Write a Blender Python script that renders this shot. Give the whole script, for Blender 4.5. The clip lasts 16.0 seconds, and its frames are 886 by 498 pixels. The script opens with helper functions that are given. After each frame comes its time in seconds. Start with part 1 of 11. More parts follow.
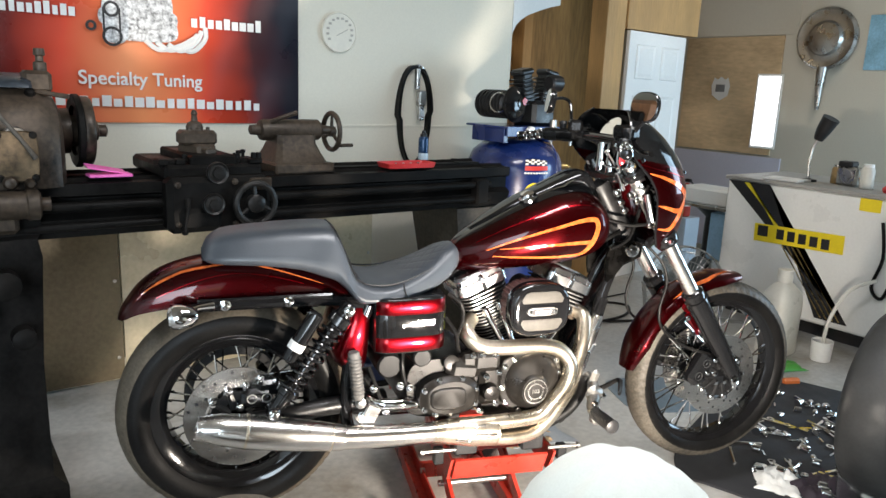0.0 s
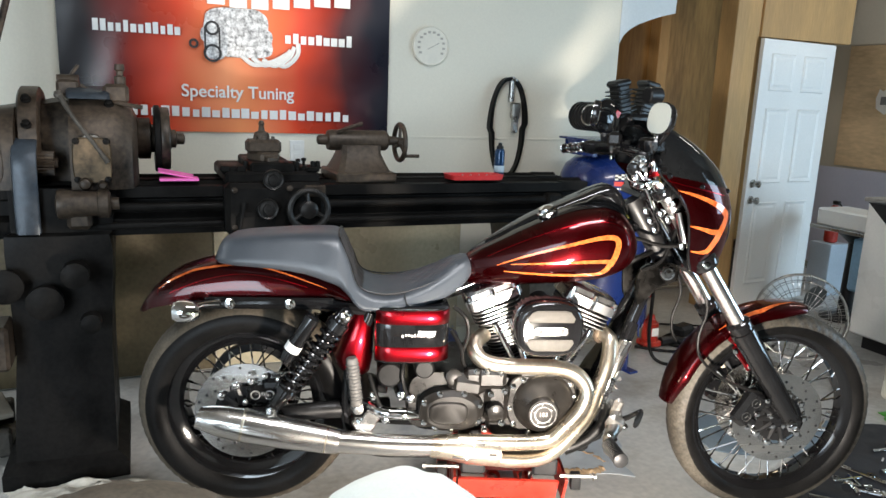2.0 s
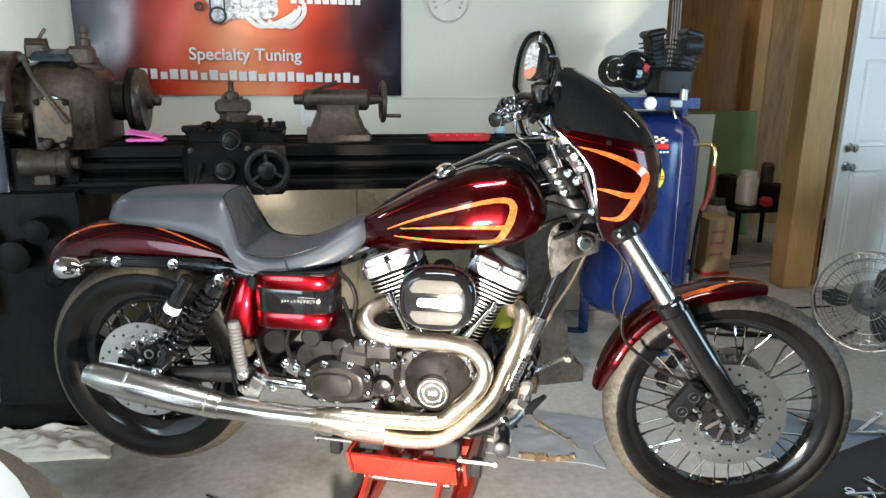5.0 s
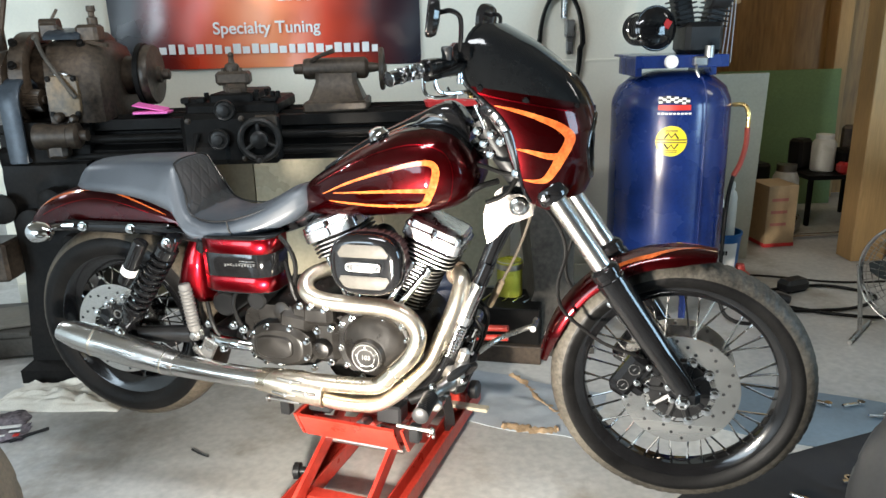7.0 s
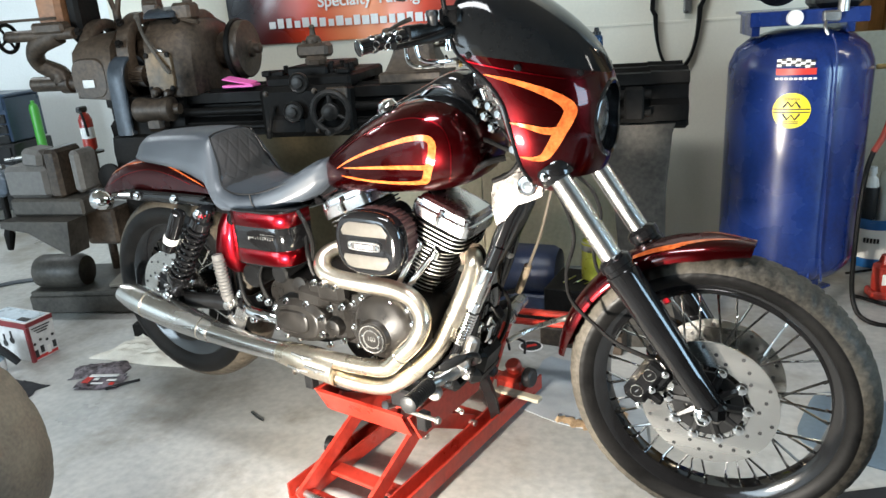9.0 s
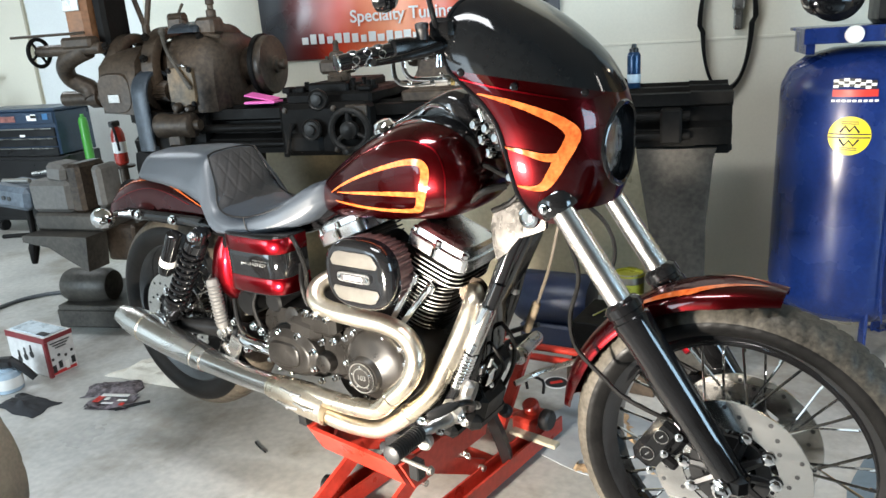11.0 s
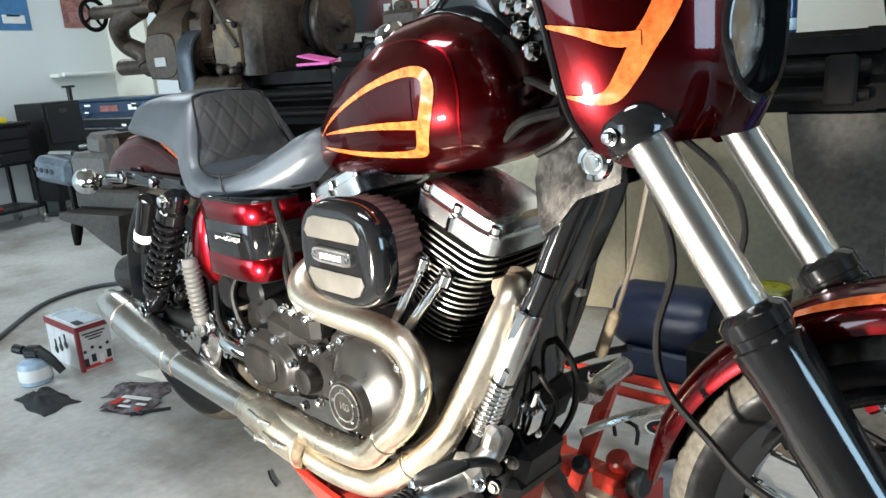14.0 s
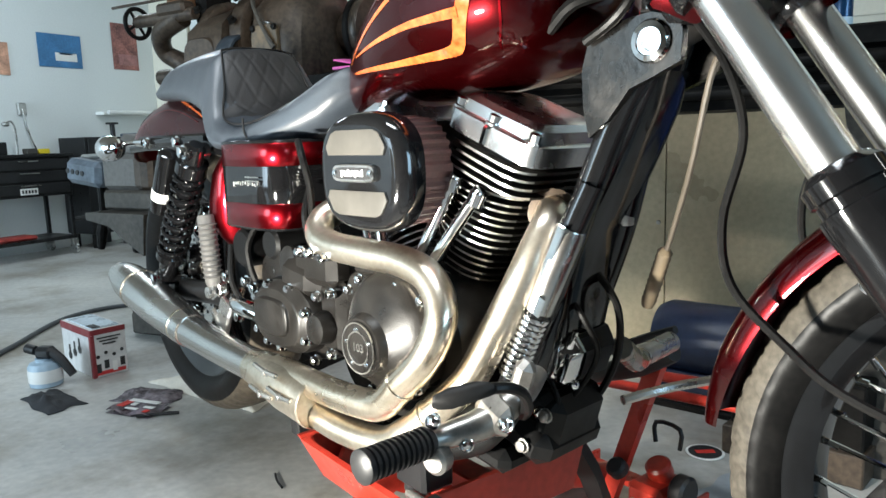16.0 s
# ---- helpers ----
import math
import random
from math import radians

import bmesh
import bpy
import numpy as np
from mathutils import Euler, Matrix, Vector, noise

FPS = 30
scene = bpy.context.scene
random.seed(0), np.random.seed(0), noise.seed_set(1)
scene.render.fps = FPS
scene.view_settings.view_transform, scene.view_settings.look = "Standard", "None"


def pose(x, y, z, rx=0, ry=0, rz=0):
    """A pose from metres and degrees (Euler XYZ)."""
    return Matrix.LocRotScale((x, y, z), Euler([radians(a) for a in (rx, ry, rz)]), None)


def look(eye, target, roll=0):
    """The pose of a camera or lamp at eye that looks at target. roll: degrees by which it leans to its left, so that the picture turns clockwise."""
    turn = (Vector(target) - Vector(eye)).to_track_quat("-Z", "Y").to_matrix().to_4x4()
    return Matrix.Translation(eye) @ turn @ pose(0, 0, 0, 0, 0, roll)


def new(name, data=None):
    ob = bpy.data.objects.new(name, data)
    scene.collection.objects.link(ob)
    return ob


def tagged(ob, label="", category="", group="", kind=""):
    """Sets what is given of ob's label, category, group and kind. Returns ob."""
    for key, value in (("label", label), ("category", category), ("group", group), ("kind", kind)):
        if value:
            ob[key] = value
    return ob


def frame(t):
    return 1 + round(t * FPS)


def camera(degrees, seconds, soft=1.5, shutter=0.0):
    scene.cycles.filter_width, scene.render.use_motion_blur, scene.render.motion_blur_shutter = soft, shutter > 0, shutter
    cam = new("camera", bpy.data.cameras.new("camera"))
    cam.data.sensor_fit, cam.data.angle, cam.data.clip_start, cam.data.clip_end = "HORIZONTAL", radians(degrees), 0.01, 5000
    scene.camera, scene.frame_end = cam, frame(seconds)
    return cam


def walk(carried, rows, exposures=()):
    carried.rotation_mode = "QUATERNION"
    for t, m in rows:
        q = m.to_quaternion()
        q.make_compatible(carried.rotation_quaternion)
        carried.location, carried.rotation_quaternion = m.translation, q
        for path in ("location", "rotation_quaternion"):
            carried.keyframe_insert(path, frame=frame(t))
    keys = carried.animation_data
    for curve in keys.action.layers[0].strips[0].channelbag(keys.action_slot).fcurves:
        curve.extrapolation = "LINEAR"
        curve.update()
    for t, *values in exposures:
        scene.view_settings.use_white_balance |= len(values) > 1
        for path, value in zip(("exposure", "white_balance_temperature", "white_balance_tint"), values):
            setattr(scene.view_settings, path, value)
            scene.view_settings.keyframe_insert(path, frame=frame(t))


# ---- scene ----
cam = camera(62.7, 16.0)
METRES, EYE, TILT, LEAN, TURN = 3.5, 1.45, -12.5, -2.4, -36.0
ROWS = [
    (0.0, 0.0, 0.0, 0.0, -0.0, 0.0, -0.0),
    (0.5, 0.0427, -0.0192, -0.0027, 2.33, 0.3, -0.85),
    (1.0, 0.07, -0.0206, 0.0009, 5.91, 0.05, -1.28),
    (1.5, 0.0952, -0.0074, -0.0011, 9.15, 0.64, -1.22),
    (2.0, 0.1314, 0.0222, 0.0016, 13.19, 0.76, -2.84),
    (2.5, 0.1639, 0.0458, 0.004, 14.96, -0.68, -1.47),
    (3.0, 0.1973, 0.0645, 0.0048, 17.37, -0.46, -3.22),
    (3.5, 0.2346, 0.0836, 0.0092, 19.06, -1.67, -4.97),
    (4.0, 0.2562, 0.1048, 0.0079, 19.82, -1.83, -4.39),
    (6.5, 0.407, 0.1842, 0.0115, 33.47, -3.69, -4.31),
    (7.0, 0.4273, 0.2086, 0.0106, 33.98, -5.0, -3.57),
    (7.5, 0.4428, 0.235, 0.0132, 37.93, -6.08, -3.46),
    (8.0, 0.4575, 0.2715, 0.0173, 41.07, -7.19, -2.87),
    (8.5, 0.4822, 0.2983, 0.0203, 45.29, -8.15, -3.35),
    (11.0, 0.4897, 0.3784, 0.0314, 53.13, -7.41, -4.91),
    (11.5, 0.479, 0.4068, 0.0353, 56.38, -7.41, -5.4),
    (12.0, 0.4588, 0.4647, 0.0505, 62.9, -7.75, -8.62),
    (12.5, 0.4446, 0.4972, 0.0557, 67.1, -11.46, -12.42),
    (13.0, 0.4317, 0.5045, 0.0467, 66.66, -11.57, -8.8),
    (13.5, 0.4041, 0.5075, 0.0242, 62.99, -8.54, -7.51),
    (14.0, 0.3859, 0.5165, -0.0061, 63.46, -6.99, -6.33),
    (14.5, 0.3851, 0.5283, -0.0419, 64.87, -3.56, -7.84),
    (15.0, 0.3865, 0.5327, -0.0611, 65.53, -1.05, -7.63),
    (15.5, 0.3832, 0.5312, -0.0662, 66.08, 0.01, -7.9),
    (16.0, 0.3664, 0.5349, -0.0702, 65.97, -1.49, -8.66),
]
walk(cam, [(t, pose(0, 0, EYE, TILT, LEAN, TURN) @ pose(METRES * x, METRES * y, METRES * z, 90 + pitch, roll, yaw)) for t, x, y, z, yaw, pitch, roll in ROWS],
     [(0.0, 0.0, 6500, 12), (3.5, -0.08, 6350, 11), (6.5, 0.14, 6250, 9), (8.0, 0.26, 6250, 8), (12.0, 0.34, 6350, 9), (14.0, 0.16, 6150, 7), (16.0, -0.04, 6000, 5)])

# ---- light ----
world = bpy.data.worlds.new("sky")
scene.world = world
world.use_nodes = True
wn = world.node_tree
sky = wn.nodes.new("ShaderNodeTexSky")
sky.sky_type = "NISHITA"
sky.sun_disc = False
sky.sun_elevation = radians(38)
sky.sun_rotation = radians(200)
wn.links.new(sky.outputs[0], wn.nodes["Background"].inputs[0])
wn.nodes["Background"].inputs[1].default_value = 0.1


def area_lamp(name, eye, target, sx, sy, watts, colour, spread=180):
    la = bpy.data.lights.new(name, "AREA")
    la.shape, la.size, la.size_y, la.energy, la.color = "RECTANGLE", sx, sy, watts, colour
    la.spread = radians(spread)
    ob = new(name, la)
    ob.matrix_world = look(eye, target)
    return ob


# low work lamp beside the start of the walk, daylight through the open roller door, added ceiling fills
WORK = area_lamp("work_lamp", (1.17, 0.49, 0.48), (1.60, 1.58, 0.80), 0.12, 0.10, 52, (1.0, 0.90, 0.77), 120)
DAY = area_lamp("door_daylight", (-2.7, -2.9, 1.5), (-3.0, 3.0, 0.9), 2.6, 2.2, 175, (0.74, 0.89, 1.0), 125)
DAY2 = area_lamp("side_daylight", (6.1, -0.3, 1.5), (3.6, 3.0, 0.9), 1.7, 1.8, 126, (0.55, 0.80, 1.0))
# fills without fixtures, added out of view to brighten walls and floor
FILL1 = area_lamp("ceiling_fill_lamp", (1.3, 0.9, 2.86), (1.3, 0.9, 0), 1.2, 0.34, 57, (0.96, 0.97, 0.98))
FILL2 = area_lamp("ceiling_fill_lamp", (5.1, 2.5, 2.86), (5.1, 2.5, 0), 1.2, 0.12, 10, (1.0, 0.95, 0.86))
FILL3 = area_lamp("ceiling_fill_lamp", (-2.2, 3.4, 2.86), (-2.2, 3.4, 0), 1.2, 0.12, 36, (0.90, 0.96, 1.0))
# weak warm fill added above the store room, no bulb stands there
BACKLAMP = area_lamp("store_fill_lamp", (4.2, 4.5, 2.6), (4.2, 4.5, 0), 0.25, 0.25, 5, (1.0, 0.8, 0.55))

# ---- materials ----


def link(nt, a, b):
    nt.links.new(a, b)


def mat(name, col, rough=0.5, metal=0.0, var=0.18, scale=6.0, fine=60.0, bump=0.1, bump_mm=1.0, coat=0.0, rvar=0.12,
        tint=None, spec=0.5, aniso=None):
    """Principled surface with colour, gloss and relief that vary at two scales, in metres of the thing itself."""
    m = bpy.data.materials.new(name)
    m.use_nodes = True
    nt = m.node_tree
    bs = nt.nodes["Principled BSDF"]
    tc = nt.nodes.new("ShaderNodeTexCoord")
    co = tc.outputs["Object"]
    if aniso:
        mp = nt.nodes.new("ShaderNodeMapping")
        mp.inputs["Scale"].default_value = aniso
        link(nt, co, mp.inputs[0])
        co = mp.outputs[0]
    n1, n2 = nt.nodes.new("ShaderNodeTexNoise"), nt.nodes.new("ShaderNodeTexNoise")
    for n, s, d in ((n1, scale, 5), (n2, fine, 3)):
        n.inputs["Scale"].default_value = s
        n.inputs["Detail"].default_value = d
        link(nt, co, n.inputs["Vector"])
    mixn = nt.nodes.new("ShaderNodeMix")
    mixn.inputs[0].default_value = 0.4
    link(nt, n1.outputs[0], mixn.inputs[2])
    link(nt, n2.outputs[0], mixn.inputs[3])
    ramp = nt.nodes.new("ShaderNodeValToRGB")
    lo = [max(0, c * (1 - var)) for c in col]
    hi = [min(1, c * (1 + var)) for c in (tint or col)]
    ramp.color_ramp.elements[0].position, ramp.color_ramp.elements[0].color = 0.32, (*lo, 1)
    ramp.color_ramp.elements[1].position, ramp.color_ramp.elements[1].color = 0.68, (*hi, 1)
    link(nt, mixn.outputs[0], ramp.inputs[0])
    link(nt, ramp.outputs[0], bs.inputs["Base Color"])
    mr = nt.nodes.new("ShaderNodeMapRange")
    mr.inputs["From Min"].default_value, mr.inputs["From Max"].default_value = 0.3, 0.7
    mr.inputs["To Min"].default_value, mr.inputs["To Max"].default_value = max(0.02, rough - rvar), min(1, rough + rvar)
    link(nt, n1.outputs[0], mr.inputs[0])
    link(nt, mr.outputs[0], bs.inputs["Roughness"])
    bs.inputs["Metallic"].default_value = metal
    bs.inputs["Coat Weight"].default_value = coat * 0.55
    bs.inputs["Coat Roughness"].default_value = 0.04
    bs.inputs["Specular IOR Level"].default_value = spec
    if bump:
        bp = nt.nodes.new("ShaderNodeBump")
        bp.inputs["Strength"].default_value = bump
        bp.inputs["Distance"].default_value = bump_mm / 1000
        link(nt, n2.outputs[0], bp.inputs["Height"])
        link(nt, bp.outputs[0], bs.inputs["Normal"])
    return m


def nodes_of(m):
    return m.node_tree, m.node_tree.nodes["Principled BSDF"]


def lamp_mat(name, col, power):
    m = bpy.data.materials.new(name)
    m.use_nodes = True
    bs = m.node_tree.nodes["Principled BSDF"]
    bs.inputs["Base Color"].default_value = (*col, 1)
    bs.inputs["Emission Color"].default_value = (*col, 1)
    bs.inputs["Emission Strength"].default_value = power
    return m


def glass_mat(name, col, rough=0.02):
    m = bpy.data.materials.new(name)
    m.use_nodes = True
    bs = m.node_tree.nodes["Principled BSDF"]
    bs.inputs["Base Color"].default_value = (*col, 1)
    bs.inputs["Transmission Weight"].default_value = 1
    bs.inputs["Roughness"].default_value = rough
    bs.inputs["IOR"].default_value = 1.45
    return m


CONCRETE = mat("sealed_concrete", (0.40, 0.40, 0.39), 0.40, var=0.2, scale=1.3, fine=38, bump=0.15, bump_mm=1.5, rvar=0.16, tint=(0.46, 0.45, 0.42))
nt, bs = nodes_of(CONCRETE)
st = nt.nodes.new("ShaderNodeTexNoise")
st.inputs["Scale"].default_value, st.inputs["Detail"].default_value, st.inputs["Roughness"].default_value = 2.1, 6, 0.65
link(nt, nt.nodes["Texture Coordinate"].outputs["Object"], st.inputs["Vector"])
sr = nt.nodes.new("ShaderNodeValToRGB")
sr.color_ramp.elements[0].position, sr.color_ramp.elements[1].position = 0.50, 0.66
sr.color_ramp.elements[1].color = (0.75, 0.75, 0.75, 1)
link(nt, st.outputs[0], sr.inputs[0])
sm = nt.nodes.new("ShaderNodeMix")
sm.data_type = "RGBA"
link(nt, sr.outputs[0], sm.inputs[0])
link(nt, nt.nodes["Color Ramp"].outputs[0], sm.inputs[6])
sm.inputs[7].default_value = (0.215, 0.185, 0.14, 1)
link(nt, sm.outputs[2], bs.inputs["Base Color"])

PAPERBROWN = mat("torn_brown_paper", (0.30, 0.19, 0.10), 0.85, var=0.4, scale=16, fine=90, bump=0.4, bump_mm=2, tint=(0.42, 0.30, 0.18))
CREAM = mat("cream_wall_paint", (0.72, 0.68, 0.57), 0.7, var=0.05, scale=1.1, fine=90, bump=0.2, bump_mm=0.8)
COOLWHITE = mat("white_wall_paint", (0.72, 0.74, 0.73), 0.7, var=0.06, scale=0.9, fine=80, bump=0.2, bump_mm=0.8)
GREYWALL = mat("grey_beige_paint", (0.55, 0.52, 0.44), 0.7, var=0.06, scale=1.0, fine=80, bump=0.2)
DARKWALL = mat("dark_board_wall", (0.13, 0.11, 0.09), 0.7, var=0.2, scale=1.4, fine=50, bump=0.2)
LAVENDER = mat("pale_lavender_paint", (0.56, 0.57, 0.68), 0.7, var=0.06, scale=1.2, fine=70, bump=0.2)
CEIL = mat("ceiling_board", (0.22, 0.19, 0.15), 0.8, var=0.05, scale=0.8)
PLY = mat("plywood", (0.22, 0.112, 0.032), 0.5, var=0.35, scale=2.2, fine=26, bump=0.2, aniso=(1.5, 1.5, 0.22), tint=(0.30, 0.17, 0.055))
OSB = mat("raw_plywood", (0.58, 0.43, 0.26), 0.65, var=0.28, scale=3.2, fine=40, bump=0.25, aniso=(1, 0.3, 1))
STUD = mat("pine_post", (0.40, 0.245, 0.10), 0.6, var=0.22, scale=2.5, fine=40, bump=0.2, aniso=(3, 3, 0.25))
GREENPANEL = mat("green_board", (0.16, 0.25, 0.10), 0.6, var=0.2, scale=2)
TANBOARD = mat("tan_hardboard", (0.40, 0.36, 0.27), 0.7, var=0.12, scale=3)
DOORWHITE = mat("white_door_paint", (0.78, 0.78, 0.76), 0.45, var=0.05, scale=1.5, fine=70, bump=0.08)
PRIMER = mat("white_enamel", (0.76, 0.76, 0.73), 0.35, var=0.05, scale=3)
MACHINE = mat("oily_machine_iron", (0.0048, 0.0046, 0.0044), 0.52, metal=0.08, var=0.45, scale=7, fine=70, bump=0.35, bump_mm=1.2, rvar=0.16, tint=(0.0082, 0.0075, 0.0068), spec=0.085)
MACHINE_LEG = mat("dusty_grey_casting_paint", (0.034, 0.031, 0.027), 0.5, metal=0.1, var=0.4, scale=5, fine=55, bump=0.3, bump_mm=1.2, tint=(0.062, 0.056, 0.047), spec=0.3)
WHEELIRON = mat("worn_hand_wheel_iron", (0.013, 0.0125, 0.012), 0.42, metal=0.3, var=0.4, scale=12, fine=80, bump=0.2, tint=(0.024, 0.022, 0.020), spec=0.25)
MACHINE_BROWN = mat("worn_brown_casting", (0.013, 0.0105, 0.009), 0.45, metal=0.25, var=0.5, scale=5, fine=60, bump=0.35, bump_mm=1.2, rvar=0.15, tint=(0.060, 0.044, 0.031), spec=0.35)
MACHINE_TAN = mat("tan_stained_casting", (0.050, 0.037, 0.022), 0.45, metal=0.2, var=0.5, scale=9, fine=60, bump=0.3, bump_mm=1.2, tint=(0.115, 0.080, 0.045), spec=0.35)
MACHINE_BLUE = mat("blue_grey_paint_and_sky_sheen", (0.038, 0.048, 0.060), 0.38, metal=0.2, var=0.4, scale=8, bump=0.25, spec=0.35)
STEEL = mat("bare_steel", (0.42, 0.41, 0.39), 0.32, metal=0.95, var=0.2, scale=12, fine=120, bump=0.12)
CHROME = mat("chrome", (0.78, 0.78, 0.78), 0.07, metal=1.0, var=0.04, scale=20, fine=90, bump=0.02, rvar=0.03)
ROCKER = mat("polished_alloy_cover", (0.72, 0.72, 0.72), 0.26, metal=1.0, var=0.06, scale=14, fine=120, bump=0.03, rvar=0.05)
POLISHED = mat("polished_fork_tube", (0.80, 0.80, 0.79), 0.25, metal=1.0, var=0.05, scale=6, fine=160, bump=0.0, rvar=0.04)
ALLOY = mat("cast_alloy", (0.52, 0.51, 0.49), 0.3, metal=0.95, var=0.14, scale=16, fine=140, bump=0.15, bump_mm=0.6)
CASTGREY = mat("dull_cast_bracket", (0.26, 0.25, 0.235), 0.38, metal=0.9, var=0.25, scale=18, fine=140, bump=0.2)
EXHAUST = mat("heat_tinted_stainless", (0.70, 0.60, 0.45), 0.29, metal=1.0, var=0.14, scale=5, fine=110, bump=0.08, rvar=0.07, tint=(0.78, 0.71, 0.60))
BRUSHED = mat("brushed_stainless", (0.62, 0.60, 0.57), 0.24, metal=1.0, var=0.12, scale=7, fine=200, bump=0.08, rvar=0.06, aniso=(0.25, 3, 3))
PITCH = mat("greasy_black_iron", (0.0045, 0.0045, 0.0046), 0.45, var=0.4, scale=14, fine=90, bump=0.2, spec=0.18)
GUSSET = mat("dark_forged_steel", (0.034, 0.032, 0.030), 0.27, metal=1.0, var=0.25, scale=22, fine=150, bump=0.3)
GLOSSBLACK = mat("gloss_black_paint", (0.006, 0.006, 0.0065), 0.09, var=0.3, scale=12, bump=0.02, rvar=0.04, spec=0.55)
WRINKLE = mat("wrinkle_black_engine", (0.0075, 0.0068, 0.0062), 0.36, metal=0.12, var=0.25, scale=18, fine=420, bump=0.5, bump_mm=0.5, tint=(0.013, 0.0118, 0.0105), spec=0.24)
CONTROL = mat("black_anodised_control", (0.005, 0.005, 0.0052), 0.24, var=0.3, scale=14, bump=0.03, spec=0.25)
SATIN = mat("satin_black", (0.011, 0.011, 0.0115), 0.38, var=0.3, scale=14, fine=120, bump=0.08, spec=0.32)
RUBBER = mat("tyre_rubber", (0.0035, 0.0035, 0.0036), 0.44, var=0.4, scale=9, fine=140, bump=0.25, bump_mm=0.8, tint=(0.0065, 0.0062, 0.0060), spec=0.13)
TREAD = mat("dusty_tread_rubber", (0.032, 0.029, 0.024), 0.55, var=0.5, scale=6, fine=120, bump=0.25, bump_mm=0.8, tint=(0.068, 0.060, 0.048), spec=0.22)
TREAD_REAR = mat("worn_brown_tread_rubber", (0.040, 0.033, 0.025), 0.5, var=0.35, scale=6, fine=120, bump=0.25, bump_mm=0.8, tint=(0.080, 0.066, 0.048), spec=0.3)
WORNRUBBER = mat("dusty_old_tyre", (0.085, 0.07, 0.052), 0.75, var=0.3, scale=7, fine=100, bump=0.3, tint=(0.12, 0.10, 0.07))
PLASTIC = mat("black_plastic", (0.014, 0.014, 0.015), 0.45, var=0.25, scale=10, spec=0.35)
SMOKE = mat("dark_smoked_screen", (0.006, 0.0065, 0.007), 0.08, var=0.2, scale=14, bump=0.0, rvar=0.03, spec=0.22)
LENS = mat("headlamp_reflector", (0.90, 0.90, 0.90), 0.23, metal=1.0, var=0.05, scale=30, bump=0.06, fine=40, bump_mm=1)
THINGLASS = glass_mat("thin_lens_glass", (0.99, 0.99, 0.99))
THINGLASS.node_tree.nodes["Principled BSDF"].inputs["IOR"].default_value = 1.08
ORANGE = mat("orange_marbled_flame", (0.38, 0.060, 0.012), 0.14, var=0.3, scale=55, fine=150, bump=0.0, coat=1.0, tint=(0.46, 0.108, 0.026))
BLUEPAINT = mat("deep_blue_paint", (0.005, 0.016, 0.095), 0.24, var=0.18, scale=4, fine=80, bump=0.04, coat=0.35, tint=(0.008, 0.024, 0.125))
REDPAINT = mat("red_jack_paint", (0.30, 0.018, 0.010), 0.35, var=0.25, scale=9, bump=0.1, tint=(0.38, 0.034, 0.020))
REDPLASTIC = mat("red_plastic", (0.52, 0.03, 0.03), 0.4, var=0.12, scale=9)
YELLOW = mat("yellow_sticker", (0.80, 0.62, 0.02), 0.4, var=0.06, scale=12)
WHITE = mat("white_plastic", (0.78, 0.78, 0.75), 0.4, var=0.06, scale=8)
MILKY = mat("milky_plastic_jug", (0.62, 0.61, 0.55), 0.35, var=0.08, scale=8)
INK = mat("black_print", (0.015, 0.015, 0.016), 0.5, var=0.2, scale=20)
REDINK = mat("red_print", (0.52, 0.03, 0.02), 0.45, var=0.1, scale=20)
PAPER = mat("white_print", (0.78, 0.77, 0.74), 0.5, var=0.04, scale=15)
PINK = mat("pink_card", (0.85, 0.16, 0.50), 0.6, var=0.08, scale=15)
CLOTH = mat("crumpled_shop_cloth", (0.62, 0.58, 0.50), 0.9, var=0.15, scale=14, fine=180, bump=0.5, bump_mm=2)
BLACKCLOTH = mat("black_cloth", (0.016, 0.017, 0.02), 0.8, var=0.35, scale=10, fine=160, bump=0.4, bump_mm=2)
CARDBOARD = mat("cardboard", (0.42, 0.30, 0.17), 0.8, var=0.12, scale=9)
TOOLBLUE = mat("dark_blue_steel", (0.018, 0.035, 0.065), 0.35, var=0.25, scale=7)
LIME = mat("lime_green_plastic", (0.05, 0.26, 0.03), 0.45, var=0.1, scale=9)
CYAN = mat("blue_aerosol_can", (0.012, 0.045, 0.11), 0.3, metal=0.3, var=0.15, scale=14)
TIN = mat("yellow_green_tin", (0.42, 0.42, 0.05), 0.35, metal=0.2, var=0.15, scale=12)
COPPERRED = mat("red_rubber_hose", (0.32, 0.05, 0.03), 0.5, var=0.15, scale=12)
BRASS = mat("brass", (0.62, 0.45, 0.18), 0.3, metal=1.0, var=0.12, scale=20)
FILTER = mat("dark_red_filter_pleats", (0.075, 0.03, 0.026), 0.6, var=0.3, scale=20, fine=200, bump=0.2)
MESHGREY = mat("grey_wire_mesh", (0.060, 0.056, 0.049), 0.6, metal=0.0, var=0.2, scale=20, spec=0.25)
SHEETGREY = mat("blue_grey_floor_sheet", (0.16, 0.21, 0.25), 0.5, var=0.15, scale=4)
PICBLUE = mat("blue_poster_print", (0.05, 0.17, 0.36), 0.4, var=0.3, scale=7)
PICRED = mat("dark_red_poster_print", (0.16, 0.06, 0.06), 0.4, var=0.6, scale=8, tint=(0.3, 0.12, 0.1))


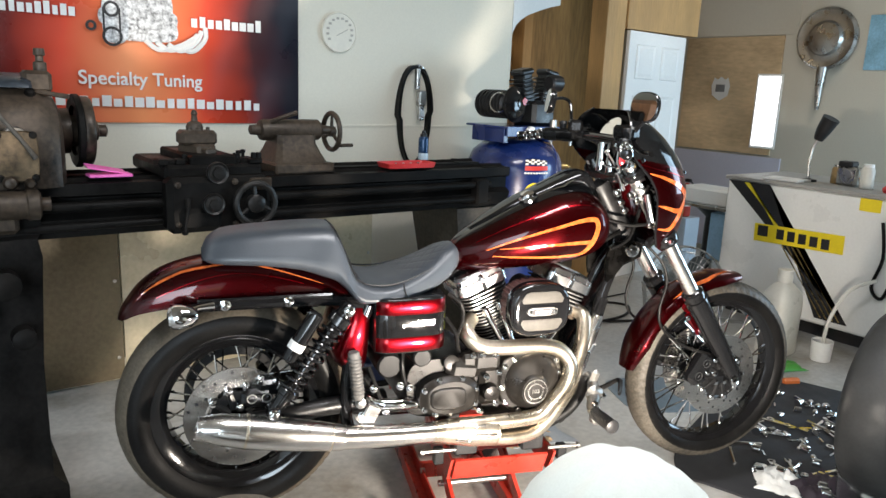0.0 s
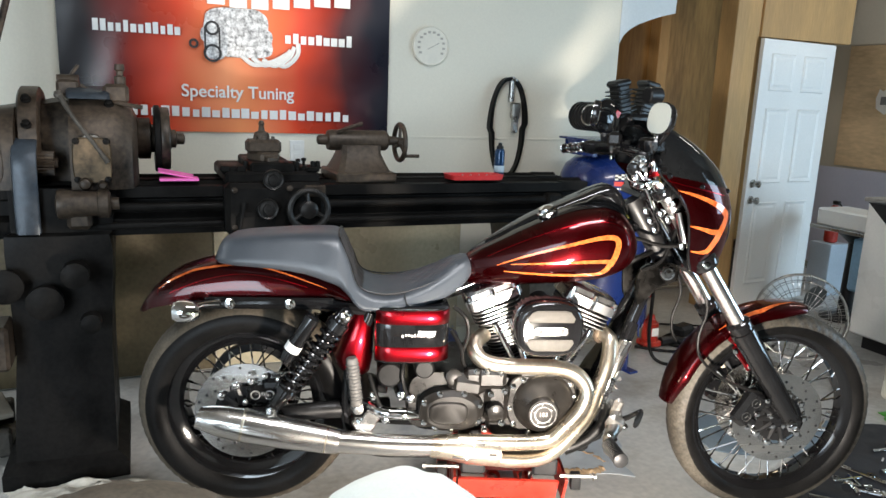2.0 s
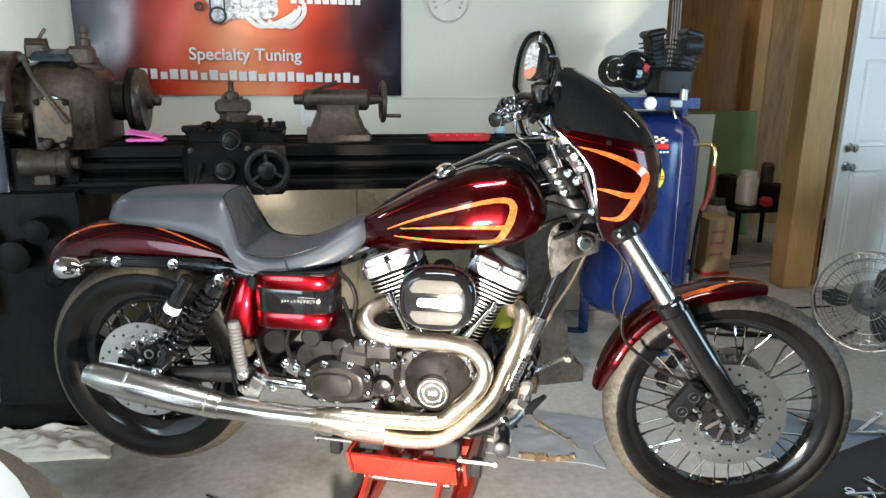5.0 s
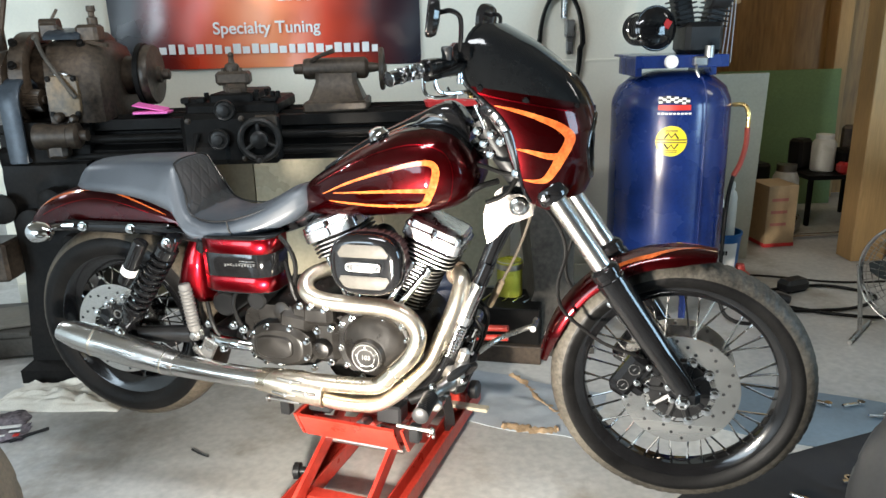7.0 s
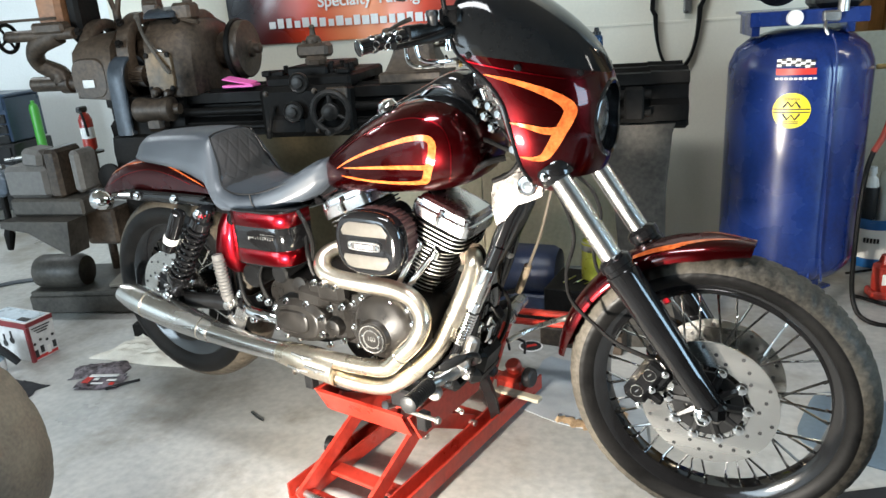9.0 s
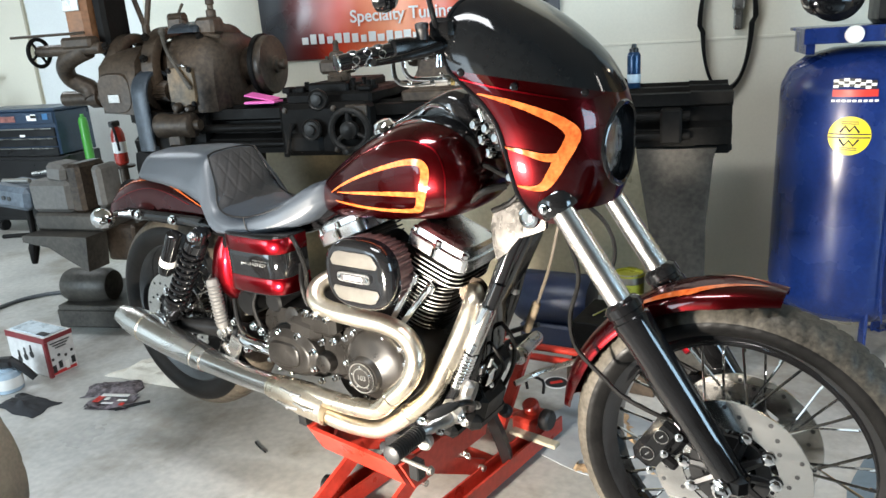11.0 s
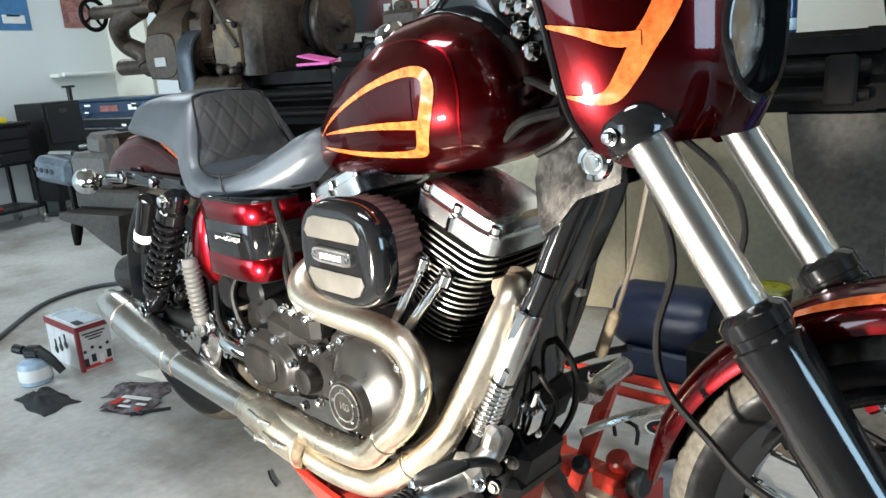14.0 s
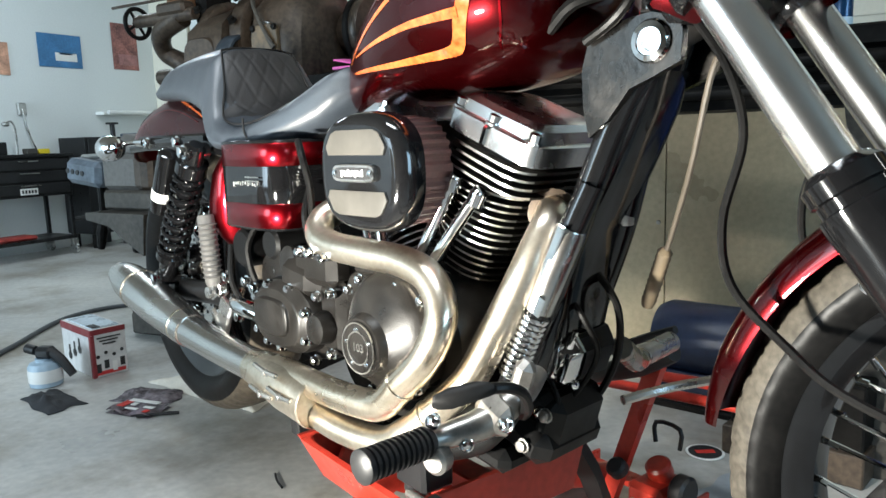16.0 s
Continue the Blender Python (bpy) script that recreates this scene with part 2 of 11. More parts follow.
def candy_paint():
    """Candy red over black base with a fine metal flake."""
    m = mat("candy_red_paint", (0.019, 0.0003, 0.0007), 0.27, metal=1.0, var=0.16, scale=5, fine=800, bump=0.05, bump_mm=0.1, coat=1.0, rvar=0.04, tint=(0.028, 0.0005, 0.0010))
    bs = nodes_of(m)[1]
    bs.inputs["Metallic"].default_value = 0.78
    bs.inputs["Specular Tint"].default_value = (0.75, 0.10, 0.12, 1)
    bs.inputs["Coat Weight"].default_value = 0.6
    return m


CANDY = candy_paint()
BRIGHTRED = mat("bright_candy_red", (0.25, 0.004, 0.009), 0.30, metal=1.0, var=0.12, scale=6, fine=800, bump=0.05, bump_mm=0.1, coat=1.0, rvar=0.04)


VINYL = mat("grey_black_seat_vinyl", (0.038, 0.046, 0.057), 0.43, var=0.18, scale=8, fine=420, bump=0.35, bump_mm=0.5, tint=(0.042, 0.050, 0.061), spec=0.6)


def banner_print():
    """Printed banner: orange glow in the middle, red towards the sides, black at both ends."""
    m = mat("banner_print", (0.5, 0.1, 0.03), 0.33, var=0.05, scale=3, fine=90, bump=0.1)
    nt, bs = nodes_of(m)
    tc = nt.nodes["Texture Coordinate"]
    sp = nt.nodes.new("ShaderNodeSeparateXYZ")
    link(nt, tc.outputs["Object"], sp.inputs[0])
    rx = nt.nodes.new("ShaderNodeValToRGB")
    cr = rx.color_ramp
    cr.elements[0].position, cr.elements[0].color = 0.05, (0.008, 0.006, 0.009, 1)
    cr.elements[1].position, cr.elements[1].color = 0.98, (0.010, 0.010, 0.018, 1)
    for p, c in ((0.18, (0.16, 0.012, 0.008, 1)), (0.30, (0.66, 0.060, 0.022, 1)), (0.50, (0.88, 0.30, 0.12, 1)), (0.70, (0.66, 0.060, 0.022, 1)), (0.86, (0.06, 0.008, 0.010, 1))):
        e = cr.elements.new(p)
        e.color = c
    mr = nt.nodes.new("ShaderNodeMapRange")
    mr.inputs["From Min"].default_value, mr.inputs["From Max"].default_value = -0.775, 0.775
    wob = nt.nodes.new("ShaderNodeTexNoise")
    wob.inputs["Scale"].default_value = 2.5
    ad = nt.nodes.new("ShaderNodeMath")
    ad.operation = "MULTIPLY_ADD"
    ad.inputs[1].default_value = 0.3
    link(nt, tc.outputs["Object"], wob.inputs["Vector"])
    link(nt, wob.outputs[0], ad.inputs[0])
    link(nt, sp.outputs["X"], ad.inputs[2])
    sb = nt.nodes.new("ShaderNodeMath")
    sb.operation = "SUBTRACT"
    sb.inputs[1].default_value = 0.15
    link(nt, ad.outputs[0], sb.inputs[0])
    link(nt, sb.outputs[0], mr.inputs[0])
    link(nt, mr.outputs[0], rx.inputs[0])
    link(nt, rx.outputs[0], bs.inputs["Base Color"])
    return m


BANNER = banner_print()

# ---- builders ----


def part(name, bm, material, parent, label="", smooth=35):
    bmesh.ops.recalc_face_normals(bm, faces=bm.faces)
    me = bpy.data.meshes.new(name)
    bm.to_mesh(me)
    bm.free()
    for m in (material if isinstance(material, (list, tuple)) else (material,)):
        me.materials.append(m)
    if smooth:
        me.polygons.foreach_set("use_smooth", [True] * len(me.polygons))
        me.set_sharp_from_angle(angle=radians(smooth))
    ob = new(name, me)
    if parent:
        ob.parent = parent
    return tagged(ob, label=label)


def pieces(name, bm, material, parent, label="", smooth=35):
    """Each loose piece of the mesh becomes a part of its own."""
    bm.verts.ensure_lookup_table()
    bm.verts.index_update()
    seen = set()
    out = []
    for v0 in bm.verts:
        if v0.index in seen:
            continue
        stack, isl = [v0], []
        seen.add(v0.index)
        while stack:
            v = stack.pop()
            isl.append(v)
            for e in v.link_edges:
                w = e.other_vert(v)
                if w.index not in seen:
                    seen.add(w.index)
                    stack.append(w)
        b2 = bmesh.new()
        mp = {v.index: b2.verts.new(v.co) for v in isl}
        for f in {f for v in isl for f in v.link_faces}:
            b2.faces.new([mp[v.index] for v in f.verts])
        out.append(part(name, b2, material, parent, label, smooth))
    bm.free()
    return out


def thing(name, label, category, at=(0, 0, 0), turn=0, group="", kind="", tilt=0, roll=0):
    ob = new(name)
    ob.empty_display_size = 0.1
    ob.matrix_world = pose(*at, tilt, roll, turn)
    return tagged(ob, label=label, category=category, group=group, kind=kind)


def solid(name, bm, material, label, category, kind="", group="", smooth=35, at=None, turn=0):
    ob = part(name, bm, material, None, smooth=smooth)
    if at:
        ob.matrix_world = pose(*at, 0, 0, turn)
    return tagged(ob, label=label, category=category, kind=kind, group=group)


def BM():
    return bmesh.new()


def box(bm, c, s, b=0.004, rot=None, idx=0):
    """Box with chamfered edges: centre, size, chamfer."""
    h = [max(v / 2, 1e-4) for v in s]
    b = min(b, min(h) * 0.9)
    V = {}
    for i in range(8):
        sg = [1 if i >> k & 1 else -1 for k in range(3)]
        for a in range(3):
            p = Vector([sg[k] * (h[k] if k == a else h[k] - b) for k in range(3)])
            if rot:
                p = rot @ p
            V[i, a] = bm.verts.new(p + Vector(c))
    fs = []
    for a in range(3):
        u, w = (a + 1) % 3, (a + 2) % 3
        for s1 in (0, 1):
            ids = [(s1 << a) | (p << u) | (q << w) for p, q in ((0, 0), (1, 0), (1, 1), (0, 1))]
            fs.append(bm.faces.new([V[i, a] for i in ids]))
        for p in (0, 1):
            for q in (0, 1):
                i0 = (p << u) | (q << w)
                i1 = i0 | (1 << a)
                fs.append(bm.faces.new([V[i0, u], V[i1, u], V[i1, w], V[i0, w]]))
    for i in range(8):
        fs.append(bm.faces.new([V[i, 0], V[i, 1], V[i, 2]]))
    for f in fs:
        f.material_index = idx
    return bm


def basis(d):
    d = Vector(d).normalized()
    a = Vector((0, 0, 1)) if abs(d.z) < 0.9 else Vector((1, 0, 0))
    u = d.cross(a).normalized()
    return u, d.cross(u).normalized(), d


def rings(bm, loops, closed=True, cap=True, idx=0):
    vs = [[bm.verts.new(p) for p in lp] for lp in loops]
    n = len(vs[0])
    for a, b in zip(vs, vs[1:]):
        for k in range(n if closed else n - 1):
            f = bm.faces.new((a[k], a[(k + 1) % n], b[(k + 1) % n], b[k]))
            f.material_index = idx
    if cap and closed:
        for lp in (vs[0], vs[-1]):
            try:
                bm.faces.new(lp).material_index = idx
            except ValueError:
                pass
    return bm


def cyl(bm, p, q, r, r2=None, n=20, cap=True, idx=0, bev=0.0):
    p, q = Vector(p), Vector(q)
    r2 = r if r2 is None else r2
    u, v, d = basis(q - p)
    L = (q - p).length
    st = [(0, r), (L, r2)]
    if bev:
        st = [(0, r - bev), (bev, r), (L - bev, r2), (L, r2 - bev)]
    lo = [[p + d * h + (u * math.cos(2 * math.pi * k / n) + v * math.sin(2 * math.pi * k / n)) * rr for k in range(n)] for h, rr in st]
    return rings(bm, lo, cap=cap, idx=idx)


def turned(bm, prof, o, axis, n=32, idx=0, cap=True):
    """Turned shape: (radius, height) pairs along axis from o."""
    u, v, d = basis(axis)
    o = Vector(o)
    lo = [[o + d * h + (u * math.cos(2 * math.pi * k / n) + v * math.sin(2 * math.pi * k / n)) * max(r, 1e-4) for k in range(n)] for r, h in prof]
    return rings(bm, lo, cap=cap, idx=idx)


def ringshape(bm, prof, o, axis, n=48, idx=0):
    """Closed section turned round axis (no caps)."""
    u, v, d = basis(axis)
    o = Vector(o)
    m = len(prof)
    vs = [[bm.verts.new(o + d * h + (u * math.cos(2 * math.pi * k / n) + v * math.sin(2 * math.pi * k / n)) * r) for r, h in prof] for k in range(n)]
    for k in range(n):
        a, b = vs[k], vs[(k + 1) % n]
        for j in range(m):
            bm.faces.new((a[j], a[(j + 1) % m], b[(j + 1) % m], b[j])).material_index = idx
    return bm


def spline(pts, sub=6):
    pts = [Vector(p) for p in pts]
    if len(pts) < 3 or sub <= 1:
        return pts
    out = []
    for i in range(len(pts) - 1):
        p0, p1, p2, p3 = pts[max(i - 1, 0)], pts[i], pts[i + 1], pts[min(i + 2, len(pts) - 1)]
        for k in range(sub):
            t = k / sub
            out.append(0.5 * ((2 * p1) + (p2 - p0) * t + (2 * p0 - 5 * p1 + 4 * p2 - p3) * t * t + (3 * p1 - p0 - 3 * p2 + p3) * t ** 3))
    out.append(pts[-1])
    return out


def tube(bm, pts, r, n=12, sub=6, cap=True, idx=0, hollow=0):
    path = spline(pts, sub)
    m = len(path)
    rr = [r] * m if not isinstance(r, (list, tuple)) else [float(np.interp(i / (m - 1) * (len(r) - 1), range(len(r)), r)) for i in range(m)]
    d = (path[1] - path[0]).normalized()
    u, v, _ = basis(d)
    lo = []
    for i, p in enumerate(path):
        nd = (path[min(i + 1, m - 1)] - path[max(i - 1, 0)]).normalized()
        q = d.rotation_difference(nd)
        u, v, d = q @ u, q @ v, nd
        lo.append([p + (u * math.cos(2 * math.pi * k / n) + v * math.sin(2 * math.pi * k / n)) * rr[i] for k in range(n)])
    if hollow:
        p, q = path[0], lo[0]
        inner = [p + (x - p) * 0.86 for x in q]
        deep = [x + (path[min(m - 1, 3)] - p) * 0.9 for x in inner]
        lo = [deep, inner] + lo
    return rings(bm, lo, cap=cap, idx=idx)


def keyed(keys):
    """Smooth function through (x, value, ...) keys; returns f(x) -> tuple of values."""
    xs = [k[0] for k in keys]

    def f(x):
        x = min(max(x, xs[0]), xs[-1])
        i = min(max(sum(1 for a in xs if a <= x) - 1, 0), len(xs) - 2)
        t = (x - xs[i]) / (xs[i + 1] - xs[i])
        out = []
        for c in range(1, len(keys[0])):
            v = [k[c] for k in keys]
            def slope(j):
                if j == 0 or j == len(xs) - 1:
                    a, b = (0, 1) if j == 0 else (len(xs) - 2, len(xs) - 1)
                    return (v[b] - v[a]) / (xs[b] - xs[a])
                d0, d1 = (v[j] - v[j - 1]) / (xs[j] - xs[j - 1]), (v[j + 1] - v[j]) / (xs[j + 1] - xs[j])
                return 0 if d0 * d1 <= 0 else 2 * d0 * d1 / (d0 + d1)
            h = xs[i + 1] - xs[i]
            a, b = slope(i) * h, slope(i + 1) * h
            p, q = v[i], v[i + 1]
            out.append(p + t * (a + t * (3 * (q - p) - 2 * a - b + t * (2 * (p - q) + a + b))))
        return tuple(out)
    return f


def superloop(cx, cy, cz, w, h, e, n=28):
    """Loop in the plane x = cx: half width w (y), half height h (z), squareness e."""
    out = []
    for k in range(n):
        a = 2 * math.pi * k / n
        c, s = math.cos(a), math.sin(a)
        out.append((cx, cy + w * math.copysign(abs(c) ** (2 / e), c), cz + h * math.copysign(abs(s) ** (2 / e), s)))
    return out


def bolt(bm, p, axis, r=0.006, h=0.006, n=6, idx=0):
    p, d = Vector(p), Vector(axis).normalized()
    turned(bm, [(r * 1.35, 0), (r * 1.35, h * 0.25), (r, h * 0.3), (r, h * 0.9), (r * 0.7, h)], p, d, n=10, idx=idx)
    return bm


def plate(bm, outline, origin, ux, uy, thick, idx=0):
    """Flat plate from a 2D outline, in the plane (ux, uy) at origin, thickened along ux x uy."""
    o, ux, uy = Vector(origin), Vector(ux), Vector(uy)
    nrm = ux.cross(uy).normalized() * thick
    a = [o + ux * x + uy * y for x, y in outline]
    rings(bm, [a, [p + nrm for p in a]], idx=idx)
    return bm


def ribbon(bm, pts, idx=0):
    """Strip through rows of (left, right) points."""
    vs = [(bm.verts.new(a), bm.verts.new(b)) for a, b in pts]
    for (a, b), (c, d) in zip(vs, vs[1:]):
        bm.faces.new((a, b, d, c)).material_index = idx
    return bm


def letters(name, words, size, material, parent, at, turn=(90, 0, 0), label="", extrude=0.001, align="CENTER", bold=0.0):
    cu = bpy.data.curves.new(name, "FONT")
    cu.body, cu.size, cu.extrude, cu.align_x, cu.align_y = words, size, extrude, align, "CENTER"
    cu.offset = bold
    tmp = new(name, cu)
    me = bpy.data.meshes.new_from_object(tmp)
    bpy.data.objects.remove(tmp)
    bpy.data.curves.remove(cu)
    me.materials.clear()
    me.materials.append(material)
    ob = new(name, me)
    ob.parent = parent
    ob.matrix_local = pose(*at, *turn)
    return tagged(ob, label=label)

# ---- structure ----


def slab(name, c, s, material, label, category="", b=0.0):
    bm = box(BM(), (0, 0, 0), s, max(b, 0.001))
    return solid(name, bm, material, label, category or name.split("_")[0], kind="structure", smooth=0, at=c)


slab("floor", (1.0, 0.8, -0.06), (10.4, 9.9, 0.12), CONCRETE, "sealed grey concrete workshop floor with brown oil stains", "floor")
slab("wall_back", (1.255, 3.655, 1.45), (3.73, 0.15, 2.9), CREAM, "cream painted workshop wall behind the lathe", "wall")
slab("wall_return", (-0.535, 4.66, 1.45), (0.15, 1.86, 2.9), CREAM, "cream painted return wall", "wall")
slab("wall_recess", (-1.965, 5.66, 1.45), (2.99, 0.14, 2.9), COOLWHITE, "white painted wall of the recess", "wall")
slab("wall_recess", (-3.745, 5.655, 1.45), (0.57, 0.15, 2.9), CREAM, "cream painted end of the recess wall", "wall")
slab("trim", (-3.470, 5.572, 1.45), (0.025, 0.02, 2.9), TANBOARD, "yellow pine strip at the edge of the cream wall", "trim", 0.003)
slab("wall_left", (-4.08, 0.8, 1.45), (0.15, 9.6, 2.9), COOLWHITE, "white painted side wall with small posters", "wall")
slab("wall_store", (4.55, 5.66, 1.45), (4.0, 0.12, 2.9), PLY, "orange varnished plywood store room wall", "wall")
slab("wall_store_side", (2.62, 4.66, 1.45), (0.12, 1.84, 2.9), PLY, "plywood side wall of the store room", "wall")
slab("ceiling", (1.2, 0.85, 2.96), (10.7, 9.9, 0.12), CEIL, "dim brown board ceiling", "ceiling")
# right-hand wall with an opening for the side window
for nm, c, s in (("wall_right", (6.58, 3.2, 1.45), (0.15, 4.9, 2.9)), ("wall_right", (6.58, -2.7, 1.45), (0.15, 2.6, 2.9)),
                 ("wall_right", (6.58, -0.32, 0.3), (0.15, 2.14, 0.6)), ("wall_right", (6.58, -0.32, 2.6), (0.15, 2.14, 0.6))):
    slab(nm, c, s, GREYWALL if c[1] > 1 else DARKWALL, "grey-beige painted workshop wall" if c[1] > 1 else "dark board workshop wall", "wall")
# wall behind the camera with the open roller door
for c, s in (((2.65, -4.07, 1.45), (7.7, 0.14, 2.9)), ((-2.6, -4.07, 2.7), (2.8, 0.14, 0.4))):
    slab("wall_front", c, s, DARKWALL, "dark board wall beside the open roller door", "wall")
slab("ground", (0, -14, -0.1), (60, 19.6, 0.1), CONCRETE, "concrete yard outside the roller door", "ground")
slab("panel_lavender", (6.495, 4.6, 0.47), (0.012, 2.0, 0.94), LAVENDER, "pale lavender painted lower wall", "wall")
slab("panel_plywood", (6.488, 4.22, 1.5), (0.018, 1.02, 1.08), OSB, "raw plywood sheet fixed over the wall", "panel", 0.002)
slab("panel_upper", (6.495, 4.6, 2.48), (0.012, 2.0, 0.86), GREYWALL, "grey-beige painted upper wall", "wall")
bm = BM()
box(bm, (0, 0, 0), (0.02, 0.25, 0.68), 0.002)
win = solid("window_1", bm, WHITE, "narrow bright window beside the plywood sheet", "window", kind="structure", at=(6.472, 3.79, 1.36))
part("pane", box(BM(), (-0.012, 0, 0), (0.006, 0.215, 0.635), 0.001), lamp_mat("window_daylight", (0.93, 0.97, 1.0), 2.6), win, "bright daylit pane")
# long seam lines of the wall boards, and the skirting
for z in (1.225, 2.44):
    slab("trim", (1.255, 3.578, z), (3.71, 0.008, 0.012), CREAM, "cream cover strip over a wall board joint", "trim")
slab("baseboard", (1.255, 3.572, 0.06), (3.71, 0.018, 0.11), CREAM, "cream baseboard along the wall", "trim", 0.003)
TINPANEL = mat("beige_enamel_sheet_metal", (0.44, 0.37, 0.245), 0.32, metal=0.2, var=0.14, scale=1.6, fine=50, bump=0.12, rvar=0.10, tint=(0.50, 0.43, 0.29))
# leftmost panel: the lathe's shade is put into a darker, browner base colour
SHADEDPANEL = mat("shaded_beige_sheet_metal", (0.095, 0.07, 0.036), 0.36, metal=0.25, var=0.2, scale=1.6, fine=50, bump=0.12, rvar=0.10, tint=(0.13, 0.10, 0.054))
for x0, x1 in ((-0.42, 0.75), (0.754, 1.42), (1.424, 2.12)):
    slab("panel_metal", ((x0 + x1) / 2, 3.562, 0.50), (x1 - x0, 0.012, 0.98), TINPANEL if x0 > 0 else SHADEDPANEL, "beige enamelled sheet metal panel low on the wall behind the lathe", "panel", 0.002)
    for z in (0.12, 0.50, 0.93):
        solid("panel_screw", turned(BM(), [(0.009, 0), (0.008, 0.003), (0.001, 0.004)], (0, 0, 0), (0, -1, 0), 10), STEEL, "small bright screw head in the panel", "screw", group="panel screws", at=(x1 - 0.025, 3.555, z))
slab("post", (4.30, 3.86, 1.45), (0.20, 0.16, 2.9), STUD, "orange-brown pine door post", "post", 0.004)
slab("post", (4.45, 3.90, 1.45), (0.07, 0.10, 2.9), STUD, "orange-brown pine door post", "post", 0.004)
slab("wall_header", (4.93, 3.87, 2.42), (0.88, 0.07, 0.95), STUD, "orange-brown wooden boarding over the door", "wall", 0.003)
slab("post", (3.70, 5.50, 1.45), (0.11, 0.18, 2.9), STUD, "orange-brown pine stud in the store room", "post", 0.004)
slab("post", (4.95, 5.52, 1.45), (0.11, 0.15, 2.9), STUD, "orange-brown pine stud in the store room", "post", 0.004)


def panel_door():
    d = thing("door_1", "white six-panel door standing ajar, brass lever and lock", "door", (4.47, 3.80, -0.002), 6, kind="structure")
    w, h = 0.80, 1.935
    part("leaf", box(BM(), (w / 2, 0, h / 2), (w, 0.034, h), 0.003), DOORWHITE, d)
    for cx in (w * 0.28, w * 0.72):
        for z0, z1 in ((0.16, 0.78), (0.92, 1.46), (1.58, 1.84)):
            bm = BM()
            x0, x1, y = cx - 0.13, cx + 0.13, -0.017
            ins = 0.028
            lo = [[(x0, y - 0.0005, z0), (x1, y - 0.0005, z0), (x1, y - 0.0005, z1), (x0, y - 0.0005, z1)],
                  [(x0 + 0.008, y - 0.010, z0 + 0.008), (x1 - 0.008, y - 0.010, z0 + 0.008), (x1 - 0.008, y - 0.010, z1 - 0.008), (x0 + 0.008, y - 0.010, z1 - 0.008)],
                  [(x0 + ins, y - 0.002, z0 + ins), (x1 - ins, y - 0.002, z0 + ins), (x1 - ins, y - 0.002, z1 - ins), (x0 + ins, y - 0.002, z1 - ins)],
                  [(x0 + ins * 1.6, y - 0.008, z0 + ins * 1.6), (x1 - ins * 1.6, y - 0.008, z0 + ins * 1.6), (x1 - ins * 1.6, y - 0.008, z1 - ins * 1.6), (x0 + ins * 1.6, y - 0.008, z1 - ins * 1.6)]]
            rings(bm, lo)
            part("panel", bm, DOORWHITE, d, smooth=0)
    for z in (0.80, 0.92):
        bm = BM()
        turned(bm, [(0.030, 0), (0.030, 0.006), (0.012, 0.010), (0.012, 0.035), (0.024, 0.042), (0.026, 0.058), (0.015, 0.066)], (0.06, -0.017, z), (0, -1, 0), 20)
        part("door_knob" if z < 0.9 else "door_lock", bm, STEEL, d, "tarnished metal knob")


panel_door()


# ---- lathe ----
LB = Vector((1.0, 2.85, 0))


def lp(*p):
    return tuple(Vector(p) - LB)


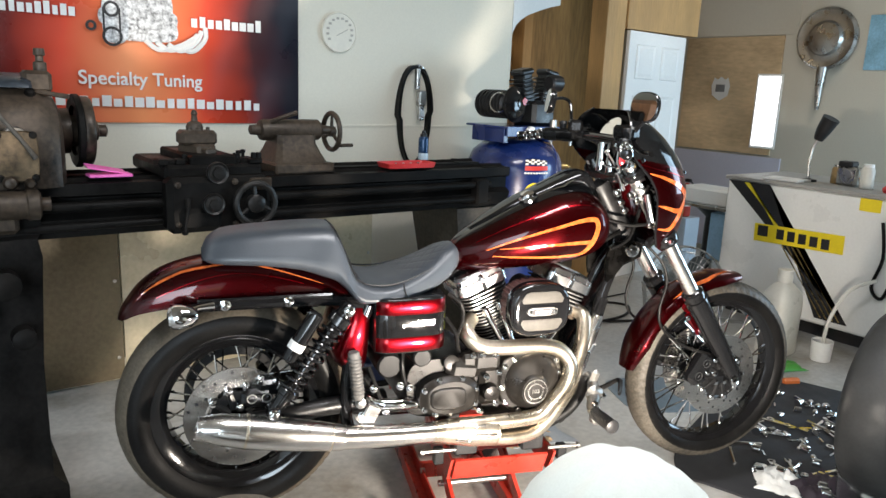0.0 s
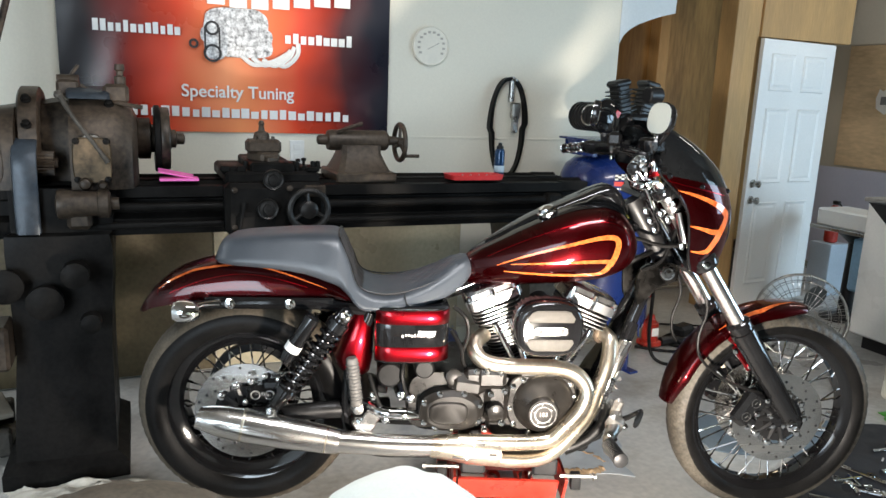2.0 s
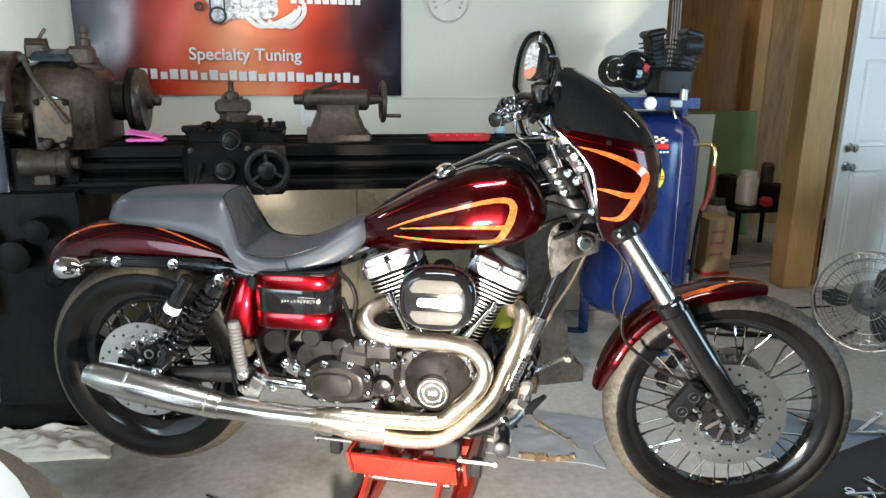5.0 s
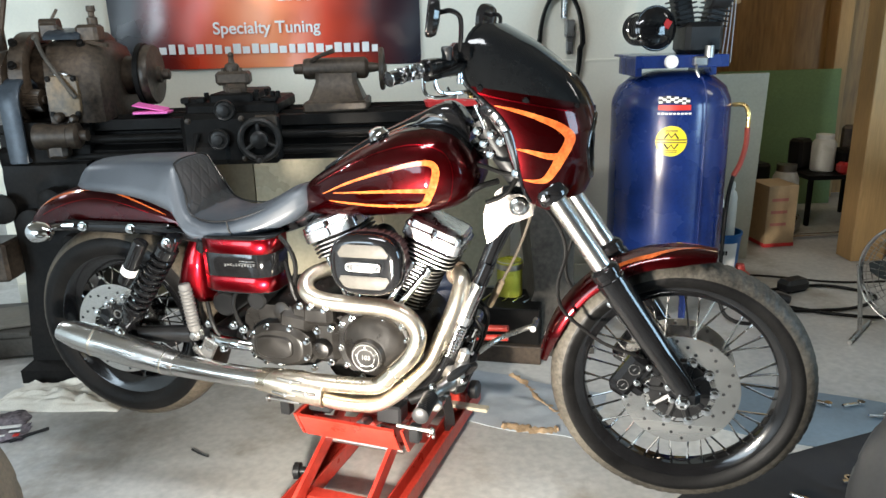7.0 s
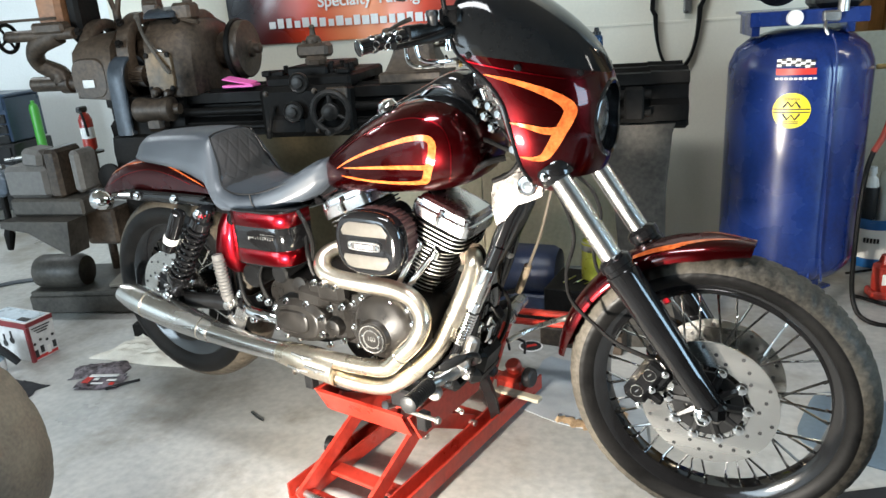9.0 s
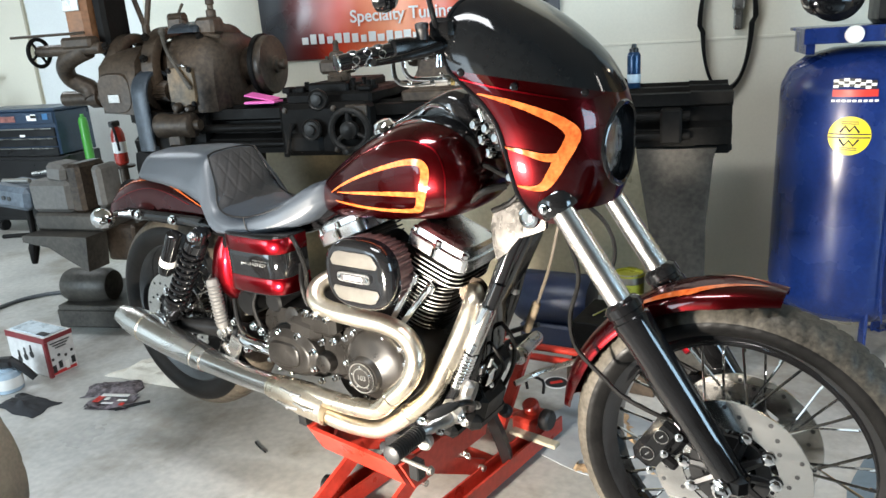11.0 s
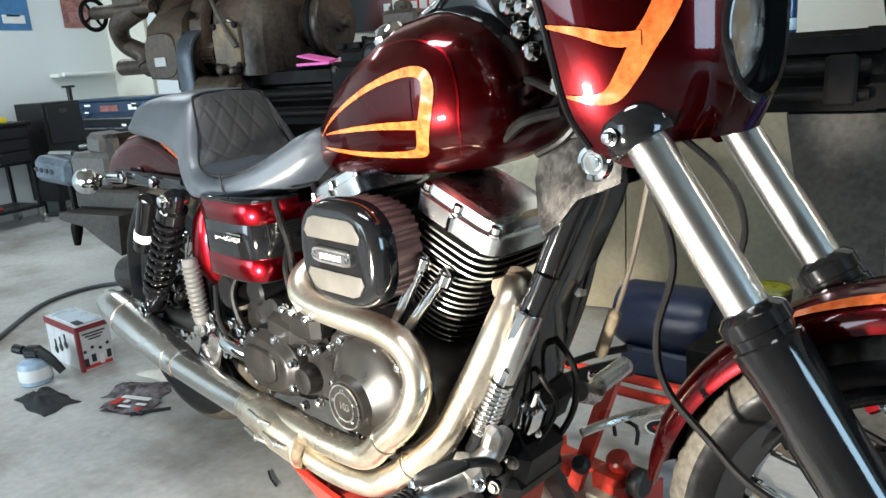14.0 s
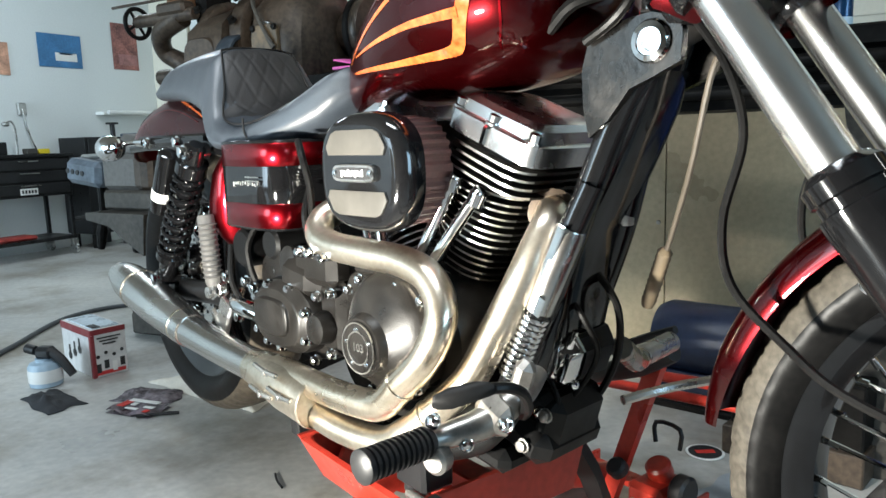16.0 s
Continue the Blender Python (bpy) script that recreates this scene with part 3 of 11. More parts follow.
def lathe():
    t = thing("lathe", "old black oily engine lathe with brown castings", "lathe", tuple(LB))
    bm = BM()
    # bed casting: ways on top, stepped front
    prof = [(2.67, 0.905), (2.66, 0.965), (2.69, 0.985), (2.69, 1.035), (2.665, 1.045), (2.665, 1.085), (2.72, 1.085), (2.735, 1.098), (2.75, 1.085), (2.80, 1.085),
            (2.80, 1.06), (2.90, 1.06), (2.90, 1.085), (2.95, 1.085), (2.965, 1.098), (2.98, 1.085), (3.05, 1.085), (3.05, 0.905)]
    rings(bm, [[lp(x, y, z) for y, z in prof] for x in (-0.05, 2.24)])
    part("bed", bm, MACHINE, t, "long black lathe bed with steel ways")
    bm = BM()
    rings(bm, [[lp(x, 2.86 + (y - 2.86) * k, 0.90 + (z - 0.90) * kz + dz) for y, z in prof] for x, k, kz, dz in ((2.22, 1.0, 1.0, 0.004), (2.27, 1.02, 0.98, 0.006), (2.355, 1.02, 0.98, 0.006))])
    box(bm, lp(2.285, 2.86, 0.93), (0.10, 0.36, 0.05), 0.01)
    box(bm, lp(2.28, 2.86, 0.895), (0.16, 0.34, 0.04), 0.012)
    part("bed_end", bm, MACHINE, t)
    for zz, r in ((0.945, 0.014), (1.012, 0.017)):
        part("feed_screw", cyl(BM(), lp(0.2, 2.645, zz), lp(2.22, 2.645, zz), r, n=14), MACHINE, t, "oily black feed screw")
    bm = BM()
    for x in (2.16,):
        box(bm, lp(x, 2.645, 0.98), (0.07, 0.06, 0.12), 0.008)
    part("screw_bracket", bm, MACHINE, t)
    # right leg: tapered pedestal
    bm = BM()
    st = [(0.0, 2.02, 2.38, 2.64, 3.08), (0.07, 2.02, 2.38, 2.64, 3.08), (0.09, 2.06, 2.34, 2.66, 3.06), (0.30, 2.12, 2.29, 2.69, 3.03), (0.62, 2.09, 2.285, 2.68, 3.04), (0.86, 2.05, 2.30, 2.665, 3.055), (0.90, 2.045, 2.31, 2.66, 3.06)]
    rings(bm, [[lp(a, c, z), lp((a + b) / 2, c - 0.012, z), lp(b, c, z), lp(b, d, z), lp(a, d, z)] for z, a, b, c, d in st])
    part("leg", bm, MACHINE_LEG, t, "tapered dusty grey cast iron leg", smooth=25)
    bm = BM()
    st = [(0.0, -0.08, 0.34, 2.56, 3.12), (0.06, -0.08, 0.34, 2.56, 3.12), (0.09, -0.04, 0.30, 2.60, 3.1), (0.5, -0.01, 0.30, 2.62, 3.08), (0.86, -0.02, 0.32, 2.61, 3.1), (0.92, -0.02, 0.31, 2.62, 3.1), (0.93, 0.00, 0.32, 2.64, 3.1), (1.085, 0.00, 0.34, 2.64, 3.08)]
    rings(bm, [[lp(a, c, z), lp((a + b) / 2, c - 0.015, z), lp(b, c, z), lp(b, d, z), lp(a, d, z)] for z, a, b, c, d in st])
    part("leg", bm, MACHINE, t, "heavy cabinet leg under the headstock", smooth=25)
    bm = BM()
    for k, (x, z, r, w) in enumerate(((0.20, 0.80, 0.045, 0.10), (0.10, 0.70, 0.06, 0.07), (0.24, 0.62, 0.035, 0.09), (-0.02, 0.76, 0.06, 0.05))):
        turned(bm, [(r * 0.5, 0), (r * 0.5, 0.03), (r, 0.035), (r, w), (r * 0.6, w + 0.008)], lp(x, 2.60, z), (0, -1, 0), 18)
    pieces("feed_lever", bm, MACHINE, t)
    # headstock casting
    bm = BM()
    st = [(-0.19, 2.68, 3.02, 1.12, 1.28), (-0.16, 2.64, 3.06, 1.09, 1.345), (-0.02, 2.635, 3.06, 1.08, 1.36), (0.03, 2.635, 3.06, 1.08, 1.37), (0.04, 2.77, 3.06, 1.08, 1.37), (0.19, 2.77, 3.08, 1.08, 1.40), (0.20, 2.625, 3.08, 1.08, 1.40), (0.34, 2.62, 3.08, 1.08, 1.405), (0.40, 2.65, 3.05, 1.08, 1.375), (0.42, 2.70, 3.0, 1.09, 1.33)]
    loops = []
    for x, a, b, z0, z1 in st:
        w, m = (b - a) / 2, (a + b) / 2
        loops.append([lp(x, m + w * c, z0 + (z1 - z0) * s) for c, s in ((-1, 0), (-1, 0.45), (-0.93, 0.74), (-0.62, 0.95), (-0.2, 1), (0.2, 1), (0.62, 0.95), (0.93, 0.74), (1, 0.45), (1, 0))])
    rings(bm, loops)
    part("headstock", bm, MACHINE_BROWN, t, "rounded brown headstock casting", smooth=40)
    for x, q, w in ((-0.13, 0.150, 0.030), (0.07, 0.168, 0.036), (0.33, 0.160, 0.045)):
        bm = BM()
        ringshape(bm, [(q, -w), (q + 0.012, -w + 0.008), (q + 0.012, w - 0.008), (q, w), (q - 0.03, w), (q - 0.03, -w)], lp(x, 2.85, 1.25), (1, 0, 0), 36)
        part("bearing_cap", bm, MACHINE_BROWN, t, "rounded bearing cap")
    for x, y, z in ((0.07, 2.70, 1.385), (0.33, 2.70, 1.375), (0.07, 2.665, 1.30), (0.33, 2.67, 1.29), (-0.13, 2.69, 1.36)):
        bm = BM()
        bolt(bm, lp(x, y, z), (0, -0.7, 0.7), 0.013, 0.020)
        part("cap_bolt", bm, MACHINE, t)
    bm = BM()
    rings(bm, [[lp(0.27 + 0.030 * k * p[1], y, 1.255 + 0.020 * k * p[2]) for p in superloop(0, 0, 0, 1, 1, 2.4, 24)] for y, k in ((2.63, 1.0), (2.618, 1.0), (2.615, 0.92))])
    part("oval_plate", bm, CASTGREY, t, "dull oval maker plate")
    bm = BM()
    rings(bm, [[lp(0.27 + 0.062 * k * p[1], y, 1.185 + 0.080 * k * p[2]) for p in superloop(0, 0, 0, 1, 1, 4.5, 32)] for y, k in ((2.63, 1.0), (2.612, 1.0), (2.607, 0.95))])
    part("front_cover", bm, MACHINE_TAN, t, "tan-stained cast front cover")
    for x, z in ((0.222, 1.118), (0.318, 1.118), (0.222, 1.252), (0.318, 1.252)):
        bm = BM()
        bolt(bm, lp(x, 2.609, z), (0, -1, 0), 0.009, 0.010)
        part("cover_bolt", bm, MACHINE, t)
    bm = BM()
    for x, z, r in ((0.245, 1.105, 0.020), (0.300, 1.100, 0.016)):
        turned(bm, [(r, 0), (r * 1.1, 0.012), (r * 0.8, 0.030), (r * 0.5, 0.034)], lp(x, 2.612, z), (0, -1, 0), 16)
    pieces("selector_knob", bm, MACHINE_BROWN, t)
    # cover whose blue-grey colour stands in for sky mirrored on the headstock
    bm = BM()
    rings(bm, [[lp(x, 2.80 + 0.135 * k * math.cos(a), 1.395 + 0.045 * k * math.sin(a)) for a in [math.pi * q / 12 for q in range(13)]] for x, k in ((0.195, 0.92), (0.205, 1.0), (0.325, 1.0), (0.335, 0.92))])
    part("top_cover", bm, MACHINE_BLUE, t, "headstock cover with the sky's reflection put in as blue-grey colour", smooth=40)
    # overhanging end casting with its plate
    bm = BM()
    rings(bm, [[lp(-0.085 + 0.085 * k * p[1], y, 1.17 + 0.085 * k * p[2]) for p in superloop(0, 0, 0, 1, 1, 3.2, 28)] for y, k in ((2.70, 1.0), (2.642, 1.0), (2.632, 0.93))])
    part("end_casting", bm, MACHINE_BROWN, t, "rounded end casting", smooth=40)
    bm = BM()
    box(bm, lp(-0.088, 2.630, 1.15), (0.058, 0.006, 0.036), 0.002)
    part("casting_plate", bm, CASTGREY, t, "dull pale data plate")
    # feed shaft boss low on the front
    bm = BM()
    turned(bm, [(0.030, 0), (0.050, 0.006), (0.053, 0.02), (0.046, 0.06), (0.044, 0.13), (0.050, 0.135), (0.050, 0.165), (0.040, 0.172), (0.022, 0.174), (0.022, 0.20)], lp(0.15, 2.585, 1.037), (1, 0, 0), 26)
    box(bm, lp(0.22, 2.61, 1.00), (0.08, 0.07, 0.11), 0.015)
    part("feed_shaft", bm, MACHINE_BROWN, t, "worn feed shaft and bearing")
    # rounded gear guard, open on the chuck side, with the gears in it
    bm = BM()
    loops = []
    for x, r in ((0.02, 0.088), (0.024, 0.098), (0.032, 0.102), (0.092, 0.102), (0.098, 0.098), (0.098, 0.088), (0.092, 0.085), (0.036, 0.085)):
        arc = [(2.70 + r * math.cos(a), 1.156 + r * math.sin(a)) for a in [math.pi * k / 14 for k in range(15)]]
        loops.append([lp(x, y, z) for y, z in [(2.70 + r, 0.93 + (0.102 - r))] + arc + [(2.70 - r, 0.93 + (0.102 - r))]])
    rings(bm, loops)
    part("gear_guard", bm, MACHINE_BLUE, t, "blue-grey painted gear guard", smooth=40)
    bm = BM()
    for x, y, z, r, w in ((0.045, 2.70, 1.165, 0.074, 0.035), (0.085, 2.705, 1.165, 0.045, 0.06), (0.05, 2.69, 1.045, 0.052, 0.03), (0.085, 2.70, 1.045, 0.036, 0.05), (0.055, 2.715, 0.975, 0.03, 0.05)):
        n = int(r * 520)
        lo = []
        for xx in (x, x + w):
            lo.append([lp(xx, y + (r - (0.006 if k % 2 else 0.0)) * math.cos(math.pi * k / n), z + (r - (0.006 if k % 2 else 0.0)) * math.sin(math.pi * k / n)) for k in range(2 * n)])
        rings(bm, lo)
        cyl(bm, lp(x + w - 0.002, y, z), lp(x + w + 0.012, y, z), r * 0.45, n=14, bev=0.002)
    pieces("change_gear", bm, MACHINE_BROWN, t)
    # spindle nose, chuck disc, jaws
    bm = BM()
    turned(bm, [(0.075, 0), (0.08, 0.01), (0.08, 0.05), (0.055, 0.055), (0.055, 0.075), (0.07, 0.08), (0.118, 0.082), (0.122, 0.088), (0.122, 0.116), (0.118, 0.122), (0.05, 0.123), (0.035, 0.13), (0.035, 0.145), (0.022, 0.15), (0.022, 0.175), (0.012, 0.18)], lp(0.415, 2.90, 1.245), (1, 0, 0), 40)
    ch = part("chuck", bm, MACHINE_BROWN, t, "round brown chuck plate")
    bm = BM()
    ringshape(bm, [(0.125, -0.012), (0.130, -0.008), (0.130, 0.008), (0.125, 0.012), (0.09, 0.010), (0.09, -0.010)], lp(0.492, 2.90, 1.245), (1, 0, 0), 40)
    part("back_plate", bm, MACHINE, ch)
    # oilers and clamps on the headstock
    bm = BM()
    box(bm, lp(0.20, 2.75, 1.43), (0.075, 0.06, 0.06), 0.01)
    cyl(bm, lp(0.165, 2.75, 1.455), lp(0.235, 2.75, 1.455), 0.022, n=14)
    cyl(bm, lp(0.20, 2.75, 1.46), lp(0.235, 2.75, 1.51), 0.006, n=8)
    box(bm, lp(0.355, 2.74, 1.415), (0.085, 0.09, 0.07), 0.012)
    turned(bm, [(0.02, 0), (0.02, 0.03), (0.012, 0.035), (0.012, 0.05), (0.018, 0.055), (0.016, 0.075)], lp(0.37, 2.74, 1.445), (0, 0, 1), 14)
    tube(bm, [lp(0.24, 2.73, 1.44), lp(0.30, 2.72, 1.40), lp(0.38, 2.70, 1.38), lp(0.44, 2.68, 1.37)], 0.008, n=8)
    pieces("oiler", bm, MACHINE_BROWN, t)
    bm = BM()
    tube(bm, [lp(0.18, 2.66, 1.40), lp(0.22, 2.62, 1.33), lp(0.29, 2.595, 1.23), lp(0.32, 2.60, 1.18)], [0.010, 0.007, 0.007, 0.010], n=10)
    turned(bm, [(0.012, 0), (0.016, 0.010), (0.013, 0.022), (0.004, 0.026)], lp(0.175, 2.665, 1.395), (-0.1, 0.3, 1), 14)
    part("shift_lever", bm, MACHINE_LEG, t, "long bent shift lever")
    # drive tower at the left end
    bm = BM()
    box(bm, lp(-0.275, 2.80, 1.50), (0.12, 0.20, 0.26), 0.02)
    box(bm, lp(-0.27, 2.80, 1.68), (0.16, 0.24, 0.10), 0.02)
    box(bm, lp(-0.26, 2.80, 1.84), (0.15, 0.22, 0.24), 0.03)
    part("drive_housing", bm, mat("rusty_orange_casting", (0.20, 0.095, 0.045), 0.5, metal=0.2, var=0.4, scale=8, bump=0.3), t, "rust-brown drive housing")
    part("drive_column", box(BM(), lp(-0.185, 2.82, 1.60), (0.06, 0.16, 0.56), 0.015), MACHINE, t, "black iron column beside the drive")
    part("nameplate", box(BM(), lp(-0.275, 2.692, 1.545), (0.085, 0.006, 0.06), 0.002), STEEL, t, "bare metal nameplate")
    bm = BM()
    for p, q in (((-0.08, 2.90, 1.42), (-0.20, 2.96, 1.68)), ((-0.08, 2.90, 1.42), (0.06, 2.90, 1.90))):
        tube(bm, [lp(*p), lp(*q)], 0.012, n=8, sub=1)
    cyl(bm, lp(-0.08, 2.90, 1.34), lp(-0.08, 2.90, 1.44), 0.018, n=10)
    box(bm, lp(-0.06, 2.87, 1.88), (0.30, 0.06, 0.05), 0.01)
    pieces("motor_stay", bm, MACHINE_BROWN, t, "crossed iron stays")
    bm = BM()
    cyl(bm, lp(-0.62, 2.68, 1.425), lp(-0.22, 2.68, 1.425), 0.006, n=8)
    tube(bm, [lp(-0.26, 2.72, 1.36), lp(-0.38, 2.72, 1.31), lp(-0.42, 2.76, 1.24), lp(-0.36, 2.80, 1.19), lp(-0.34, 2.80, 1.15)], [0.045, 0.040, 0.036, 0.042, 0.045], n=12)
    cyl(bm, lp(-0.52, 2.81, 1.145), lp(-0.16, 2.81, 1.145), 0.034, n=18, bev=0.006)
    turned(bm, [(0.034, 0), (0.046, 0.004), (0.046, 0.05), (0.034, 0.054)], lp(-0.36, 2.81, 1.145), (1, 0, 0), 20)
    cyl(bm, lp(-0.50, 2.70, 1.36), lp(-0.16, 2.70, 1.36), 0.025, n=14, bev=0.004)
    box(bm, lp(-0.27, 2.70, 1.385), (0.16, 0.07, 0.05), 0.012)
    part("feed_arm", bm, MACHINE_BROWN, t)
    bm = BM()
    wheel(bm, lp(-0.505, 2.705, 1.355), (1, 0, 0), 0.058, 0.009, 4)
    part("hand_wheel", bm, MACHINE, t, "small spoked hand wheel")
    # carriage: saddle, apron, wheels, tool post
    bm = BM()
    box(bm, lp(0.90, 2.86, 1.115), (0.36, 0.46, 0.055), 0.012)
    box(bm, lp(0.90, 2.84, 1.155), (0.17, 0.40, 0.04), 0.008)
    box(bm, lp(0.74, 2.70, 1.145), (0.06, 0.09, 0.03), 0.006)
    box(bm, lp(1.04, 2.70, 1.145), (0.06, 0.09, 0.03), 0.006)
    for x in (0.80, 0.99, 1.06, 1.08):
        bolt(bm, lp(x, 2.67, 1.15), (0, 0, 1), 0.010, 0.03)
    part("saddle", bm, MACHINE, t)
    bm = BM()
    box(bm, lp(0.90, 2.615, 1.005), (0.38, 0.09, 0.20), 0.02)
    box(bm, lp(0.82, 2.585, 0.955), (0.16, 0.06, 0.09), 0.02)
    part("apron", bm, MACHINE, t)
    bm = BM()
    wheel(bm, lp(1.018, 2.548, 1.005), (0, -1, 0), 0.074, 0.013, 3, hub=0.034)
    turned(bm, [(0.012, 0), (0.016, 0.02), (0.012, 0.05), (0.006, 0.055)], lp(1.018, 2.54, 0.932), (0, -1, 0), 12)
    part("carriage_wheel", bm, WHEELIRON, t, "black carriage hand wheel")
    bm = BM()
    wheel(bm, lp(0.862, 2.548, 1.010), (0, -1, 0), 0.040, 0.010, 0, hub=0.020)
    part("feed_knob", bm, WHEELIRON, t)
    bm = BM()
    wheel(bm, lp(0.888, 2.575, 1.118), (0, -1, 0), 0.040, 0.010, 0, hub=0.022)
    cyl(bm, lp(0.888, 2.575, 1.118), lp(0.888, 2.68, 1.118), 0.014, n=12)
    part("cross_feed_knob", bm, WHEELIRON, t)
    bm = BM()
    turned(bm, [(0.075, 0), (0.075, 0.012), (0.062, 0.016), (0.060, 0.030)], lp(0.885, 2.80, 1.135), (0, 0, 1), 28)
    box(bm, lp(0.885, 2.79, 1.182), (0.085, 0.13, 0.05), 0.010, Matrix.Rotation(0.35, 3, "Z"))
    box(bm, lp(0.905, 2.715, 1.172), (0.050, 0.040, 0.045), 0.006, Matrix.Rotation(0.35, 3, "Z"))
    part("compound_slide", bm, MACHINE_BROWN, t, "worn brown compound slide")
    bm = BM()
    box(bm, lp(0.885, 2.79, 1.228), (0.135, 0.085, 0.056), 0.012)
    for dx in (-0.035, 0.0, 0.035):
        bolt(bm, lp(0.885 + dx, 2.765, 1.255), (0, 0, 1), 0.007, 0.014)
    tp = part("tool_post", bm, MACHINE_BROWN, t, "square worn brown tool post")
    part("clamp_handle", turned(BM(), [(0.030, 0), (0.032, 0.014), (0.026, 0.028), (0.013, 0.034), (0.010, 0.056), (0.013, 0.062), (0.008, 0.074), (0.002, 0.076)], lp(0.880, 2.795, 1.254), (0, 0, 1), 18), MACHINE_BROWN, tp)
    # clamps, stops and oilers on the saddle wings
    for x, y, z, w, d_, h in ((0.72, 2.665, 1.152, 0.034, 0.05, 0.022), (0.78, 2.665, 1.152, 0.034, 0.05, 0.022), (0.955, 2.675, 1.158, 0.030, 0.05, 0.034), (1.055, 2.66, 1.150, 0.050, 0.06, 0.018)):
        part("saddle_clamp", box(BM(), lp(x, y, z), (w, d_, h), 0.004), MACHINE, t)
    for x, y in ((1.0, 2.665), (1.03, 2.70)):
        bm = BM()
        turned(bm, [(0.011, 0), (0.011, 0.014), (0.006, 0.018), (0.006, 0.034), (0.010, 0.036), (0.010, 0.046), (0.003, 0.048)], lp(x, y, 1.142), (0, 0, 1), 12)
        part("oil_cup", bm, MACHINE, t)
    part("apron_cover", box(BM(), lp(1.045, 2.563, 1.075), (0.085, 0.014, 0.045), 0.005), MACHINE_BROWN, t, "worn brown cover plate")
    for x, z in ((0.745, 1.08), (0.745, 0.94), (0.80, 0.93), (1.07, 0.94), (0.95, 0.93), (0.95, 1.085)):
        bm = BM()
        bolt(bm, lp(x, 2.571, z), (0, -1, 0), 0.009, 0.010)
        part("apron_bolt", bm, MACHINE_BROWN, t)
    bm = BM()
    tube(bm, [lp(0.775, 2.56, 1.03), lp(0.77, 2.545, 1.00), lp(0.755, 2.535, 0.93)], [0.012, 0.008, 0.006], n=10)
    turned(bm, [(0.008, 0), (0.013, 0.010), (0.010, 0.024), (0.002, 0.027)], lp(0.755, 2.535, 0.935), (-0.1, -0.1, -1), 14)
    part("half_nut_lever", bm, MACHINE, t, "black half-nut lever")
    # tailstock
    bm = BM()
    box(bm, lp(1.30, 2.86, 1.105), (0.26, 0.30, 0.045), 0.008)
    st = [(1.125, 0.115, 0.13), (1.16, 0.10, 0.10), (1.20, 0.085, 0.075), (1.235, 0.085, 0.07)]
    rings(bm, [[lp(1.30 + a * sx, 2.86 + b * sy, z) for sx, sy in ((-1, -0.8), (-0.8, -1), (0.8, -1), (1, -0.8), (1, 0.8), (0.8, 1), (-0.8, 1), (-1, 0.8))] for z, a, b in st])
    part("tailstock_base", bm, MACHINE_BROWN, t)
    bm = BM()
    turned(bm, [(0.012, -0.06), (0.02, -0.055), (0.022, -0.02), (0.040, -0.015), (0.044, 0.0), (0.044, 0.24), (0.036, 0.25), (0.022, 0.255), (0.016, 0.30)], lp(1.18, 2.86, 1.252), (1, 0, 0), 24)
    tube(bm, [lp(1.20, 2.83, 1.285), lp(1.24, 2.81, 1.305), lp(1.30, 2.80, 1.325)], [0.01, 0.008, 0.010], n=8)
    part("tailstock_barrel", bm, MACHINE_BROWN, t)
    bm = BM()
    wheel(bm, lp(1.49, 2.86, 1.245), (1, 0, 0), 0.078, 0.011, 3, hub=0.022)
    cyl(bm, lp(1.50, 2.80, 1.19), lp(1.56, 2.80, 1.19), 0.008, n=10)
    part("tailstock_wheel", bm, MACHINE_BROWN, t, "spoked tailstock hand wheel")


def wheel(bm, c, axis, r, t, spokes, hub=0.018):
    """Hand wheel: round rim, tapered spokes, hub. With no spokes a solid disc."""
    c = Vector(c)
    u, v, d = basis(axis)
    if spokes:
        prof = [(r + t * math.cos(a), t * math.sin(a)) for a in [2 * math.pi * k / 8 for k in range(8)]]
        ringshape(bm, prof, c, axis, 32)
        for k in range(spokes):
            a = 2 * math.pi * k / spokes + 0.6
            w = u * math.cos(a) + v * math.sin(a)
            tube(bm, [c + w * hub * 0.6, c + w * r], [t * 0.75, t * 0.55], n=8, sub=1)
        turned(bm, [(hub * 0.6, -t * 1.4), (hub, -t), (hub, t * 1.2), (hub * 0.6, t * 1.8)], c, axis, 16)
    else:
        turned(bm, [(hub, -t), (r * 0.95, -t), (r, -t * 0.6), (r, t * 0.6), (r * 0.93, t), (r * 0.75, t * 0.6), (hub, t * 0.8), (hub * 0.9, t * 1.8), (hub * 0.3, t * 2)], c, axis, 28)


lathe()


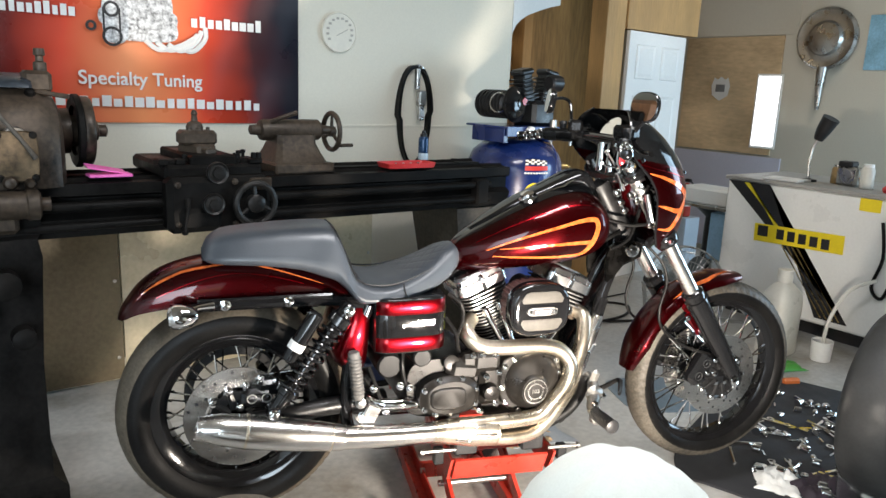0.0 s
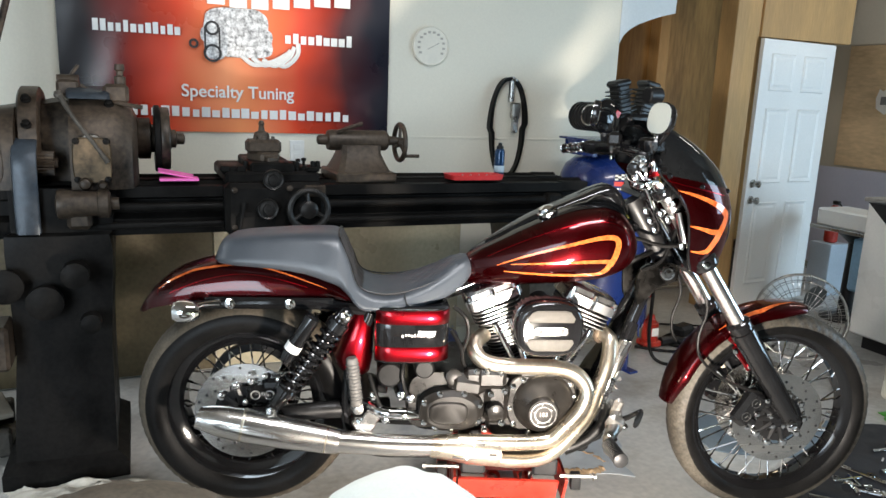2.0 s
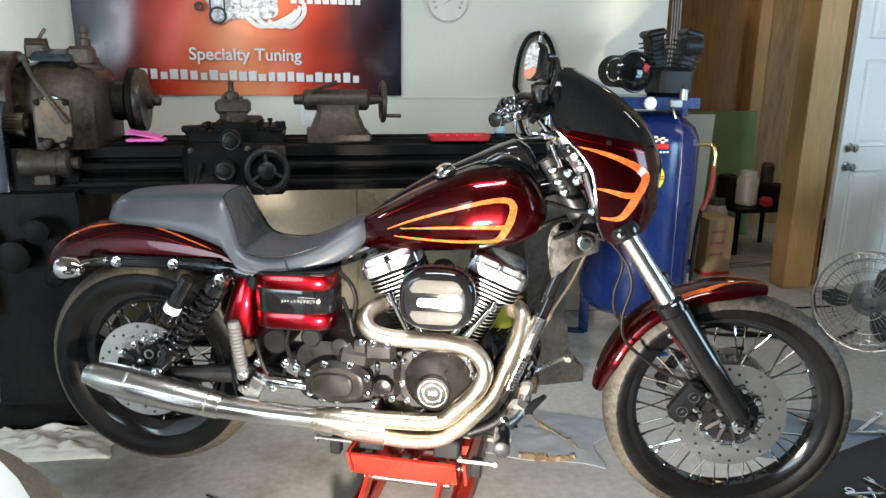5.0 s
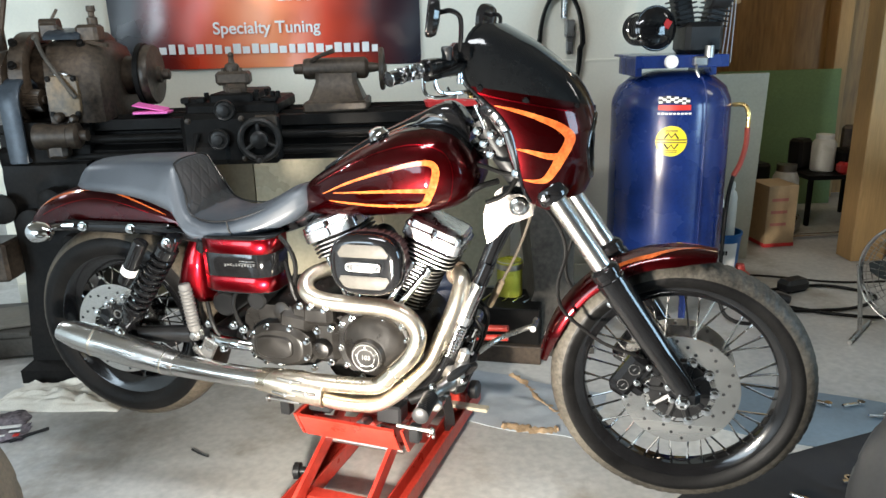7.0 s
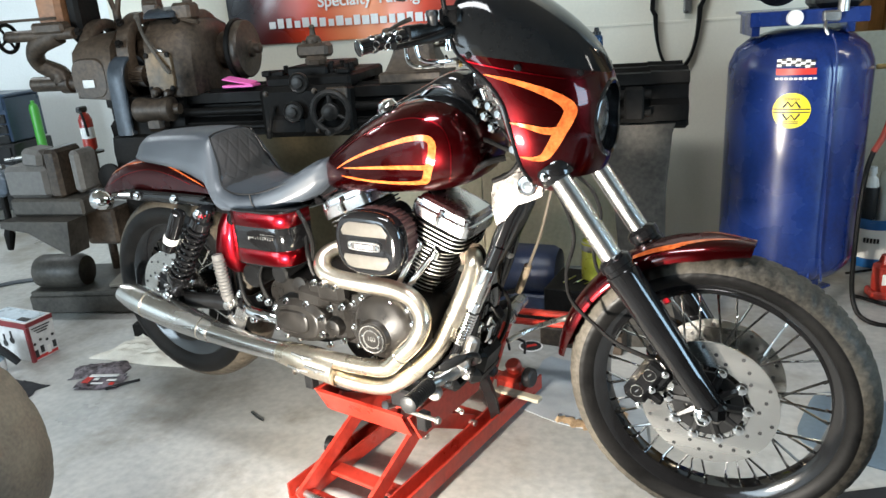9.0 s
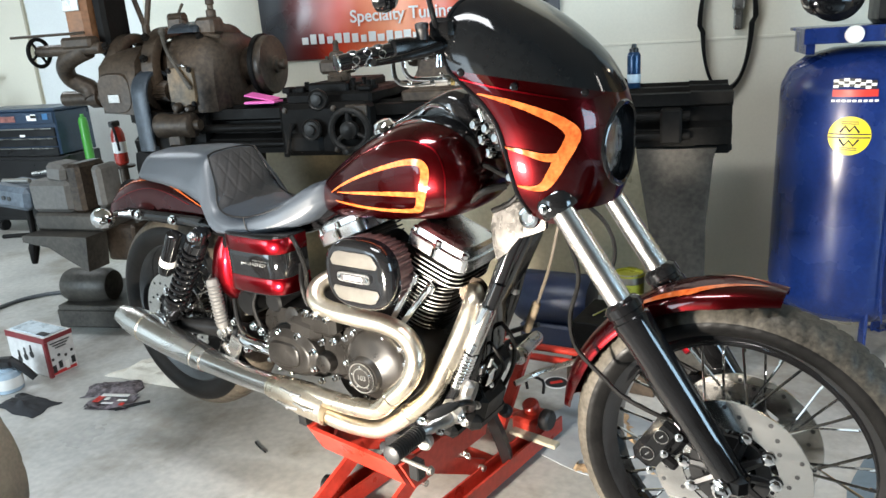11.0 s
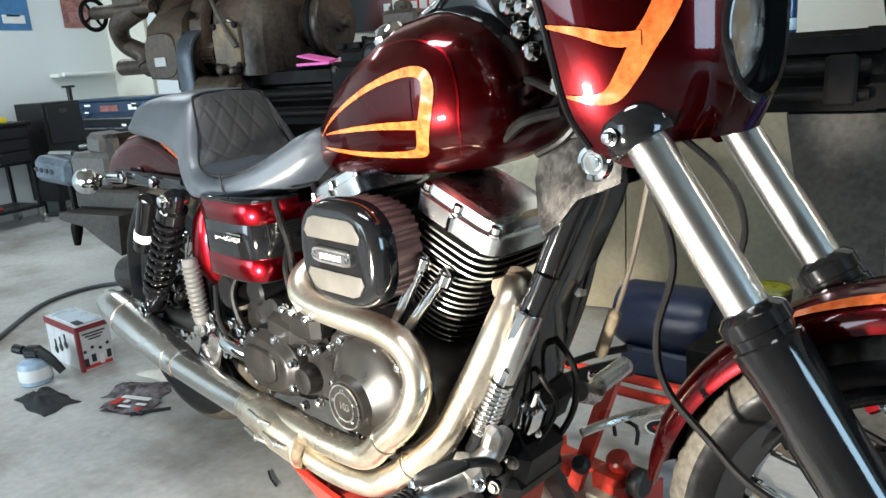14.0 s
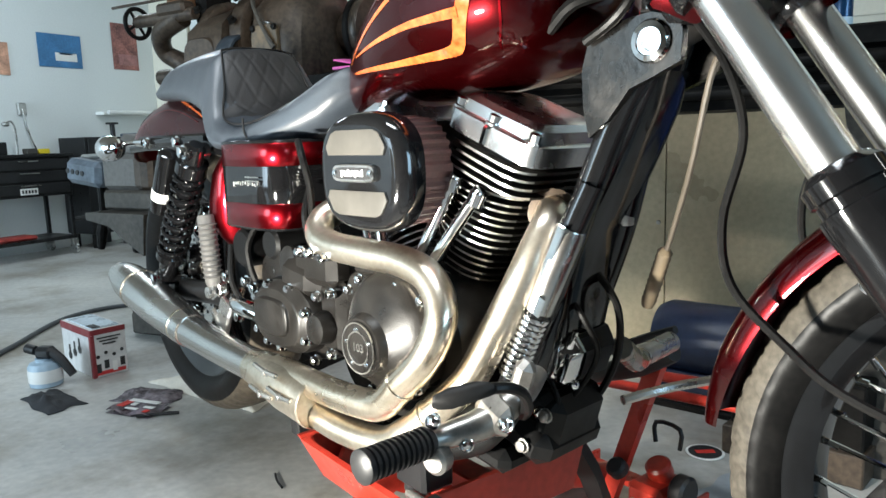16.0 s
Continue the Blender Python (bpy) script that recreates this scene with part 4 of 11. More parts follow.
# ---- banner, clock and small things on the wall ----
def banner():
    t = thing("banner", "orange, red and black printed vinyl shop banner hung on the wall", "banner", (0.885, 3.566, 1.66))
    bm = BM()
    nx, nz = 60, 24
    w, z0, z1 = 1.55, -0.425, 0.47
    g = []
    def pt(i, j, off):
        x = -w / 2 + w * i / nx
        z = z0 + (z1 - z0) * j / nz
        y = -0.006 - 0.005 * math.sin(x * 9 + z * 2.2) * (0.4 + 0.6 * math.cos(z * 2.0)) - 0.003 * math.sin(x * 23 - z * 7) - off
        return (x, y, z)
    for off in (0.0, 0.0012):
        vs = [[bm.verts.new(pt(i, j, off)) for j in range(nz + 1)] for i in range(nx + 1)]
        g.append(vs)
        for i in range(nx):
            for j in range(nz):
                bm.faces.new((vs[i][j], vs[i + 1][j], vs[i + 1][j + 1], vs[i][j + 1]))
    part("sheet", bm, BANNER, t)
    letters("lettering", "Specialty Tuning", 0.082, PAPER, t, (0.005, -0.0225, -0.232), label="white words on the banner", bold=0.0012)

    def bars(name, x0, x1, z, h, n, slant=0.0):
        bm = BM()
        rnd = random.Random(n * 7 + int(h * 1000))
        step = (x1 - x0) / n
        for k in range(n):
            hh = h * rnd.choice((0.72, 0.72, 0.9, 1.0))
            ww = step * rnd.uniform(0.62, 0.86)
            x = x0 + step * (k + 0.5)
            box(bm, (x, -0.0225, z - h / 2 + hh / 2 + slant * k / n), (ww, 0.0015, hh), 0.0004)
        pieces(name, bm, PAPER, t, smooth=0)
    bars("print_bar", -0.545, 0.565, -0.325, 0.048, 24, -0.012)
    bars("print_bar", -0.635, -0.255, 0.048, 0.052, 12)
    bars("print_bar", 0.225, 0.575, 0.043, 0.055, 9)
    bm = BM()
    for k in range(10):
        box(bm, (-0.40 + k * 0.102, -0.0225, 0.255 + 0.02 * math.cos(k * 0.7)), (0.082, 0.0015, 0.14), 0.0004)
    pieces("print_bar", bm, PAPER, t, smooth=0)
    # printed engine picture, flat shapes one above another
    y = -0.0215
    bm = BM()
    for cx, cz, sx, sz, dy in ((0.00, 0.09, 0.15, 0.075, 0), (0.0, 0.035, 0.17, 0.05, -0.001), (0.02, -0.015, 0.15, 0.05, -0.002), (-0.10, 0.03, 0.055, 0.11, -0.003), (0.04, 0.135, 0.08, 0.03, -0.004)):
        pts = superloop(0, 0, 0, sx, sz, 3.2, 24)
        rings(bm, [[(cx + p[1], y + dy, cz + p[2]) for p in pts], [(cx + p[1] * 0.97, y + dy - 0.0012, cz + p[2] * 0.97) for p in pts]])
    part("engine_picture", bm, mat("grey_engine_print", (0.34, 0.33, 0.32), 0.4, var=0.95, scale=40, fine=90, bump=0, tint=(0.62, 0.60, 0.58)), t, "printed grey picture of a V8 engine")
    bm = BM()
    for k in range(4):
        tube(bm, [(0.02 + 0.05 * k, y - 0.004, -0.055 - 0.006 * k), (0.08 + 0.05 * k, y - 0.004, -0.095), (0.17 + 0.04 * k, y - 0.004, -0.075 + 0.012 * k), (0.24 + 0.018 * k, y - 0.004, -0.035 + 0.018 * k)], 0.012, n=6)
    part("header_picture", bm, PAPER, t, "printed white exhaust headers")
    bm = BM()
    for p in ((-0.115, 0.065, 0.034), (-0.115, -0.05, 0.042), (-0.20, -0.01, 0.022)):
        ringshape(bm, [(p[2], -0.0016), (p[2], 0.0), (p[2] - 0.011, 0.0), (p[2] - 0.011, -0.0016)], (p[0], y - 0.006, p[1]), (0, -1, 0), 24)
    box(bm, (-0.148, y - 0.007, 0.01), (0.008, 0.002, 0.12), 0.0005)
    box(bm, (-0.082, y - 0.007, 0.01), (0.008, 0.002, 0.12), 0.0005)
    part("belt_picture", bm, INK, t, "printed black drive belt")


banner()


CREAMDIAL = mat("faded_cream_dial", (0.74, 0.70, 0.60), 0.5, var=0.06, scale=12)


def wall_dial():
    t = thing("wall_thermometer", "round white dial thermometer with worn numerals on the wall", "thermometer", (1.90, 3.578, 1.712))
    part("case", turned(BM(), [(0.1, 0), (0.104, 0.006), (0.104, 0.016), (0.098, 0.02), (0.095, 0.016), (0.001, 0.016)], (0, 0, 0), (0, -1, 0), 40), CREAMDIAL, t)
    bm = BM()
    for k in range(12):
        a = math.radians(210 - k * 21.8)
        box(bm, (0.072 * math.cos(a), -0.0185, 0.072 * math.sin(a)), (0.016, 0.0015, 0.011), 0.0003)
    box(bm, (0.012, -0.0195, 0.0), (0.075, 0.0015, 0.004), 0.0003, Matrix.Rotation(-0.5, 3, "Y"))
    part("dial_marks", bm, mat("faded_dial_print", (0.42, 0.39, 0.33), 0.6), t, smooth=0)


wall_dial()
bm = BM()
lo = []
n = 64
for k in range(n):
    a = 2 * math.pi * k / n
    w = 0.112 if math.sin(a) > 0 else 0.098
    lo.append(Vector((w * math.copysign(abs(math.cos(a)) ** 0.85, math.cos(a)), 0, 0.275 * math.sin(a))))
loops = []
for k in range(n):
    p = lo[k]
    o = p.normalized()
    loops.append([p + o * 0.010 + Vector((0, -0.020, 0)), p + o * 0.010 + Vector((0, 0.020, 0)), p - o * 0.010 + Vector((0, 0.020, 0)), p - o * 0.010 + Vector((0, -0.020, 0))])
loops.append(loops[0])
rings(bm, loops, cap=False)
solid("drive_belt", bm, RUBBER, "black rubber drive belt loop hung on the wall", "belt", at=(2.378, 3.545, 1.285))
bm = BM()
cyl(bm, (0, 0.02, 0), (0, -0.075, 0.0), 0.006, n=8)
cyl(bm, (0, -0.02, -0.12), (0, -0.02, 0.02), 0.016, n=12, bev=0.003)
box(bm, (0.03, -0.02, -0.17), (0.05, 0.045, 0.09), 0.008)
box(bm, (0.03, -0.02, -0.25), (0.035, 0.03, 0.09), 0.006)
solid("wall_hook", bm, STEEL, "steel hook with hung tool inside the belt", "hook", at=(2.39, 3.56, 1.555))


def outlet(x, z):
    t = thing("wall_outlet", "white double wall socket with cover plate", "outlet", (x, 3.58, z))
    part("plate", box(BM(), (0, -0.004, 0), (0.075, 0.008, 0.118), 0.003), WHITE, t)
    for dz in (-0.024, 0.024):
        bm = box(BM(), (0, -0.0095, dz), (0.035, 0.004, 0.03), 0.006)
        part("socket", bm, PRIMER, t)


outlet(1.18, 1.14)
outlet(-0.15, 1.2)


# ---- compressor ----
def compressor():
    c = Vector((2.83, 3.16, 0))
    t = thing("air_compressor", "tall deep blue upright air compressor with black pump on top", "compressor", tuple(c))
    bm = BM()
    r = 0.272
    turned(bm, [(0.02, 0.14), (0.14, 0.15), (0.22, 0.18), (0.262, 0.23), (r, 0.28), (r, 1.03), (0.268, 1.06), (0.245, 1.115), (0.19, 1.16), (0.10, 1.185), (0.02, 1.19)], (0, 0, 0), (0, 0, 1), 64)
    part("tank", bm, BLUEPAINT, t, "glossy blue tank")
    for k in range(3):
        a = math.radians(40 + 120 * k)
        bm = BM()
        box(bm, (0.235 * math.cos(a), 0.235 * math.sin(a), 0.13), (0.05, 0.012, 0.26), 0.003, Matrix.Rotation(a, 3, "Z"))
        box(bm, (0.27 * math.cos(a), 0.27 * math.sin(a), 0.006), (0.09, 0.06, 0.012), 0.003, Matrix.Rotation(a, 3, "Z"))
        part("foot", bm, BLUEPAINT, t)
    bm = BM()
    box(bm, (-0.02, 0.0, 1.255), (0.42, 0.36, 0.012), 0.003)
    box(bm, (-0.02, -0.18, 1.235), (0.42, 0.012, 0.055), 0.003)
    for x in (-0.2, 0.14):
        box(bm, (x, 0, 1.21), (0.03, 0.28, 0.08), 0.003)
    part("pump_shelf", bm, BLUEPAINT, t)
    bm = BM()
    turned(bm, [(0.03, 0), (0.078, 0.004), (0.092, 0.012), (0.092, 0.034), (0.080, 0.044), (0.050, 0.056), (0.022, 0.060), (0.020, 0.066), (0.001, 0.068)], (-0.13, -0.09, 1.375), (0.18, -1, 0.1), 40)
    turned(bm, [(0.094, 0.0), (0.099, 0.004), (0.099, 0.008), (0.094, 0.012)], (-0.127, -0.108, 1.377), (0.18, -1, 0.1), 40)
    part("belt_guard", bm, GLOSSBLACK, t, "round black flywheel guard")
    bm = BM()
    cyl(bm, (-0.13, -0.08, 1.375), (-0.13, 0.16, 1.375), 0.070, n=28, bev=0.012)
    mo = part("motor", bm, SATIN, t, "ribbed black electric motor")
    for k in range(7):
        part("motor_rib", turned(BM(), [(0.03, -0.005), (0.078, -0.004), (0.078, 0.004), (0.03, 0.005)], (-0.13, -0.05 + 0.03 * k, 1.375), (0, 1, 0), 28), SATIN, mo)
    bm = BM()
    box(bm, (0.10, -0.02, 1.33), (0.17, 0.20, 0.14), 0.02)
    for dx, tl in ((0.04, -0.22), (0.15, 0.22)):
        m = Matrix.Rotation(tl, 3, "Y")
        for k in range(7):
            p = Vector((0.095, -0.02, 1.36)) + m @ Vector((0, 0, 0.03 + 0.022 * k)) + Vector((dx - 0.095, 0, 0))
            box(bm, p, (0.105, 0.125, 0.007), 0.002, m)
        p = Vector((dx, -0.02, 1.36)) + m @ Vector((0, 0, 0.11))
        box(bm, p, (0.075, 0.095, 0.17), 0.01, m)
        p = Vector((dx, -0.02, 1.36)) + m @ Vector((0, 0, 0.20))
        box(bm, p, (0.10, 0.11, 0.035), 0.012, m)
    pieces("pump_fin", bm, SATIN, t, "black pump casting")
    bm = BM()
    cyl(bm, (0.10, -0.13, 1.50), (0.19, -0.13, 1.50), 0.045, n=20, bev=0.008)
    part("air_filter", bm, PLASTIC, t)
    part("guard_ring", ringshape(BM(), [(0.052, -0.004), (0.056, 0.0), (0.052, 0.004), (0.048, 0.0)], (-0.205, -0.07, 1.385), (-0.9, -0.4, 0.1), 28), CHROME, t, "bright steel ring")
    part("pump_decal", box(BM(), (-0.085, -0.146, 1.395), (0.030, 0.004, 0.036), 0.001, Matrix.Rotation(0.5, 3, "Y")), REDPLASTIC, t, "red label")
    part("pressure_gauge", turned(BM(), [(0.028, 0), (0.03, 0.004), (0.03, 0.018), (0.026, 0.022), (0.001, 0.02)], (-0.075, -0.188, 1.235), (0, -1, 0), 28), [PAPER], t, "white-faced pressure gauge")
    bm = BM()
    box(bm, (0.05, -0.205, 1.235), (0.06, 0.04, 0.04), 0.006)
    tube(bm, [(0.03, -0.22, 1.22), (0.02, -0.25, 1.20), (0.03, -0.26, 1.17)], 0.006, n=8)
    cyl(bm, (0.09, -0.20, 1.25), (0.09, -0.20, 1.30), 0.02, n=14)
    part("pressure_switch", bm, STEEL, t)
    # yellow disc sticker and flag sticker follow the tank's curve
    def patch(name, a0, z0, w, h, shape, material, lift, label=""):
        bm = BM()
        nx, nz = 20, 14
        v = {}
        for i in range(nx + 1):
            for j in range(nz + 1):
                x, z = -w / 2 + w * i / nx, -h / 2 + h * j / nz
                if shape == "disc":
                    rr = 1.0
                    px, pz = 2 * x / w, 2 * z / h
                    x, z = w / 2 * px * math.sqrt(1 - pz * pz / 2), h / 2 * pz * math.sqrt(1 - px * px / 2)
                a = a0 + x / r
                v[i, j] = bm.verts.new(((r + lift) * math.cos(a), (r + lift) * math.sin(a), z0 + z))
        for i in range(nx):
            for j in range(nz):
                bm.faces.new((v[i, j], v[i + 1, j], v[i + 1, j + 1], v[i, j + 1]))
        return part(name, bm, material, t, label)
    A = math.radians(-106)
    patch("yellow_sticker", A, 0.895, 0.135, 0.135, "disc", YELLOW, 0.0015, "round yellow sticker with black monogram")
    for dz in (0.006, -0.006):
        patch("sticker_bar", A, 0.895 + dz, 0.13, 0.005, "rect", INK, 0.0022)
    for s in (1, -1):
        zig = [(-0.030, 0.012), (-0.014, 0.034), (0.0, 0.016), (0.014, 0.034), (0.030, 0.012)]
        bm = BM()
        tube(bm, [((r + 0.0015) * math.cos(A + x / r), (r + 0.0015) * math.sin(A + x / r), 0.895 + s * z) for x, z in zig], 0.0042, n=6, sub=1)
        part("sticker_mark", bm, INK, t)
    for z in (0.944, 0.937, 0.853, 0.846):
        patch("sticker_print", A, z, 0.055, 0.0035, "rect", INK, 0.0022)
    patch("flag_sticker", A + 0.02, 1.042, 0.14, 0.024, "rect", REDINK, 0.0015, "red racing decal with chequered flag")
    for i in range(8):
        for j in range(3):
            if (i + j) % 2 == 0:
                patch("flag_square", A + (-0.055 + 0.0165 * i) / r, 1.065 + 0.0095 * j + 0.004 * math.sin(i * 0.7), 0.0165, 0.0095, "rect", PAPER, 0.002)
            else:
                patch("flag_square", A + (-0.055 + 0.0165 * i) / r, 1.065 + 0.0095 * j + 0.004 * math.sin(i * 0.7), 0.0165, 0.0095, "rect", INK, 0.002)
    for k in range(9):
        patch("decal_print", A + (-0.06 + 0.0165 * k) / r, 1.016, 0.012, 0.008, "rect", PAPER, 0.002)
    bm = BM()
    tube(bm, [(0.262, -0.09, 1.03), (0.30, -0.13, 1.03), (0.315, -0.15, 0.99), (0.315, -0.15, 0.93)], 0.010, n=10)
    part("valve", bm, BRASS, t, "brass outlet valve")
    bm = BM()
    tube(bm, [(0.315, -0.15, 0.93), (0.312, -0.155, 0.85), (0.29, -0.165, 0.77), (0.26, -0.17, 0.71)], 0.012, n=10)
    part("red_hose", bm, COPPERRED, t, "red rubber air hose")
    bm = BM()
    tube(bm, [(0.26, -0.17, 0.71), (0.235, -0.19, 0.62), (0.225, -0.195, 0.40), (0.24, -0.19, 0.10), (0.30, -0.25, 0.012), (0.5, -0.3, 0.012)], 0.010, n=8)
    part("black_hose", bm, RUBBER, t, "black air hose")
    bm = BM()
    tube(bm, [(0.05, -0.24, 1.17), (0.065, -0.274, 1.08), (0.07, -0.276, 0.8), (0.075, -0.276, 0.35), (0.09, -0.27, 0.2)], 0.004, n=6)
    part("drain_wire", bm, BLUEPAINT, t)


compressor()

# ---- motorcycle (own axes: x forward from the rear axle, y to its left, z up from the floor) ----
RAX = Vector((0.705, 1.933, 0.0))
BIKE = thing("motorcycle", "candy red and black cruiser motorcycle with orange flames on a jack", "motorcycle", tuple(RAX), -17.0)
FZ, RZ, WB = 0.482, 0.523, 1.675


def bp(name, bm, material, label="", parent=None, smooth=35):
    return part(name, bm, material, parent or BIKE, label, smooth)


def make_wheel(name, cx, cz, R, hw, bead, rim_in, nspoke, rimw, rotors, rrad, hubw):
    c = Vector((cx, 0, cz))
    Y = (0, 1, 0)
    # rim is the part, all else hangs on it
    prof = [(bead + 0.006, -rimw), (bead + 0.008, -rimw + 0.006), (bead - 0.006, -rimw + 0.012), (rim_in + 0.010, -rimw * 0.5), (rim_in, -rimw * 0.3), (rim_in, rimw * 0.3), (rim_in + 0.010, rimw * 0.5),
            (bead - 0.006, rimw - 0.012), (bead + 0.008, rimw - 0.006), (bead + 0.006, rimw), (bead - 0.010, rimw - 0.002), (rim_in - 0.006, rimw * 0.52), (rim_in - 0.008, 0.0), (rim_in - 0.006, -rimw * 0.52), (bead - 0.010, -rimw + 0.002)]
    w = bp(name, ringshape(BM(), prof, c, Y, 72), GLOSSBLACK, "gloss black rim with polished steel spokes")
    # tyre with shoulder grooves cut as narrow slots along the tread
    bm = BM()
    sec = [(bead - 0.004, -rimw * 0.98)] + [(R - (R - bead) * (1 - math.sin(a) ** 0.72), -hw * math.copysign(abs(math.cos(a)) ** 0.8, math.cos(a))) for a in [math.pi * (k + 0.6) / 15.2 for k in range(15)]] + [(bead - 0.004, rimw * 0.98)]
    u, v, d = basis(Y)
    n = 256
    vs = []
    for k in range(n):
        a = 2 * math.pi * k / n
        row = []
        for j, (r, y) in enumerate(sec):
            dip = 0.0
            tt = j / (len(sec) - 1)
            lim = 0.16 if name == "front_wheel" else 0.22
            if lim < tt < 0.46 or 0.54 < tt < 1 - lim:
                ph = (k + (2.0 if tt > 0.5 else 0) - abs(tt - 0.5) * 9) % 4
                dip = (0.0058 if name == "front_wheel" else 0.0028) if ph < 1.2 else 0.0
            row.append(bm.verts.new(c + d * y + (u * math.cos(a) + v * math.sin(a)) * (r - dip)))
        vs.append(row)
    for k in range(n):
        a, b = vs[k], vs[(k + 1) % n]
        for j in range(len(sec) - 1):
            bm.faces.new((a[j], a[j + 1], b[j + 1], b[j]))
    for f in bm.faces:
        if min((v.co - c - Vector((0, v.co.y - c.y, 0))).length for v in f.verts) > bead + (0.38 if name == "front_wheel" else 0.55) * (R - bead):
            f.material_index = 1
    bp("tyre", bm, (RUBBER, TREAD if name == "front_wheel" else TREAD_REAR), "black tyre with dusty tread and curved grooves", w, smooth=60)
    bm = BM()
    turned(bm, [(0.018, -hubw), (0.03, -hubw + 0.003), (0.033, -hubw + 0.012), (0.048, -hubw + 0.016), (0.05, -hubw + 0.024), (0.034, -hubw + 0.032), (0.028, -0.01), (0.028, 0.01), (0.034, hubw - 0.032), (0.05, hubw - 0.024), (0.048, hubw - 0.016), (0.033, hubw - 0.012), (0.03, hubw - 0.003), (0.018, hubw)], c, Y, 32)
    bp("hub", bm, GLOSSBLACK, "gloss black hub", w)
    # spokes: one mesh, many objects
    me = None
    for k in range(nspoke):
        side = 1 if k % 2 else -1
        lean = 0.30 if (k // 2) % 2 else -0.30
        a = 2 * math.pi * k / nspoke
        if me is None:
            bm = BM()
            L1 = rim_in - 0.002
            tube(bm, [(0.046 * math.sin(-0.9), hubw - 0.02, 0.046 * math.cos(0.9)), (0.0, 0.006, L1)], 0.0027, n=6, sub=1)
            cyl(bm, (0.0 - 0.0045, 0.0065 + 0.003, L1 - 0.016), (0.0, 0.006, L1 + 0.002), 0.0036, n=6)
            o = part("spoke", bm, CHROME, w)
            me = o.data
        else:
            o = new("spoke", me)
            o.parent = w
        o.matrix_local = Matrix.Translation(c) @ Matrix.Rotation(a, 4, "Y") @ Matrix.Diagonal((1 if lean > 0 else -1, side, 1, 1))
    for s in rotors:
        y = s * (hubw - 0.012)
        bm = BM()
        nseg, hole = 60, 0.0045
        ringshape(bm, [(rrad, -0.0025), (rrad, 0.0025), (rrad * 0.61, 0.0025), (rrad * 0.61, -0.0025)], c + Vector((0, y, 0)), Y, nseg)
        ro = bp("brake_rotor", bm, BRUSHED, "drilled stainless brake disc", w)
        bm = BM()
        for k in range(30):
            a = 2 * math.pi * k / 30
            rr = rrad * (0.72, 0.82, 0.92)[k % 3]
            p = c + Vector((rr * math.cos(a), y - 0.0031, rr * math.sin(a)))
            turned(bm, [(hole, -0.0002), (hole, 0.0062), (0.0008, 0.0064)], p, Y, 8)
        pieces("drill_hole", bm, INK, ro)
        bm = BM()
        for k in range(10):
            a = 2 * math.pi * k / 10
            dvec = Vector((math.cos(a), 0, math.sin(a)))
            tube(bm, [c + dvec * 0.028 + Vector((0, y, 0)), c + dvec * rrad * 0.62 + Vector((0, y, 0))], [0.013, 0.009], n=8, sub=1)
            cyl(bm, c + dvec * rrad * 0.55 + Vector((0, y - 0.007, 0)), c + dvec * rrad * 0.55 + Vector((0, y + 0.007, 0)), 0.0125, n=14, bev=0.002)
        ringshape(bm, [(rrad * 0.52, -0.004), (rrad * 0.52, 0.004), (rrad * 0.34, 0.005), (rrad * 0.34, -0.005)], c + Vector((0, y, 0)), Y, 40)
        turned(bm, [(0.02, -0.005), (0.036, -0.005), (0.036, 0.005), (0.02, 0.005)], c + Vector((0, y, 0)), Y, 24)
        pieces("rotor_carrier", bm, SATIN, ro)
        for k in range(10):
            a = 2 * math.pi * k / 10
            bm = BM()
            bolt(bm, c + Vector((math.cos(a) * rrad * 0.57, y + s * 0.006, math.sin(a) * rrad * 0.57)), (0, s, 0), 0.0092, 0.010)
            bp("rotor_button", bm, CHROME, "", ro)
        for k in range(5):
            a = 2 * math.pi * k / 5 + 0.3
            bm = BM()
            bolt(bm, c + Vector((math.cos(a) * 0.03, y + s * 0.004, math.sin(a) * 0.03)), (0, s, 0), 0.0085, 0.012)
            bp("hub_bolt", bm, CHROME, "", ro)
    return w


make_wheel("front_wheel", WB, FZ, 0.339, 0.054, 0.276, 0.251, 40, 0.038, (-1, 1), 0.150, 0.075)
make_wheel("rear_wheel", 0.0, RZ, 0.325, 0.082, 0.236, 0.196, 40, 0.062, (-1,), 0.147, 0.098)
bp("rear_pulley", ringshape(BM(), [(0.145, 0.09), (0.145, 0.125), (0.12, 0.125), (0.12, 0.09)], (0, 0, RZ), (0, 1, 0), 48), SATIN, "toothed black belt pulley")

# forks ----------------------------------------------------------------
FDX = 0.69                      # x lost per metre of height (rake)


def fork_at(z):
    return 1.684 - (z - 0.51) * FDX


